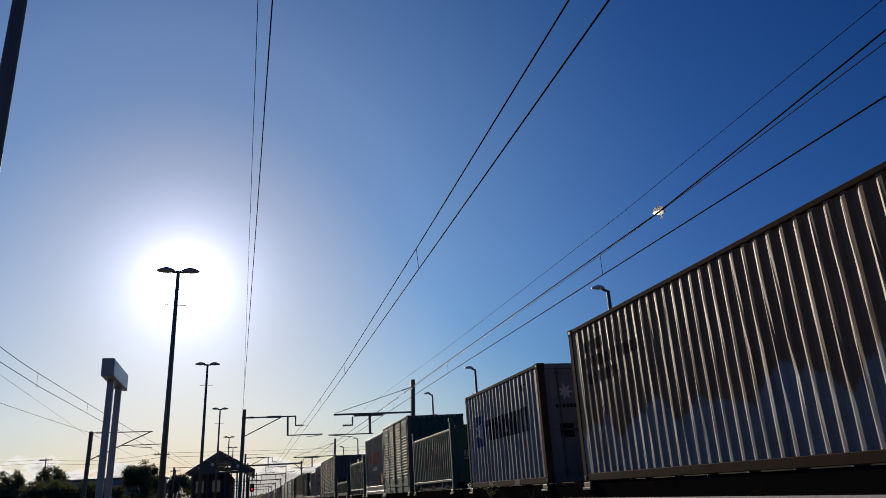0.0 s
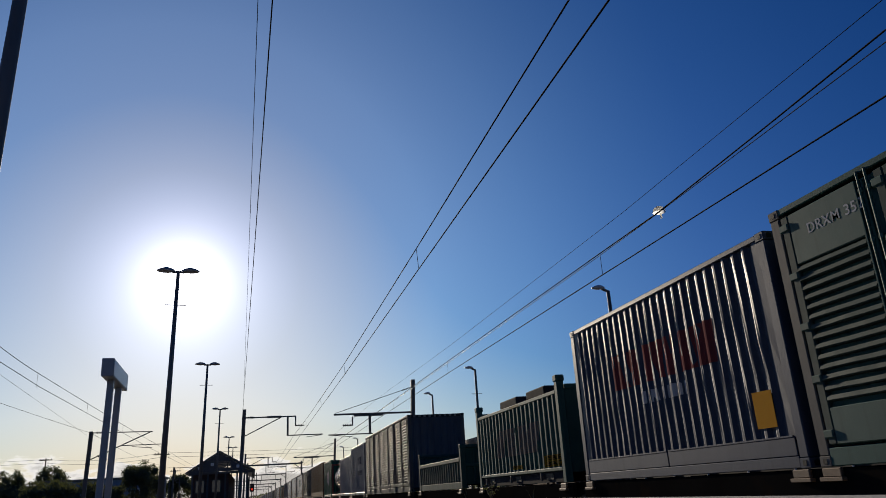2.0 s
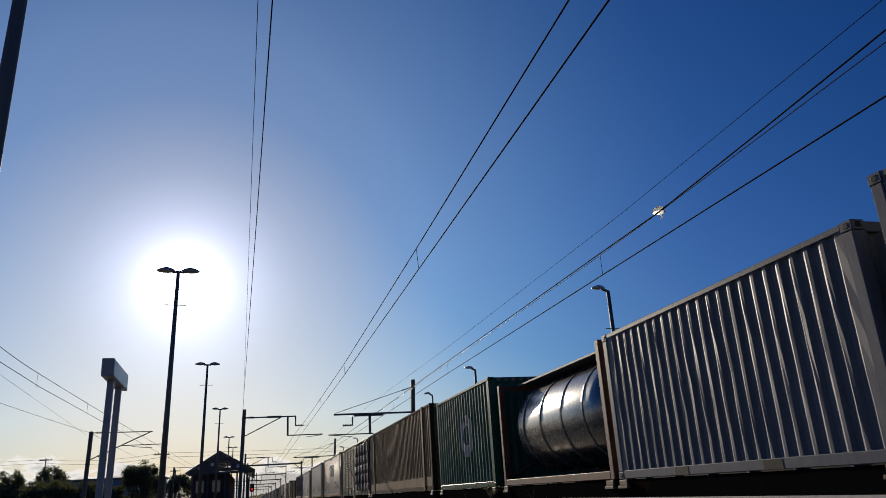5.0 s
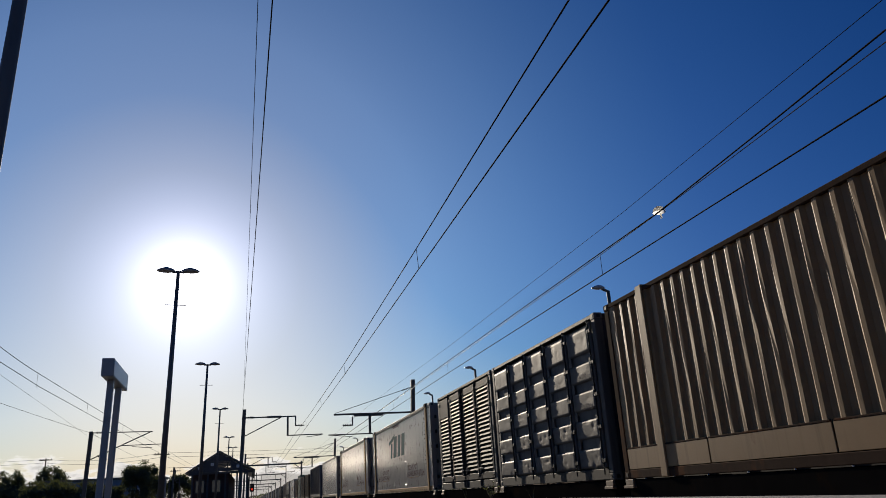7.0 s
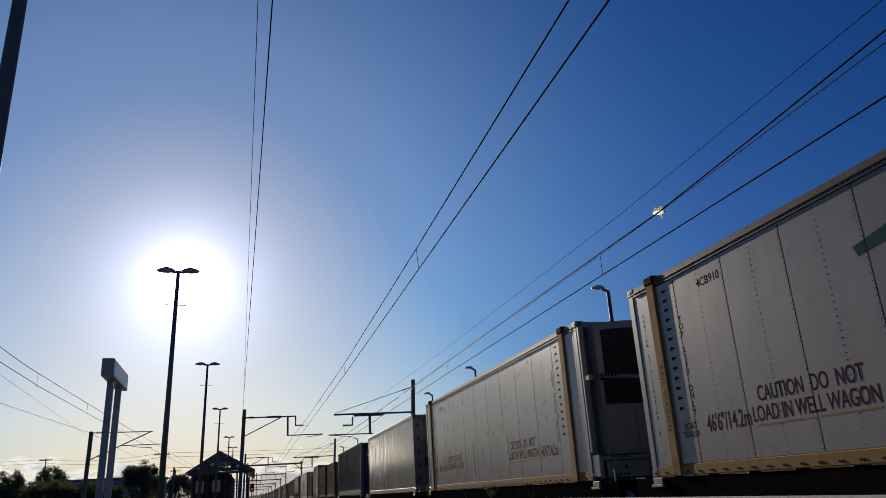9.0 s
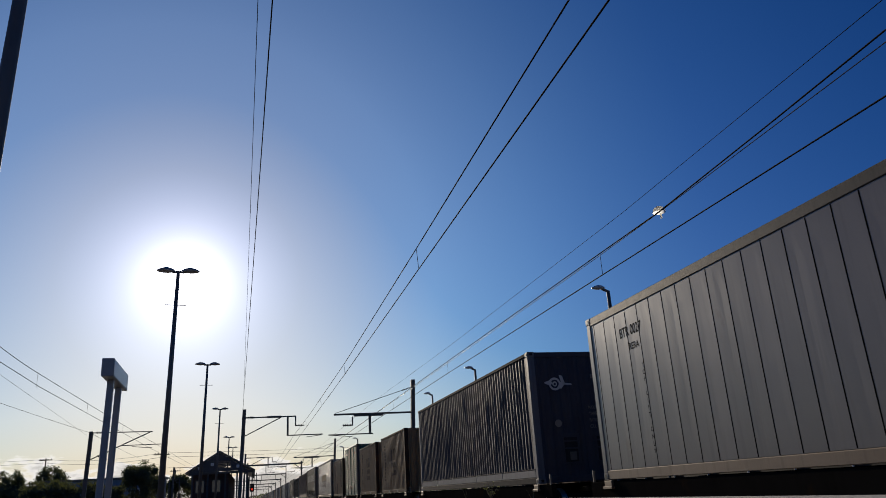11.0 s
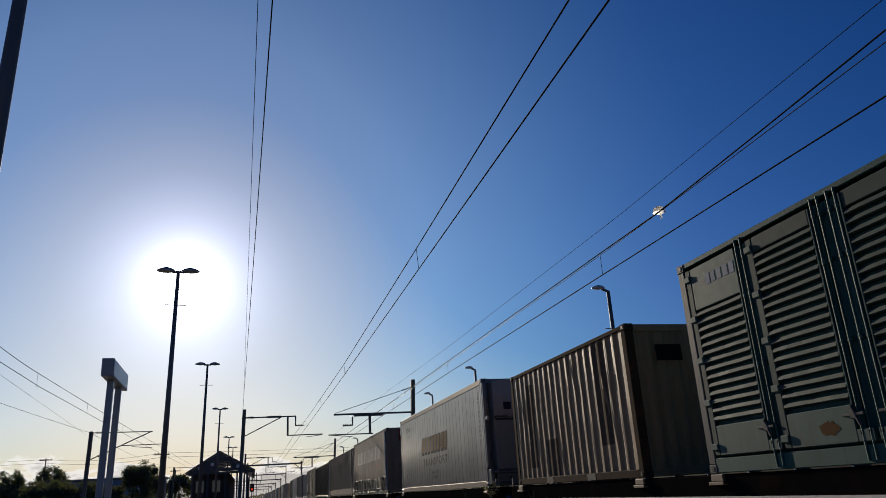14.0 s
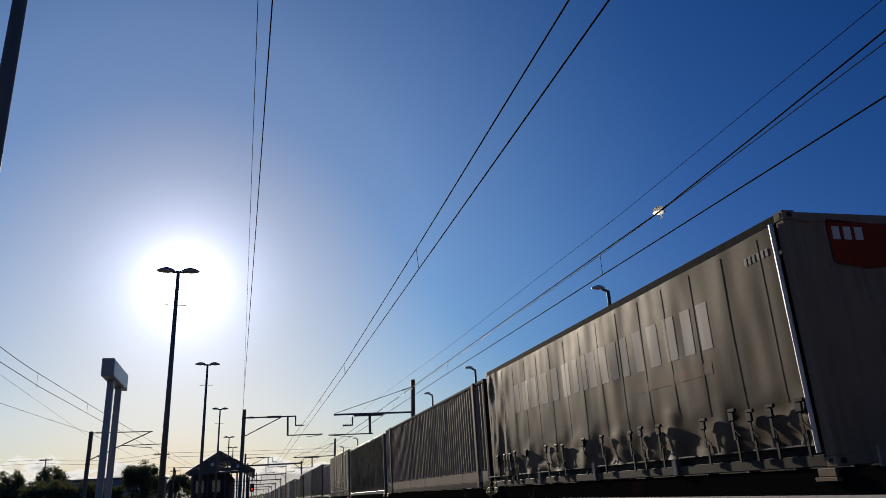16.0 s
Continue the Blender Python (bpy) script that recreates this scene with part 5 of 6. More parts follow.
        mark(ob, text_mesh("RAIL WAGON", 0.14, 1.2, 1.0), INK["brown"], 13.24 - o, 1.15, off=0.0365, upright=True)
        mark(ob, stacked_mesh("CAUTION REFRIGERATION UNIT", 0.075, 2.1), INK["black"], 13.62 - o, 1.5, off=-0.0051)
        mark(ob, text_mesh("4CB910", 0.17), INK["black"], 11.75 - o, 2.62, off=-0.0051)
    ob = reefer(159.75, U40, 2.95, Z0, M["silver"], "grey insulated container with grooved panels", 0.4065, groove=True, door=True, seed=3)
    mark(ob, text_mesh("BTR 0027", 0.24, 1.0, 0.75), INK["black"], 10.57, 2.40, off=-0.0051)
    mark(ob, text_mesh("RERA", 0.16, 1.0, 0.33), INK["black"], 10.5, 2.13, off=-0.0051)
    mark(ob, stacked_mesh("TOP LIFT ONLY", 0.1, 1.45), INK["black"], 10.3, 1.08, off=-0.0051)
    ob, pts, ep = container(175.2, U40, 2.96, Z0, M["navy"], "dark navy ribbed container with pale seahorse-like mark", pitch=0.2108, depth=0.036, band=0.17, rails=M["rail_dark"], castings=M["grey_blue"], plate=M["grey_blue"], seed=15)
    for k in range(4):
        z = 2.62 - k * 0.20
        mark(ob, blocks_mesh([[(-0.12, -0.13), (0.10, -0.05), (0.12, 0.13), (-0.10, 0.05)]]), INK["grey"], 1.45 - k * 0.15, z, "pale_mark", pts)
    horse = [[(-0.36, 0.0), (-0.2, 0.06), (-0.12, -0.02), (-0.24, -0.05)], [(-0.05, -0.14), (0.08, -0.14), (0.18, -0.02), (0.12, 0.16), (0.04, 0.18), (0.08, 0.02)], [(0.12, 0.0), (0.34, -0.03), (0.36, -0.06), (0.14, -0.05)]]
    for q in horse:
        mark(ob, blocks_mesh([q]), INK["white"], 0.70, 2.23, "swirl_mark", face="end", off=-0.02)
    mark(ob, disc_mark(0.15, 24, 0.10), INK["white"], 0.62, 2.20, "swirl_mark", face="end", off=-0.019)
    mark(ob, disc_mark(0.06, 20, 0.03), INK["white"], 0.62, 2.20, "swirl_mark", face="end", off=-0.019)
    mark(ob, disc_mark(0.085, 24), INK["grey"], 0.61, 1.30, "round_badge", face="end", off=-0.02)
    for x, z, n, w in ((1.66, 2.36, 4, 0.24), (2.02, 2.34, 5, 0.28), (2.32, 2.33, 2, 0.17), (2.03, 2.17, 4, 0.22)):
        mark(ob, word_blocks(n, w, 0.10, 0.4, 0, 3), INK["grey"], x, z, "serial_bar", face="end", off=-0.02)
    for k, words in enumerate(("MAX GROSS", "TARE", "PAYLOAD", "CU. CAP.")):
        z = 1.63 - k * 0.142
        mark(ob, text_mesh(words, 0.115, 1.0, 0.045 * len(words) + 0.02), INK["grey"], 1.40 + (0.045 * len(words) + 0.02) / 2, z, face="end", off=-0.02)
        for j in (0.03, -0.03):
            mark(ob, word_blocks(6, 0.30, 0.042, 0.4, 0, k), INK["grey"], 2.10, z + j, "data_bar", face="end", off=-0.02)
    for x0, x1 in ((0.64, 1.08), (1.46, 1.90)):
        port = part("vent_hatch", boxed(x0, x1, 0.012, 0.028, 0.40, 1.08, b=0.008), M["navy"], ob)
        part("hatch_plate", boxed(x0 + 0.06, x1 - 0.06, 0.004, 0.0115, 0.44, 0.98, b=0.006), M["rail_dark"], port)
        for z in (0.72, 0.88):
            part("hatch_bar", boxed(x0 + 0.03, x1 - 0.05, -0.012, 0.003, z, z + 0.035, b=0.006), M["navy"], port)
        part("notice_plate", boxed(x0 + 0.17, x0 + 0.33, -0.002, 0.0035, 0.48 if x0 < 1 else 0.52, 0.66 if x0 < 1 else 0.59), M["soot_light"], port)
    part("notice_board", boxed(2.08, 2.38, 0.005, 0.02, 0.52, 0.90), M["amber"], ob)
    mark(ob, text_mesh("CAUTION\n9' HIGH\n2 m WIDE\nCONTAINER", 0.085, 1.0, 0.26), INK["black"], 2.23, 0.71, face="end", off=-0.0035)
    for i, s in enumerate((190.35, 198.25)):
        ob, pts, _ = container(s, U20, 2.59, Z0, M["tan"], "weathered tan ribbed container with dark block mark", rails=M["rail"], seed=20 + i)
        for q in ([(-0.56, 0.08), (-0.26, 0.08), (-0.26, 0.58), (-0.56, 0.58)], [(-0.15, 0.08), (0.15, 0.08), (0.15, 0.58), (-0.15, 0.58)], [(0.26, 0.08), (0.56, 0.08), (0.56, 0.58), (0.26, 0.58)],
                  [(-0.56, -0.24), (0.56, -0.24), (0.56, -0.02), (-0.56, -0.02)], [(-0.56, -0.58), (0.56, -0.58), (0.56, -0.36), (-0.56, -0.36)]):
            mark(ob, blocks_mesh([q]), INK["faded_navy"], 2.83, 1.33, "dark_block", pts)
        mark(ob, word_blocks(11, 1.7, 0.16, 0.3, 0, 3), INK["faded"], 5.35 - 0.2, 1.35, "letter_bar", pts, upright=True)
    ob, _, _ = louvre_container(205.55, U20, 3.0, Z0, M["green_grey"], M["green"], "grey-green container with louvred side doors", 4, (0, 3), seed=17)
    mark(ob, word_blocks(5, 0.7, 0.15, 0.3, 0, 1), INK["white"], 5.05, 2.62, "serial_bar", off=0.0165)
    ob, pts, _ = container(213.45, U20, 2.56, Z0, M["ochre"], "ochre yellow ribbed container with dark upright label", pitch=0.29, rails=M["rail"], seed=23)
    mark(ob, blocks_mesh([[(-0.22, -0.9), (0.22, -0.9), (0.22, 0.95), (-0.22, 0.95)]]), INK["faded_navy"], 4.95, 1.25, "upright_label", pts)
    mark(ob, blocks_mesh([[(-0.22, -0.9), (0.22, -0.9), (0.22, 0.95), (-0.22, 0.95)]]), INK["faded_navy"], 1.2, 1.5, "upright_label", pts)
    mark(ob, blocks_mesh([[(-0.3, -0.4), (0.3, -0.4), (0.3, 0.4), (-0.3, 0.4)]]), INK["faded_navy"], 3.82, 0.5, "dark_patch", pts)
    mark(ob, blocks_mesh([[(-0.25, -0.14), (0.25, -0.14), (0.25, 0.14), (-0.25, 0.14)]]), INK["black"], 0.8, 2.05, "plate_mark", face="end", off=-0.02)
    ob = reefer(221.95, U40, 2.92, Z0, M["silver"], "grey insulated container with grooved panels and worn gold mark", 0.4065, groove=True, unit=True, seed=5)
    mark(ob, text_mesh("TRANSPORT", 0.36, 1.25, 3.66), INK["soft_black"], 6.1, 0.97, off=-0.0051)
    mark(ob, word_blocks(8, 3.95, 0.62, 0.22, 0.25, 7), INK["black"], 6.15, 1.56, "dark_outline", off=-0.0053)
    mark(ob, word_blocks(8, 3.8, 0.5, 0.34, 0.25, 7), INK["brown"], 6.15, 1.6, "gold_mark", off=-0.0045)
    mark(ob, text_mesh("FORKS DON'T\nHIT HERE!", 0.17, 1.0, 1.1), INK["soft_black"], 6.09, 0.52, off=-0.0051)
    mark(ob, stacked_mesh("CAUTION REFRIGERATION UNIT", 0.075, 2.0), INK["soft_black"], 1.05, 1.52, off=-0.0051)
    mark(ob, stacked_mesh("TOP LIFT ONLY", 0.1, 1.45), INK["soft_black"], 1.47, 1.08, off=-0.0051)
    mark(ob, text_mesh("TOP  LIFT  ONLY", 0.13, 1.4, 1.35), INK["black"], 10.3, 1.08, off=-0.0051, upright=True)
    mark(ob, text_mesh("BTR 0029", 0.24, 1.0, 0.75), INK["black"], 10.57, 2.40, off=-0.0051)
    mark(ob, text_mesh("RERA", 0.16, 1.0, 0.33), INK["black"], 10.5, 2.13, off=-0.0051)
    for k in range(11):
        part("rung_mark", boxed(0.0045, 0.008, 0.34, 0.48, 1.3 + k * 0.13, 1.34 + k * 0.13), INK["grey"], ob)
    curtain_container(237.75, U40, 3.0, Z0)
    container(250.25, 16.15, 2.88, Z0, M["grey_brown"], "long dark grey ribbed container with pale lifting posts", pitch=0.26, depth=0.045, band=0.30, inner_posts=(1.0, 14.9), rails=M["rail_dark"], seed=31)
    container(267.2, U40 + 1.2, 2.80, Z0, M["soot"], "dark grey finely ribbed container", pitch=0.2, rails=M["grey_blue"], seed=32)
    louvre_container(281.5, U40, 2.95, Z0, M["soot"], M["soot"], "sooty grey long container with louvred side doors", 8, (), seed=18, kick=0.40)
    # the far tail, seen only as a receding row
    tail = [("grey_blue", U20, 2.6, "dusty grey-blue ribbed container"), ("soot", U20, 2.9, "dark grey ribbed container"), ("silver", U40, 2.9, "dull grey ribbed container"), ("navy", U40, 2.9, "dark navy ribbed container"),
            ("tan", U20, 2.6, "weathered tan ribbed container"), ("green", U20, 2.6, "dark green ribbed container"), ("white", U40, 2.95, "dusty white ribbed container"), ("khaki", U40, 2.7, "khaki-brown ribbed container")]
    s, k = 294.2, 0
    rnd = random.Random(5)
    ends = []
    while s < 690:
        mt, L, H, lab = tail[(k * 3 + k // 5) % len(tail)]
        container(s, L, H, Z0, M[mt], lab, pitch=0.4, rails=M[mt], seed=40 + k, plain=True)
        ends.append((s, s + L))
        s += L + rnd.choice((0.3, 0.9, 1.9))
        k += 1
    units = [(1.31, 13.5), (15.33, 21.39), (23.33, 29.39), (30.3, 36.36), (36.52, 42.58), (43.5, 49.56), (51.52, 57.58), (59.4, 71.59), (72.35, 78.41), (78.75, 84.81), (85.0, 91.06), (91.75, 97.81), (98.9, 113.53),
             (113.95, 120.3), (120.5, 126.56), (127.45, 141.45), (143.35, 157.35), (159.75, 171.94), (175.2, 187.39), (190.35, 196.41), (198.25, 204.31), (205.55, 211.61), (213.45, 219.51), (221.95, 234.14),
             (237.75, 249.94), (250.25, 266.4), (267.2, 280.6), (281.5, 293.69)] + ends
    i = 0
    while i < len(units):
        j = i
        while j + 1 < len(units) and units[j + 1][1] - units[i][0] < 21.0 and units[j + 1][0] - units[j][1] < 2.05:
            j += 1
        lo = units[i][0] - (min(0.9, (units[i][0] - units[i - 1][1]) * 0.45) if i else 0.8)
        hi = units[j][1] + (min(0.9, (units[j + 1][0] - units[j][1]) * 0.45) if j + 1 < len(units) else 0.8)
        wagon(lo, hi, [y for u in units[i:j + 1] for y in (u[0] + 0.16, u[1] - 0.16)])
        i = j + 1


make_train()
# ---------------------------------------------------------------- platform lamps
TOP = 1.172          # island platform surface
FAR_TOP = 0.752      # surface of the platform behind the train


def lamp_head(bm, x, y, z, sx):
    """A street-lamp head reaching out along x."""
    sec = [(0.0, 0.05, 0.03), (0.08, 0.10, 0.08), (0.22, 0.15, 0.11), (0.38, 0.13, 0.06), (0.46, 0.05, 0.02)]
    rings = [[bm.verts.new((x + sx * d, y + w * math.cos(a / 10 * math.tau), z + h * math.sin(a / 10 * math.tau) * (1.0 if a < 5 else 0.45))) for a in range(10)] for d, w, h in sec]
    for r0, r1 in zip(rings, rings[1:]):
        for a in range(10):
            bm.faces.new((r0[a], r0[(a + 1) % 10], r1[(a + 1) % 10], r1[a]))
    bm.faces.new(rings[0])
    bm.faces.new(rings[-1])
    return bm


def double_lamp():
    H = 6.28
    ob = thing("platform_lamp", -2.24, 20.5, TOP, "tall grey steel platform lamp with two heads", "street lamp", "lamps on the island platform")
    part("pole", rodded((0, 0, 0), (0, 0, H), 0.085, 0.045, n=12), M["galv"], ob, smooth=True)
    part("base_plate", boxed(-0.17, 0.17, -0.17, 0.17, 0, 0.03, b=0.006), M["galv"], ob)
    part("step_bar", rodded((-0.28, 0, H * 0.845), (0.28, 0, H * 0.845), 0.012, n=6), M["galv"], ob)
    bm = rodded((-0.16, 0, H - 0.03), (0.16, 0, H - 0.03), 0.035, n=8)
    part("arm", bm, M["galv"], ob)
    for sx in (-1, 1):
        part("lamp_head", lamp_head(bmesh.new(), sx * 0.10, 0, H, sx), M["grey_panel"], ob, smooth=True)
    return ob


def single_lamp():
    H = 6.64
    ob = thing("platform_lamp", 11.5, 21.6, FAR_TOP, "grey steel platform lamp with a single head", "street lamp", "lamps behind the train")
    part("pole", rodded((0, 0, 0), (0, 0, H - 0.1), 0.09, 0.06, n=12), M["galv"], ob, smooth=True)
    part("base_plate", boxed(-0.17, 0.17, -0.17, 0.17, 0, 0.03, b=0.006), M["galv"], ob)
    part("step_bar", rodded((-0.28, 0, H * 0.79), (0.28, 0, H * 0.79), 0.014, n=6), M["galv"], ob)
    part("arm", rodded((0.02, 0, H - 0.13), (-0.22, 0, H - 0.02), 0.05, n=8), M["galv"], ob)
    part("lamp_head", lamp_head(bmesh.new(), -0.12, 0, H, -1), M["pale_panel"], ob, smooth=True)
    return ob


def make_lamps():
    a = double_lamp()
    a.matrix_world = pose(-2.27, 20.5, TOP, 0, 1.1)
    for x, y in ((-2.15, 6.0), (-2.31, 35.5), (-2.45, 53.4), (-2.54, 77.6), (-2.53, 92.7)):
        copy_thing(a, pose(x, y, TOP, 0, 1.1))
    b = single_lamp()
    for y in (37.6, 47.8, 85.4, 99.5):
        copy_thing(b, pose(11.5, y, FAR_TOP))


make_lamps()


# ---------------------------------------------------------------- overhead line
def leaning(bm, k, still):
    """Lean an upright sideways by k metres a metre, about the height that keeps its place."""
    for v in bm.verts:
        v.co.x += k * (v.co.z - still)
    return bm


def disc_string(p, q, n, r):
    """A string insulator: sheds on one core, turned as one piece."""
    p, q = Vector(p), Vector(q)
    bm = bmesh.new()
    prof = [(0.0, 0.3 * r)]
    for i in range(n):
        a = (i + 0.5) / n
        prof += [(a - 0.30 / n, 0.3 * r), (a - 0.16 / n, r), (a + 0.10 / n, r * 0.9), (a + 0.2 / n, 0.3 * r)]
    prof.append((1.0, 0.3 * r))
    turn = (q - p).to_track_quat("Z", "Y").to_matrix()
    rings = [[bm.verts.new(p + turn @ Vector((w * math.cos(k / 10 * math.tau), w * math.sin(k / 10 * math.tau), u * (q - p).length))) for k in range(10)] for u, w in prof]
    for r0, r1 in zip(rings, rings[1:]):
        for k in range(10):
            bm.faces.new((r0[k], r0[(k + 1) % 10], r1[(k + 1) % 10], r1[k]))
    bm.faces.new(rings[0])
    bm.faces.new(rings[-1])
    return bm


def right_mast(y):
    """Mast beside the train's track; its boom reaches left across the track, held by a stay."""
    ob = thing("overhead_line_mast", 10.0, y, FAR_TOP, "dark steel overhead-line mast with a long boom", "mast", "masts behind the train")
    part("mast", leaning(boxed(-0.13, 0.13, -0.13, 0.13, 0, 7.47, b=0.015), 0.040, 6.4), M["mast"], ob)
    zb = 5.32
    part("boom", boxed(-5.15, -0.134, -0.05, 0.05, zb, zb + 0.11, b=0.012), M["mast"], ob)
    part("boom_plate", boxed(-3.9, -2.0, -0.06, 0.06, zb - 0.10, zb - 0.004, b=0.012), M["mast"], ob)
    part("stay", rodded((-0.13, 0, 6.97), (-5.05, 0, zb + 0.14), 0.018, n=6), M["mast"], ob)
    part("insulator", disc_string((-0.72, 0, 6.785), (-0.18, 0, 6.945), 6, 0.06), M["dark"], ob)
    part("drop_tube", boxed(-2.95, -2.8, -0.05, 0.05, zb - 1.15, zb - 0.1, b=0.012), M["mast"], ob)
    part("steady_arm", boxed(-5.5, -2.7, -0.03, 0.03, zb - 1.22, zb - 1.15, b=0.01), M["mast"], ob)
    part("registration_arm", rodded((-5.3, 0, zb - 1.2), (-4.0, 0, zb - 1.34), 0.02, n=6), M["mast"], ob)
    bm = boxed(-4.02, -3.94, -0.04, 0.04, zb - 0.62, zb - 0.1, b=0.01)
    box(bm, -4.6, -3.94, -0.035, 0.035, zb - 0.66, zb - 0.59, b=0.01)
    part("hook_arm", bm, M["mast"], ob)
    part("insulator", disc_string((-4.58, 0, zb - 0.62), (-4.04, 0, zb - 0.62), 5, 0.085), M["dark"], ob)
    return ob


def left_mast(x, y):
    """Mast on the island platform, carrying a cantilever over the near track."""
    ob = thing("overhead_line_mast", x, y, TOP, "dark steel overhead-line mast with a bracket arm", "mast", "masts on the island platform")
    part("mast", leaning(boxed(-0.14, 0.14, -0.14, 0.14, 0, 7.05, b=0.015), 0.030, 6.0), M["mast"], ob)
    zb = 6.35
    part("arm", boxed(0.144, 4.1, -0.05, 0.05, zb, zb + 0.1, b=0.012), M["mast"], ob)
    part("arm_plate", boxed(1.8, 2.9, -0.06, 0.06, zb - 0.03, zb + 0.13, b=0.012), M["mast"], ob)
    part("brace", rodded((0.14, 0, zb - 1.35), (2.9, 0, zb), 0.04, n=8), M["mast"], ob)
    part("insulator", disc_string((0.28, 0, zb + 0.05), (0.82, 0, zb + 0.05), 6, 0.12), M["dark"], ob)
    part("drop_tube", boxed(3.35, 3.5, -0.05, 0.05, zb - 1.4, zb - 0.004, b=0.012), M["mast"], ob)
    part("steady_arm", boxed(3.35, 6.2, -0.035, 0.035, zb - 1.48, zb - 1.4, b=0.01), M["mast"], ob)
    part("registration_arm", rodded((4.9, 0, zb - 1.62), (6.1, 0, zb - 1.5), 0.025, n=6), M["mast"], ob)
    bm = boxed(4.0, 4.1, -0.04, 0.04, zb - 0.65, zb - 0.004, b=0.01)
    box(bm, 4.0, 4.75, -0.035, 0.035, zb - 0.72, zb - 0.65, b=0.01)
    part("hook_arm", bm, M["mast"], ob)
    part("insulator", disc_string((4.2, 0, zb - 0.68), (4.7, 0, zb - 0.68), 4, 0.09), M["dark"], ob)
    return ob


def far_left_mast(x, y):
    ob = thing("overhead_line_mast", x, y, 0, "slim dark mast with a triangular bracket over the far track", "mast", "masts beside the far track")
    H = 6.85
    part("mast", leaning(boxed(-0.13, 0.13, -0.13, 0.13, 0, H, b=0.015), 0.03, 6.0), M["mast"], ob)
    part("arm", rodded((0.13, 0, H - 0.1), (4.3, 0, H - 0.15), 0.035, n=8), M["mast"], ob)
    part("brace", rodded((0.13, 0, H - 2.0), (4.1, 0, H - 0.2), 0.04, n=8), M["mast"], ob)
    part("steady_arm", rodded((2.2, 0, H - 1.1), (5.1, 0, H - 1.1), 0.03, n=8), M["mast"], ob)
    part("registration_arm", rodded((2.9, 0, H - 1.2), (4.3, 0, H - 1.35), 0.022, n=6), M["mast"], ob)
    part("insulator", disc_string((0.36, 0, H - 0.1), (1.02, 0, H - 0.11), 5, 0.1), M["dark"], ob)
    low, high = Vector((0.13, 0, H - 2.0)), Vector((4.1, 0, H - 0.2))
    part("insulator", disc_string(low.lerp(high, 0.11), low.lerp(high, 0.29), 5, 0.1), M["dark"], ob)
    return ob


def portal(y, x0, x1, z):
    ob = thing("overhead_line_portal", 0, y, 0, "dark steel portal frame spanning the tracks", "portal", "portals down the line")
    for x in (x0, x1):
        part("post", boxed(x - 0.16, x + 0.16, -0.16, 0.16, 0, z + 0.5, b=0.02), M["mast"], ob)
    part("beam", boxed(x0 + 0.164, x1 - 0.164, -0.12, 0.12, z - 0.16, z + 0.16, b=0.02), M["mast"], ob)
    part("knee_brace", rodded((x1 - 0.16, 0, z - 1.1), (x1 - 1.5, 0, z - 0.1), 0.07), M["mast"], ob)
    for x in (NEAR_X, TRAIN_X):
        part("drop_tube", boxed(x - 0.7, x - 0.55, -0.06, 0.06, z - 1.6, z - 0.164, b=0.01), M["mast"], ob)
        part("steady_arm", boxed(x - 0.7, x + 1.2, -0.04, 0.04, z - 1.7, z - 1.6, b=0.01), M["mast"], ob)
    return ob


def make_masts():
    a = right_mast(47.0)
    for y in (96.0,):
        copy_thing(a, pose(10.0, y, FAR_TOP))
    left_mast(-0.83, 61)
    left_mast(-1.25, 120)
    far_left_mast(-11.75, 60)
    far_left_mast(-11.75, 122)
    portal(165, -1.2, 10.0, 8.4)
    portal(245, -1.2, 10.0, 8.9)
    for y in (290, 360, 430, 520):
        portal(y, -10.5, 10.0, 8.4)


make_masts()


def wire(name, pts, r, label, lift=0.0, metal=None):
    """A hanging wire through pts; lift: sag of each span."""
    cu = bpy.data.curves.new(name, "CURVE")
    cu.dimensions, cu.bevel_depth, cu.bevel_resolution = "3D", r, 2
    path = []
    for p, q in zip(pts, pts[1:]):
        n = 14
        for i in range(n):
            u = i / n
            w = Vector(p).lerp(Vector(q), u)
            w.z -= lift * 4 * u * (1 - u)
            path.append(w)
    path.append(Vector(pts[-1]))
    sp = cu.splines.new("POLY")
    sp.points.add(len(path) - 1)
    for a, w in zip(sp.points, path):
        a.co = (*w, 1)
    cu.materials.append(metal or M["wire"])
    ob = bpy.data.objects.new(name, cu)
    scene.collection.objects.link(ob)
    bpy.context.view_layer.update()
    me = bpy.data.meshes.new_from_object(ob.evaluated_get(bpy.context.evaluated_depsgraph_get()))
    bpy.data.objects.remove(ob)
    for p in me.polygons:
        p.use_smooth = True
    return me


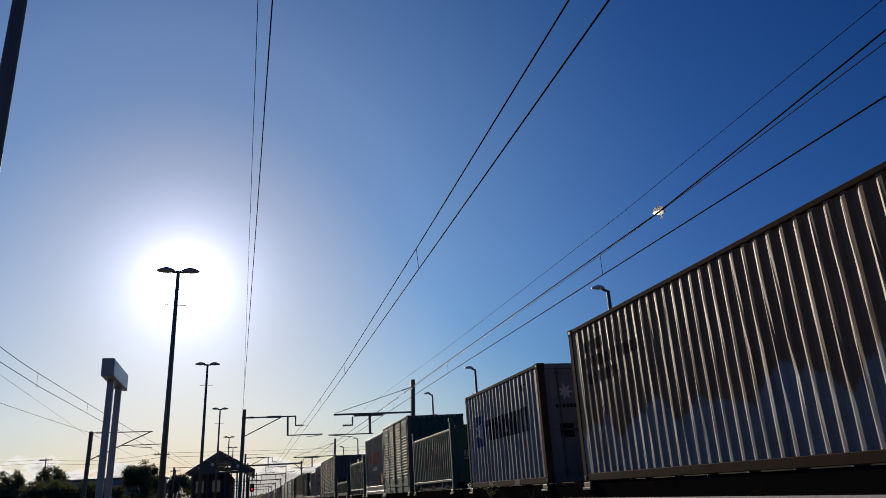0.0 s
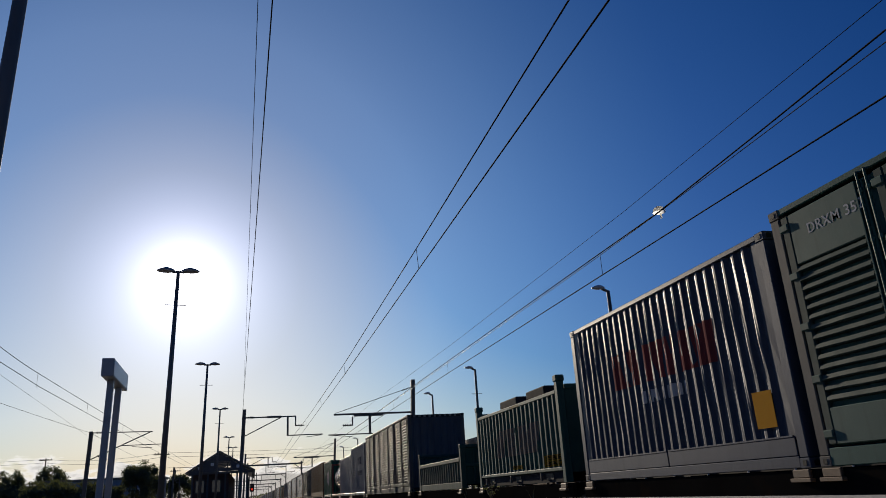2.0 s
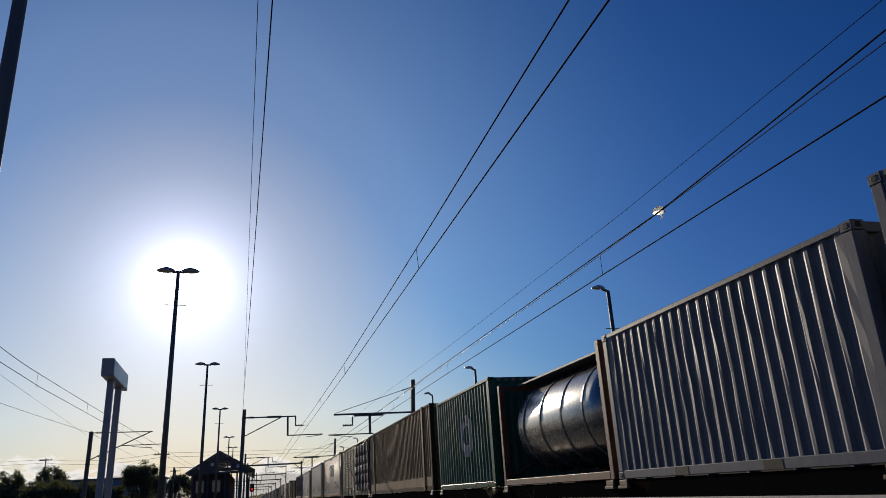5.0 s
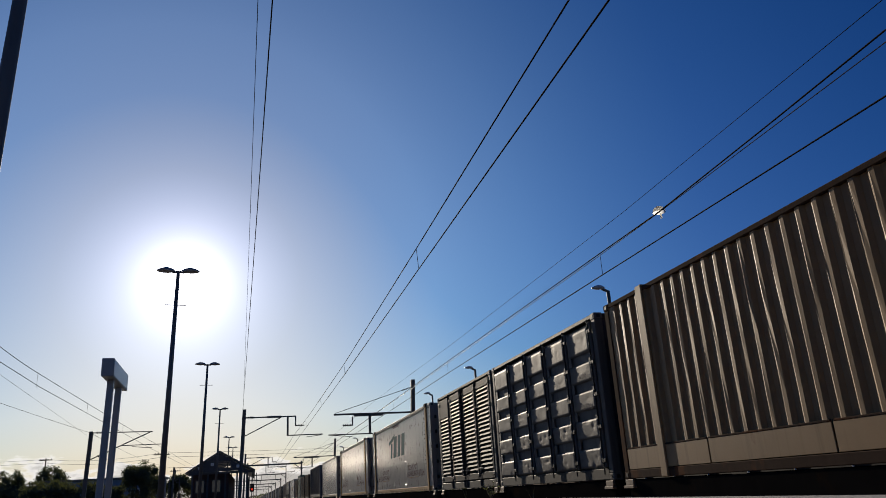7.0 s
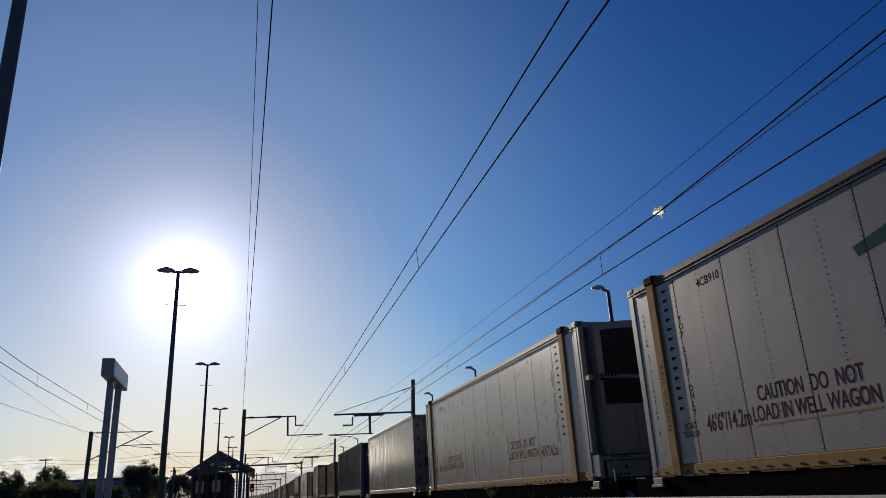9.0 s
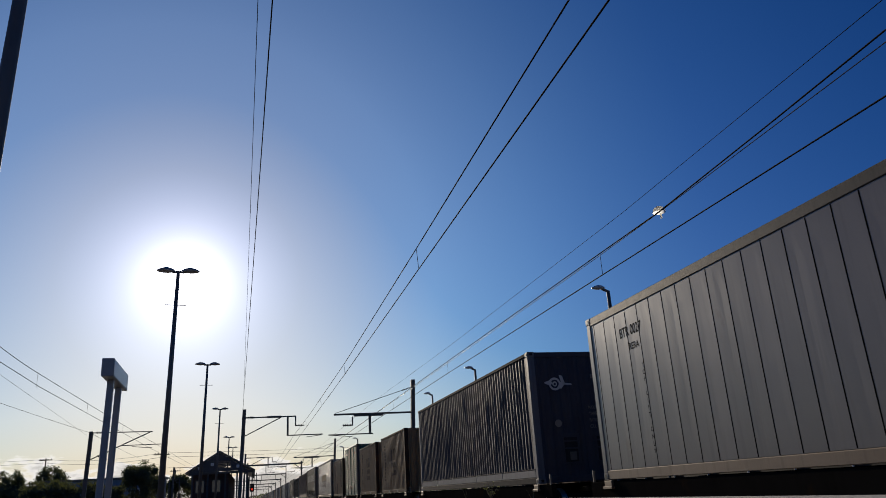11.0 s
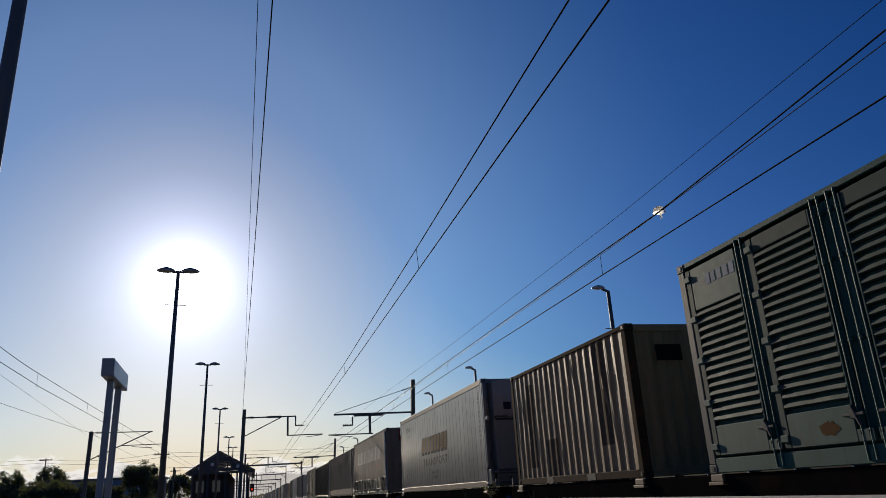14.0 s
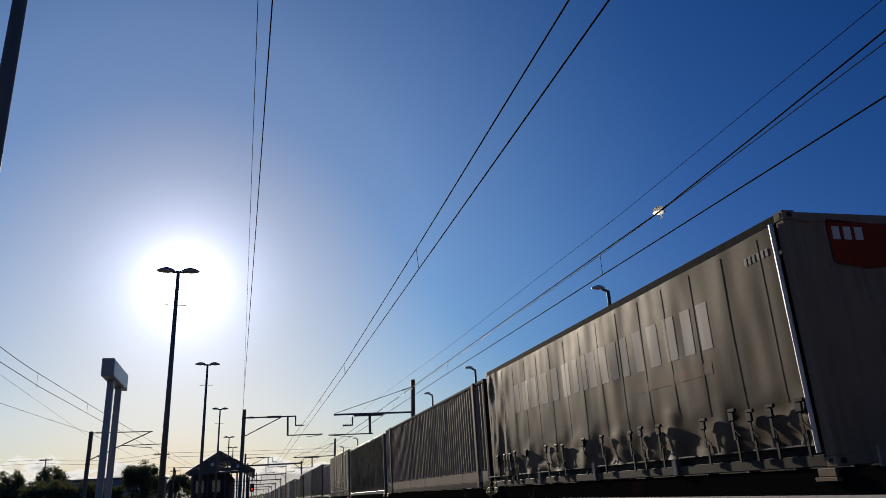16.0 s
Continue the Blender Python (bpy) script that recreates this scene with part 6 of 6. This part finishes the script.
def make_wires():
    E_ = EYE[2]

    def line(label, conductors, droppers=()):
        ob = thing("overhead_wire", 0, 0, 0, label, "wire", "overhead wires")
        for nm, pts, r, sag in conductors:
            metal = M["bare_wire"] if nm == "messenger_wire" else M["wire"]
            mesh_part(nm, wire(nm, pts, r, label, sag, metal), metal, ob)
        for a, b in droppers:
            part("dropper", rodded(a, b, 0.006, n=5), M["wire"], ob)

    # near track: contact and catenary
    xs = NEAR_X
    con = [(xs, -40, E_ + 4.55), (xs, 5, E_ + 4.35), (xs, 14, E_ + 4.32), (xs, 27, E_ + 4.255), (xs, 61, E_ + 4.27), (xs, 120, E_ + 4.28), (xs, 165, E_ + 4.4), (xs, 430, E_ + 4.4)]
    cat = [(xs - 0.03, -40, E_ + 5.75), (xs - 0.03, 6, E_ + 4.90), (xs - 0.03, 13.7, E_ + 4.766), (xs - 0.03, 26.5, E_ + 4.62), (xs - 0.03, 44, E_ + 4.68), (xs - 0.05, 61, E_ + 4.90), (xs, 120, E_ + 5.1), (xs, 165, E_ + 5.3), (xs, 430, E_ + 5.3)]
    line("pair of dark overhead contact wires above the near track", [("contact_wire", con, 0.0105, 0.0), ("catenary_wire", cat, 0.0105, 0.0)],
         [((xs, y, E_ + za), (xs - 0.03, y, E_ + zb)) for y, za, zb in ((13.9, 4.32, 4.763), (26.9, 4.255, 4.62), (37, 4.26, 4.655), (48, 4.265, 4.73))])
    xs = TRAIN_X
    con = [(xs, -40, E_ + 4.0), (xs, 6.2, E_ + 4.236), (xs, 14, E_ + 4.287), (xs, 27.7, E_ + 4.35), (xs, 47, E_ + 4.37), (xs, 96, E_ + 4.36), (xs, 165, E_ + 4.4), (xs, 430, E_ + 4.4)]
    cat = [(xs, -40, E_ + 6.4), (xs, 6, E_ + 5.013), (xs, 8.2, E_ + 4.905), (xs, 11.47, E_ + 4.772), (xs, 14, E_ + 4.783), (xs, 27.8, E_ + 4.81), (xs, 47, E_ + 4.79), (xs, 96, E_ + 4.82), (xs, 165, E_ + 5.0), (xs, 430, E_ + 5.2)]
    cat2 = [(xs, -40, E_ + 5.3), (xs, 6, E_ + 4.87), (xs, 11.47, E_ + 4.762), (xs, 14, E_ + 4.74), (xs, 27, E_ + 4.74), (xs, 47, E_ + 4.76), (xs, 96, E_ + 4.78)]
    fee = [(xs + 0.3, -40, E_ + 6.3), (xs + 0.3, 6.2, E_ + 5.617), (xs + 0.3, 13.3, E_ + 5.494), (xs + 0.3, 28, E_ + 5.56), (xs + 0.3, 47, E_ + 5.82), (xs + 0.3, 96, E_ + 5.75)]
    line("dark overhead contact and feeder wires above the train", [("contact_wire", con, 0.0125, 0.0), ("catenary_wire", cat, 0.0125, 0.0), ("messenger_wire", cat2, 0.0075, 0.0), ("feeder_wire", fee, 0.0055, 0.0)],
         [((xs, y, E_ + za), (xs, y, E_ + 4.79)) for y, za in ((14.0, 4.287), (27.8, 4.35), (40, 4.36))])
    line("two dark feeder wires from mast to mast", [("feeder_wire", [(0.71, -20, E_ + 7.0), (-0.93, 60.9, E_ + 6.9)], 0.0105, 0.0), ("feeder_wire", [(0.37, -20, E_ + 7.0), (-0.90, 60.9, E_ + 6.75)], 0.0055, 0.0),
                                                     ("feeder_wire", [(-0.9, 61.1, E_ + 6.85), (-1.25, 120, E_ + 6.85)], 0.0055, 0.3)])
    xs = LEFT_X
    line("dark overhead wires above the far track", [("contact_wire", [(xs, -40, E_ + 4.55), (xs, 24, E_ + 4.45), (xs, 29, E_ + 4.33), (xs, 60, E_ + 4.2), (xs, 122, E_ + 4.25), (xs, 430, E_ + 4.3)], 0.0105, 0.0),
                                                    ("catenary_wire", [(xs, -40, E_ + 5.3), (xs, 24, E_ + 4.88), (xs, 29, E_ + 4.76), (xs, 60, E_ + 4.72), (xs, 122, E_ + 4.8), (xs, 430, E_ + 4.9)], 0.0105, 0.03),
                                                    ("feeder_wire", [(-11.75, -40, E_ + 5.3), (-11.75, 60, E_ + 5.5), (-11.75, 122, E_ + 5.5)], 0.0105, 0.5),
                                                    ("feeder_wire", [(-6.3, -10, E_ + 4.35), (-8.5, 27.9, E_ + 4.62), (-11.7, 60, E_ + 5.1)], 0.0055, 0.0)],
         [((xs, y, E_ + 4.25), (xs, y, E_ + 4.8)) for y in (20, 28.5, 37, 47)])
    ob = thing("wire_insulator", TRAIN_X + 0.01, 11.45, E_ + 4.765, "small backlit cream insulator hanging on the wire", "insulator")
    bm = bmesh.new()
    bmesh.ops.create_uvsphere(bm, u_segments=14, v_segments=8, radius=0.125)
    bmesh.ops.delete(bm, geom=[v for v in bm.verts if v.co.z < -0.01], context="VERTS")
    part("dome", bm, M["insulator"], ob, smooth=True)
    part("hanger", rodded((0.03, 0, -0.12), (0.03, 0, -0.02), 0.018, n=8), M["insulator"], ob)


make_wires()


# ---------------------------------------------------------------- island platform: sign, station building, signal, weed
def make_sign():
    ob = thing("platform_sign", -4.55, 25.0, TOP, "blank pale box sign on two grey posts", "sign", rz=1.5)
    z0, z1 = 4.12, 4.70
    part("box", boxed(-0.22, 0.15, 0.0, 3.4, z0, z1, b=0.02), M["grey_panel"], ob)
    for x in (-0.226, 0.152):
        part("face", boxed(x, x + 0.006, 0.06, 3.34, z0 + 0.05, z1 - 0.05), M["pale_panel"], ob)
    for y in (0.75, 2.5):
        part("post", leaning(boxed(-0.13, 0.07, y, y + 0.19, 0, z0 - 0.002, b=0.02), 0.018, z0), M["grey_panel"], ob)


make_sign()


def make_station():
    """Gabled station building with its verandah, on the island platform."""
    X0, X1, Y0, Y1 = -5.6, -0.2, 70.0, 96.0
    ob = thing("station_building", 0, 0, TOP, "dark gabled station building with a verandah", "building")
    eave, ridge, xm = 2.75, 4.42, -2.95
    part("wall", boxed(X0 + 0.3, X0 + 0.55, Y0 + 1.2, Y1, 0, 2.7), M["brick"], ob)
    part("wall", boxed(X1 - 2.2, X1 - 1.95, Y0 + 1.2, Y1, 0, 2.7), M["brick"], ob)
    part("wall", boxed(X0 + 0.55, X1 - 2.2, Y0 + 1.2, Y0 + 1.45, 0, 2.7), M["brick"], ob)
    bm = bmesh.new()
    for (xa, za), (xb, zb) in (((X0 - 0.2, eave - 0.1), (xm, ridge)), ((xm, ridge), (X1 + 0.35, eave - 0.1))):
        n = 10
        for i in range(n):
            a, b = Vector((xa, 0, za)).lerp(Vector((xb, 0, zb)), i / n), Vector((xa, 0, za)).lerp(Vector((xb, 0, zb)), (i + 1) / n)
            vs = [bm.verts.new(p) for p in ((a.x, Y0, a.z), (b.x, Y0, b.z), (b.x, Y1, b.z), (a.x, Y1, a.z), (a.x, Y0, a.z + 0.12), (b.x, Y0, b.z + 0.12), (b.x, Y1, b.z + 0.12), (a.x, Y1, a.z + 0.12))]
            for f in ((0, 1, 2, 3), (4, 5, 6, 7), (0, 1, 5, 4), (3, 2, 6, 7)):
                bm.faces.new([vs[k] for k in f])
    part("roof", bm, M["tin"], ob)
    # boarded gable with gaps that let the light through
    rows = 12
    for i in range(rows):
        z0 = eave + i * (ridge - eave) / rows
        half = (ridge - z0) / (ridge - eave) * 2.6 - 0.15
        if half < 0.2:
            continue
        if 2 <= i <= 5:
            for xa, xb in ((xm - half, xm - 0.2), (xm + 0.95, xm + half)):
                if xb - xa > 0.1:
                    part("gable_board", boxed(xa, xb, Y0 + 0.1, Y0 + 0.14, z0, z0 + 0.137), M["weatherboard"], ob)
            part("gable_louvre", boxed(xm - 0.2, xm + 0.95, Y0 + 0.1, Y0 + 0.13, z0 + 0.02, z0 + 0.085), M["weatherboard"], ob)
        else:
            part("gable_board", boxed(xm - half, xm + half, Y0 + 0.1, Y0 + 0.14, z0, z0 + 0.137), M["weatherboard"], ob)
    part("verandah_beam", boxed(X0 + 0.1, X1 + 0.2, Y0 + 0.15, Y0 + 0.3, eave - 0.2, eave - 0.01), M["weatherboard"], ob)
    for x in (X0 + 0.4, -3.9, -2.4, X1 - 1.2, X1 - 0.35):
        part("verandah_post", boxed(x - 0.07, x + 0.07, Y0 + 0.16, Y0 + 0.29, 0, eave - 0.204, b=0.012), M["weatherboard"], ob)
    for y in range(5):
        part("verandah_post", boxed(X1 - 0.42, X1 - 0.28, Y0 + 5 + y * 5, Y0 + 5.14 + y * 5, 0, eave - 0.2, b=0.012), M["weatherboard"], ob)
    part("valance", boxed(X1 + 0.1, X1 + 0.15, Y0, Y1, eave - 0.45, eave - 0.12), M["weatherboard"], ob)
    for x, z in ((-4.6, 2.95), (-3.55, 3.25), (-1.35, 3.0)):
        part("speaker_box", boxed(x - 0.14, x + 0.14, Y0 - 0.06, Y0 + 0.098, z, z + 0.26, b=0.02), M["pale_panel"], ob)
    for x in (-4.6, -3.2):
        w = part("window", boxed(x - 0.4, x + 0.4, Y0 + 1.15, Y0 + 1.198, 1.0, 2.1, b=0.006), M["weatherboard"], ob)
        part("pane", boxed(x - 0.34, x + 0.34, Y0 + 1.14, Y0 + 1.149, 1.06, 2.04), M["glass"], w)


make_station()


def make_signal():
    ob = thing("railway_signal", -0.15, 118.0, 0, "black railway signal showing red", "signal")
    part("post", rodded((0, 0, 0), (0, 0, 3.0), 0.07), M["mast"], ob)
    part("backboard", boxed(-0.30, 0.30, -0.05, 0.05, 2.6, 3.75, b=0.1), M["dark"], ob)
    part("hood", rodded((0, -0.3, 2.95), (0, -0.05, 2.95), 0.17, n=16), M["dark"], ob)
    part("red_lens", rodded((0, -0.315, 2.95), (0, -0.302, 2.95), 0.14, n=16), red_light, ob)
    part("lens", rodded((0, -0.07, 3.45), (0, -0.052, 3.45), 0.12, n=16), M["glass"], ob)


make_signal()


def make_weed():
    ob = thing("weed", 1.49, 4.72, TOP, "small leafy weed at the platform edge", "plant")
    rnd = random.Random(3)
    bm = bmesh.new()
    leaves = bmesh.new()
    for i in range(9):
        d = Vector((rnd.uniform(-0.05, 0.05), rnd.uniform(-0.05, 0.05), rnd.uniform(0.05, 0.115)))
        rod(bm, (0, 0, 0), d, 0.0018, 0.001, n=4)
        for k in range(6):
            p = d * rnd.uniform(0.35, 1.0)
            q = Vector((rnd.uniform(-1, 1), rnd.uniform(-1, 1), rnd.uniform(-0.2, 0.8))).normalized()
            sd = q.cross(Vector((rnd.uniform(-1, 1), rnd.uniform(-1, 1), 1))).normalized() * 0.005
            a = [p, p + q * 0.011 + sd, p + q * 0.024, p + q * 0.011 - sd]
            leaves.faces.new([leaves.verts.new(v) for v in a])
    part("stems", bm, M["bark"], ob)
    tagged(part("leaves", leaves, M["leaf"], ob), kind="stuff")
    for dx, dy, h in ((0.01, 0.28, 0.07), (0.0, -0.35, 0.06)):
        g = thing("grass_tuft", 1.49 + dx, 4.72 + dy * 2.2, TOP, "thin dry grass blades at the platform edge", "grass", "grass tufts at the platform edge")
        bm = bmesh.new()
        for i in range(5):
            rod(bm, (0, 0.01 * i, 0), (rnd.uniform(-0.03, 0.03), 0.01 * i + rnd.uniform(-0.03, 0.03), h * rnd.uniform(0.6, 1.2)), 0.0014, 0.0006, n=4)
        part("blades", bm, M["leaf_warm"], g)


make_weed()


# ---------------------------------------------------------------- behind the train: shelter, trees; beyond the far track: buildings, trees
def make_shelter():
    ob = thing("platform_shelter", 12.2, 34.0, FAR_TOP, "brown-roofed open platform shelter behind the train", "shelter")
    part("roof", boxed(-1.2, 2.6, -7.0, 7.0, 2.75, 2.92, b=0.03), M["tin"], ob)
    part("fascia", boxed(-1.26, -1.204, -7.0, 7.0, 2.62, 2.93, b=0.01), M["orange_steel"], ob)
    for y in (-6, -2, 2, 6):
        for x in (-0.6, 2.2):
            part("post", boxed(x - 0.06, x + 0.06, y - 0.06, y + 0.06, 0, 2.748, b=0.01), M["mast"], ob)
    part("back_wall", boxed(2.3, 2.4, -6.8, 6.8, 0.0, 2.3), M["brick"], ob)


make_shelter()


def tree(x, y, z, h, r, seed, label, leaf="leaf", size=0.2, count=3200, squash=0.75):
    """Forking trunk and limbs under a ragged crown of clumped leaves."""
    rnd = random.Random(seed)
    ob = thing("tree", x, y, z, label, "tree", "trees")
    bm = bmesh.new()
    fork = Vector((rnd.uniform(-0.2, 0.2), rnd.uniform(-0.2, 0.2), h * 0.32))
    rod(bm, (0, 0, 0), fork, 0.03 * h, 0.02 * h, n=8)
    tips = []
    for i in range(9):
        a = i / 9 * math.tau + rnd.uniform(-0.3, 0.3)
        d = Vector((math.cos(a) * r * rnd.uniform(0.35, 0.8), math.sin(a) * r * rnd.uniform(0.35, 0.8), h * rnd.uniform(0.25, 0.6)))
        rod(bm, fork, fork + d, 0.011 * h, 0.004 * h, n=6)
        for k in range(3):
            e = Vector((rnd.uniform(-1, 1), rnd.uniform(-1, 1), rnd.uniform(-0.2, 1))) * r * 0.35
            rod(bm, fork + d * 0.8, fork + d * 0.8 + e, 0.005 * h, 0.0015 * h, n=5)
            tips.append(fork + d * 0.8 + e)
    part("trunk", bm, M["bark"], ob)
    clumps = [(t, r * rnd.uniform(0.16, 0.34)) for t in tips]
    for i in range(26):
        a, u = rnd.uniform(0, math.tau), rnd.uniform(-0.55, 1)
        k = math.sqrt(max(0, 1 - u * u)) * r * rnd.uniform(0.55, 0.98)
        clumps.append((Vector((math.cos(a) * k, math.sin(a) * k, h * 0.62 + u * h * 0.36 * squash / 0.75)), r * rnd.uniform(0.14, 0.3)))
    verts, faces = [], []
    for i in range(count):
        c, cr = clumps[rnd.randrange(len(clumps))]
        d = Vector((rnd.gauss(0, 1), rnd.gauss(0, 1), rnd.gauss(0, 1))).normalized() * cr * rnd.random() ** 0.4
        p = c + d
        q = Vector((rnd.gauss(0, 1), rnd.gauss(0, 1), rnd.gauss(0, 0.7) - 0.3)).normalized()
        s = q.orthogonal().normalized() * size * 0.28
        L = size * rnd.uniform(0.6, 1.2)
        n = len(verts)
        verts += [p, p + q * L * 0.5 + s, p + q * L, p + q * L * 0.5 - s]
        faces.append((n, n + 1, n + 2, n + 3))
    me = bpy.data.meshes.new("crown")
    me.from_pydata(verts, [], faces)
    me.materials.append(M[leaf])
    tagged(mesh_part("crown", me, M[leaf], ob), kind="stuff")
    return ob


def make_trees():
    tree(22.9, 22.0, 0, 6.2, 2.7, 1, "leafy olive-green gum tree behind the far platform", "leaf_warm", 0.20, 13000)
    tree(27.5, 19.0, 0, 6.0, 3.0, 2, "leafy olive-green gum tree behind the far platform", "leaf_warm", 0.20, 10000)
    for k, (x, y, h, r) in enumerate(((20.5, 15.0, 3.5, 2.0), (20.0, 18.5, 3.3, 2.0), (21.0, 26.5, 3.4, 2.2), (22.0, 31.5, 3.5, 2.2), (23.0, 12.5, 3.6, 2.2), (24.5, 37.0, 3.6, 2.4))):
        tree(x, y, 0, h, r, 30 + k, "low dark bush behind the far platform", "leaf", 0.16, 4200)
    tree(-13.9, 104, 0, 6.5, 2.9, 3, "dense dark round tree beyond the far track", "leaf", 0.3, 8000)
    for x, y, h, r, sd in ((-12.6, 140, 6.3, 2.8, 5), (-10.6, 152, 5.8, 2.6, 8), (-36.5, 130, 8.1, 2.7, 6), (-31.0, 132, 8.0, 3.2, 7), (-27.5, 116, 5.2, 3.4, 9), (-23.2, 114, 4.8, 3.6, 10),
                           (-41.5, 132, 6.0, 3.0, 11), (-34.0, 126, 5.2, 3.2, 12), (-19.0, 112, 4.3, 2.6, 13)):
        tree(x, y, 0, h, r, sd, "dark scrubby tree beyond the far track", "leaf", 0.34, 4600)


make_trees()


def low_building(name, x0, x1, y, h, wall, label, windows):
    ob = thing(name, 0, y, 0, label, "building")
    part("wall", boxed(x0, x1, 0, 10, 0, h), wall, ob)
    part("roof", boxed(x0 - 0.3, x1 + 0.3, -0.4, 10.4, h + 0.002, h + 0.3, b=0.03), M["tin"], ob)
    for i in range(windows):
        x = x0 + (i + 0.5) * (x1 - x0) / windows
        w = part("window", boxed(x - 0.7, x + 0.7, -0.06, -0.002, h * 0.35, h * 0.75, b=0.01), M["pale_panel"], ob)
        for k in (-0.32, 0.32):
            part("pane", boxed(x + k - 0.27, x + k + 0.27, -0.075, -0.062, h * 0.39, h * 0.71), M["glass"], w)
    return ob


def make_far():
    low_building("warehouse", -31.0, -14.4, 128, 5.7, M["blue_wall"], "long low blue-grey warehouse with a flat roof", 7)
    low_building("brick_house", -45.0, -32.5, 142, 5.6, M["brick"], "low dark brick building among trees", 3)
    for i, (x, y, h) in enumerate(((-36.5, 150, 10.8), (-13.2, 118, 8.9), (-17.0, 180, 9.0))):
        ob = thing("power_pole", x, y, 0, "dark timber power pole with a cross-arm", "pole", "power poles")
        part("pole", rodded((0, 0, 0), (0, 0, h), 0.16, 0.11), M["bark"], ob)
        part("cross_arm", boxed(-1.1, 1.1, -0.06, 0.06, h - 0.4, h - 0.25, b=0.01), M["bark"], ob)
        for x2 in (-0.9, -0.4, 0.4, 0.9):
            part("insulator", rodded((x2, 0, h - 0.25), (x2, 0, h - 0.08), 0.05), M["dark"], ob)
    ob = thing("power_line", 0, 0, 0, "thin power lines strung across the town", "wire")
    for z in (10.6, 10.0):
        mesh_part("cable", wire("cable", [(-120, 150, z + 1), (-36.5, 150, z), (-13.2, 118, z - 1.8), (60, 190, z + 3)], 0.02, "", 0.6), M["wire"], ob)
    # thin posts down the line
    rnd = random.Random(8)
    for i, (x, y, h) in enumerate(((-0.2, 135, 5.2), (0.6, 150, 6.4), (0.2, 190, 7.5), (-10.2, 150, 6.0), (-10.5, 118, 5.0), (-10.9, 108, 4.6))):
        ob = thing("line_post", x, y, 0, "slim dark post beside the track", "post", "posts beside the track")
        part("post", rodded((0, 0, 0), (0, 0, h), 0.07), M["mast"], ob)
        part("bracket", boxed(-0.5, 0.5, -0.03, 0.03, h - 0.5, h - 0.43), M["mast"], ob)
    # low dark row of trees closing the end of the line
    verts, faces = [], []
    for i in range(9000):
        x = rnd.uniform(-260, 330)
        top = 5.0 + 2.6 * noise.noise(Vector((x * 0.05, 0, 0))) + 1.6 * noise.noise(Vector((x * 0.25, 4, 0)))
        p = Vector((x, rnd.uniform(640, 670), rnd.random() ** 0.7 * top))
        q = Vector((rnd.gauss(0, 1), rnd.gauss(0, 1), rnd.gauss(0, 1))).normalized() * 1.5
        s = q.orthogonal().normalized() * 0.9
        n = len(verts)
        verts += [p, p + q * 0.5 + s, p + q, p + q * 0.5 - s]
        faces.append((n, n + 1, n + 2, n + 3))
    me = bpy.data.meshes.new("distant_woods")
    me.from_pydata(verts, [], faces)
    me.materials.append(M["leaf"])
    tagged(new("distant_woods", me), "low dark woods on the horizon", "woods", "", "stuff")


make_far()


def make_right_side():
    """Low grey building and a pale fence behind the far platform."""
    ob = thing("low_building", 27.0, 24.0, 0, "low grey-blue building behind bushes", "building")
    part("wall", boxed(0, 8, -18, 30, 0, 3.6), M["blue_wall"], ob)
    part("roof", boxed(-0.4, 8.4, -18.4, 30.4, 3.604, 3.85, b=0.03), M["tin"], ob)
    for i in range(8):
        w = part("window", boxed(-0.05, -0.002, -16 + i * 5.5, -14.4 + i * 5.5, 1.2, 2.5, b=0.01), M["pale_panel"], ob)
        part("pane", boxed(-0.065, -0.052, -15.9 + i * 5.5, -14.5 + i * 5.5, 1.28, 2.42), M["glass"], w)
    f = thing("fence", 17.4, 0, FAR_TOP - 0.75, "dark mesh fence with pale posts behind the far platform", "fence")
    for i in range(24):
        part("post", rodded((0, -6 + i * 2.5, 0), (0, -6 + i * 2.5, 2.3), 0.035), M["pale_panel"], f)
    for z in (0.9, 1.5, 2.2):
        part("rail", rodded((0, -6, z), (0, 51.5, z), 0.02, n=6), M["galv"], f)
    part("mesh_panel", boxed(0.03, 0.04, -6, 51.5, 0.05, 2.15), M["dark"], f)


make_right_side()


# ---------------------------------------------------------------- movement
def travelled(t):
    return 14.61 * t - 0.023 * t * t / 2


def motions():
    for ob, s, x, z in TRAIN:
        walk(ob, [(t, pose(x, s - travelled(t), z)) for t in (0.0, 2.0, 4.0, 6.0, 8.0, 10.0, 12.0, 14.0, 16.0)])


motions()
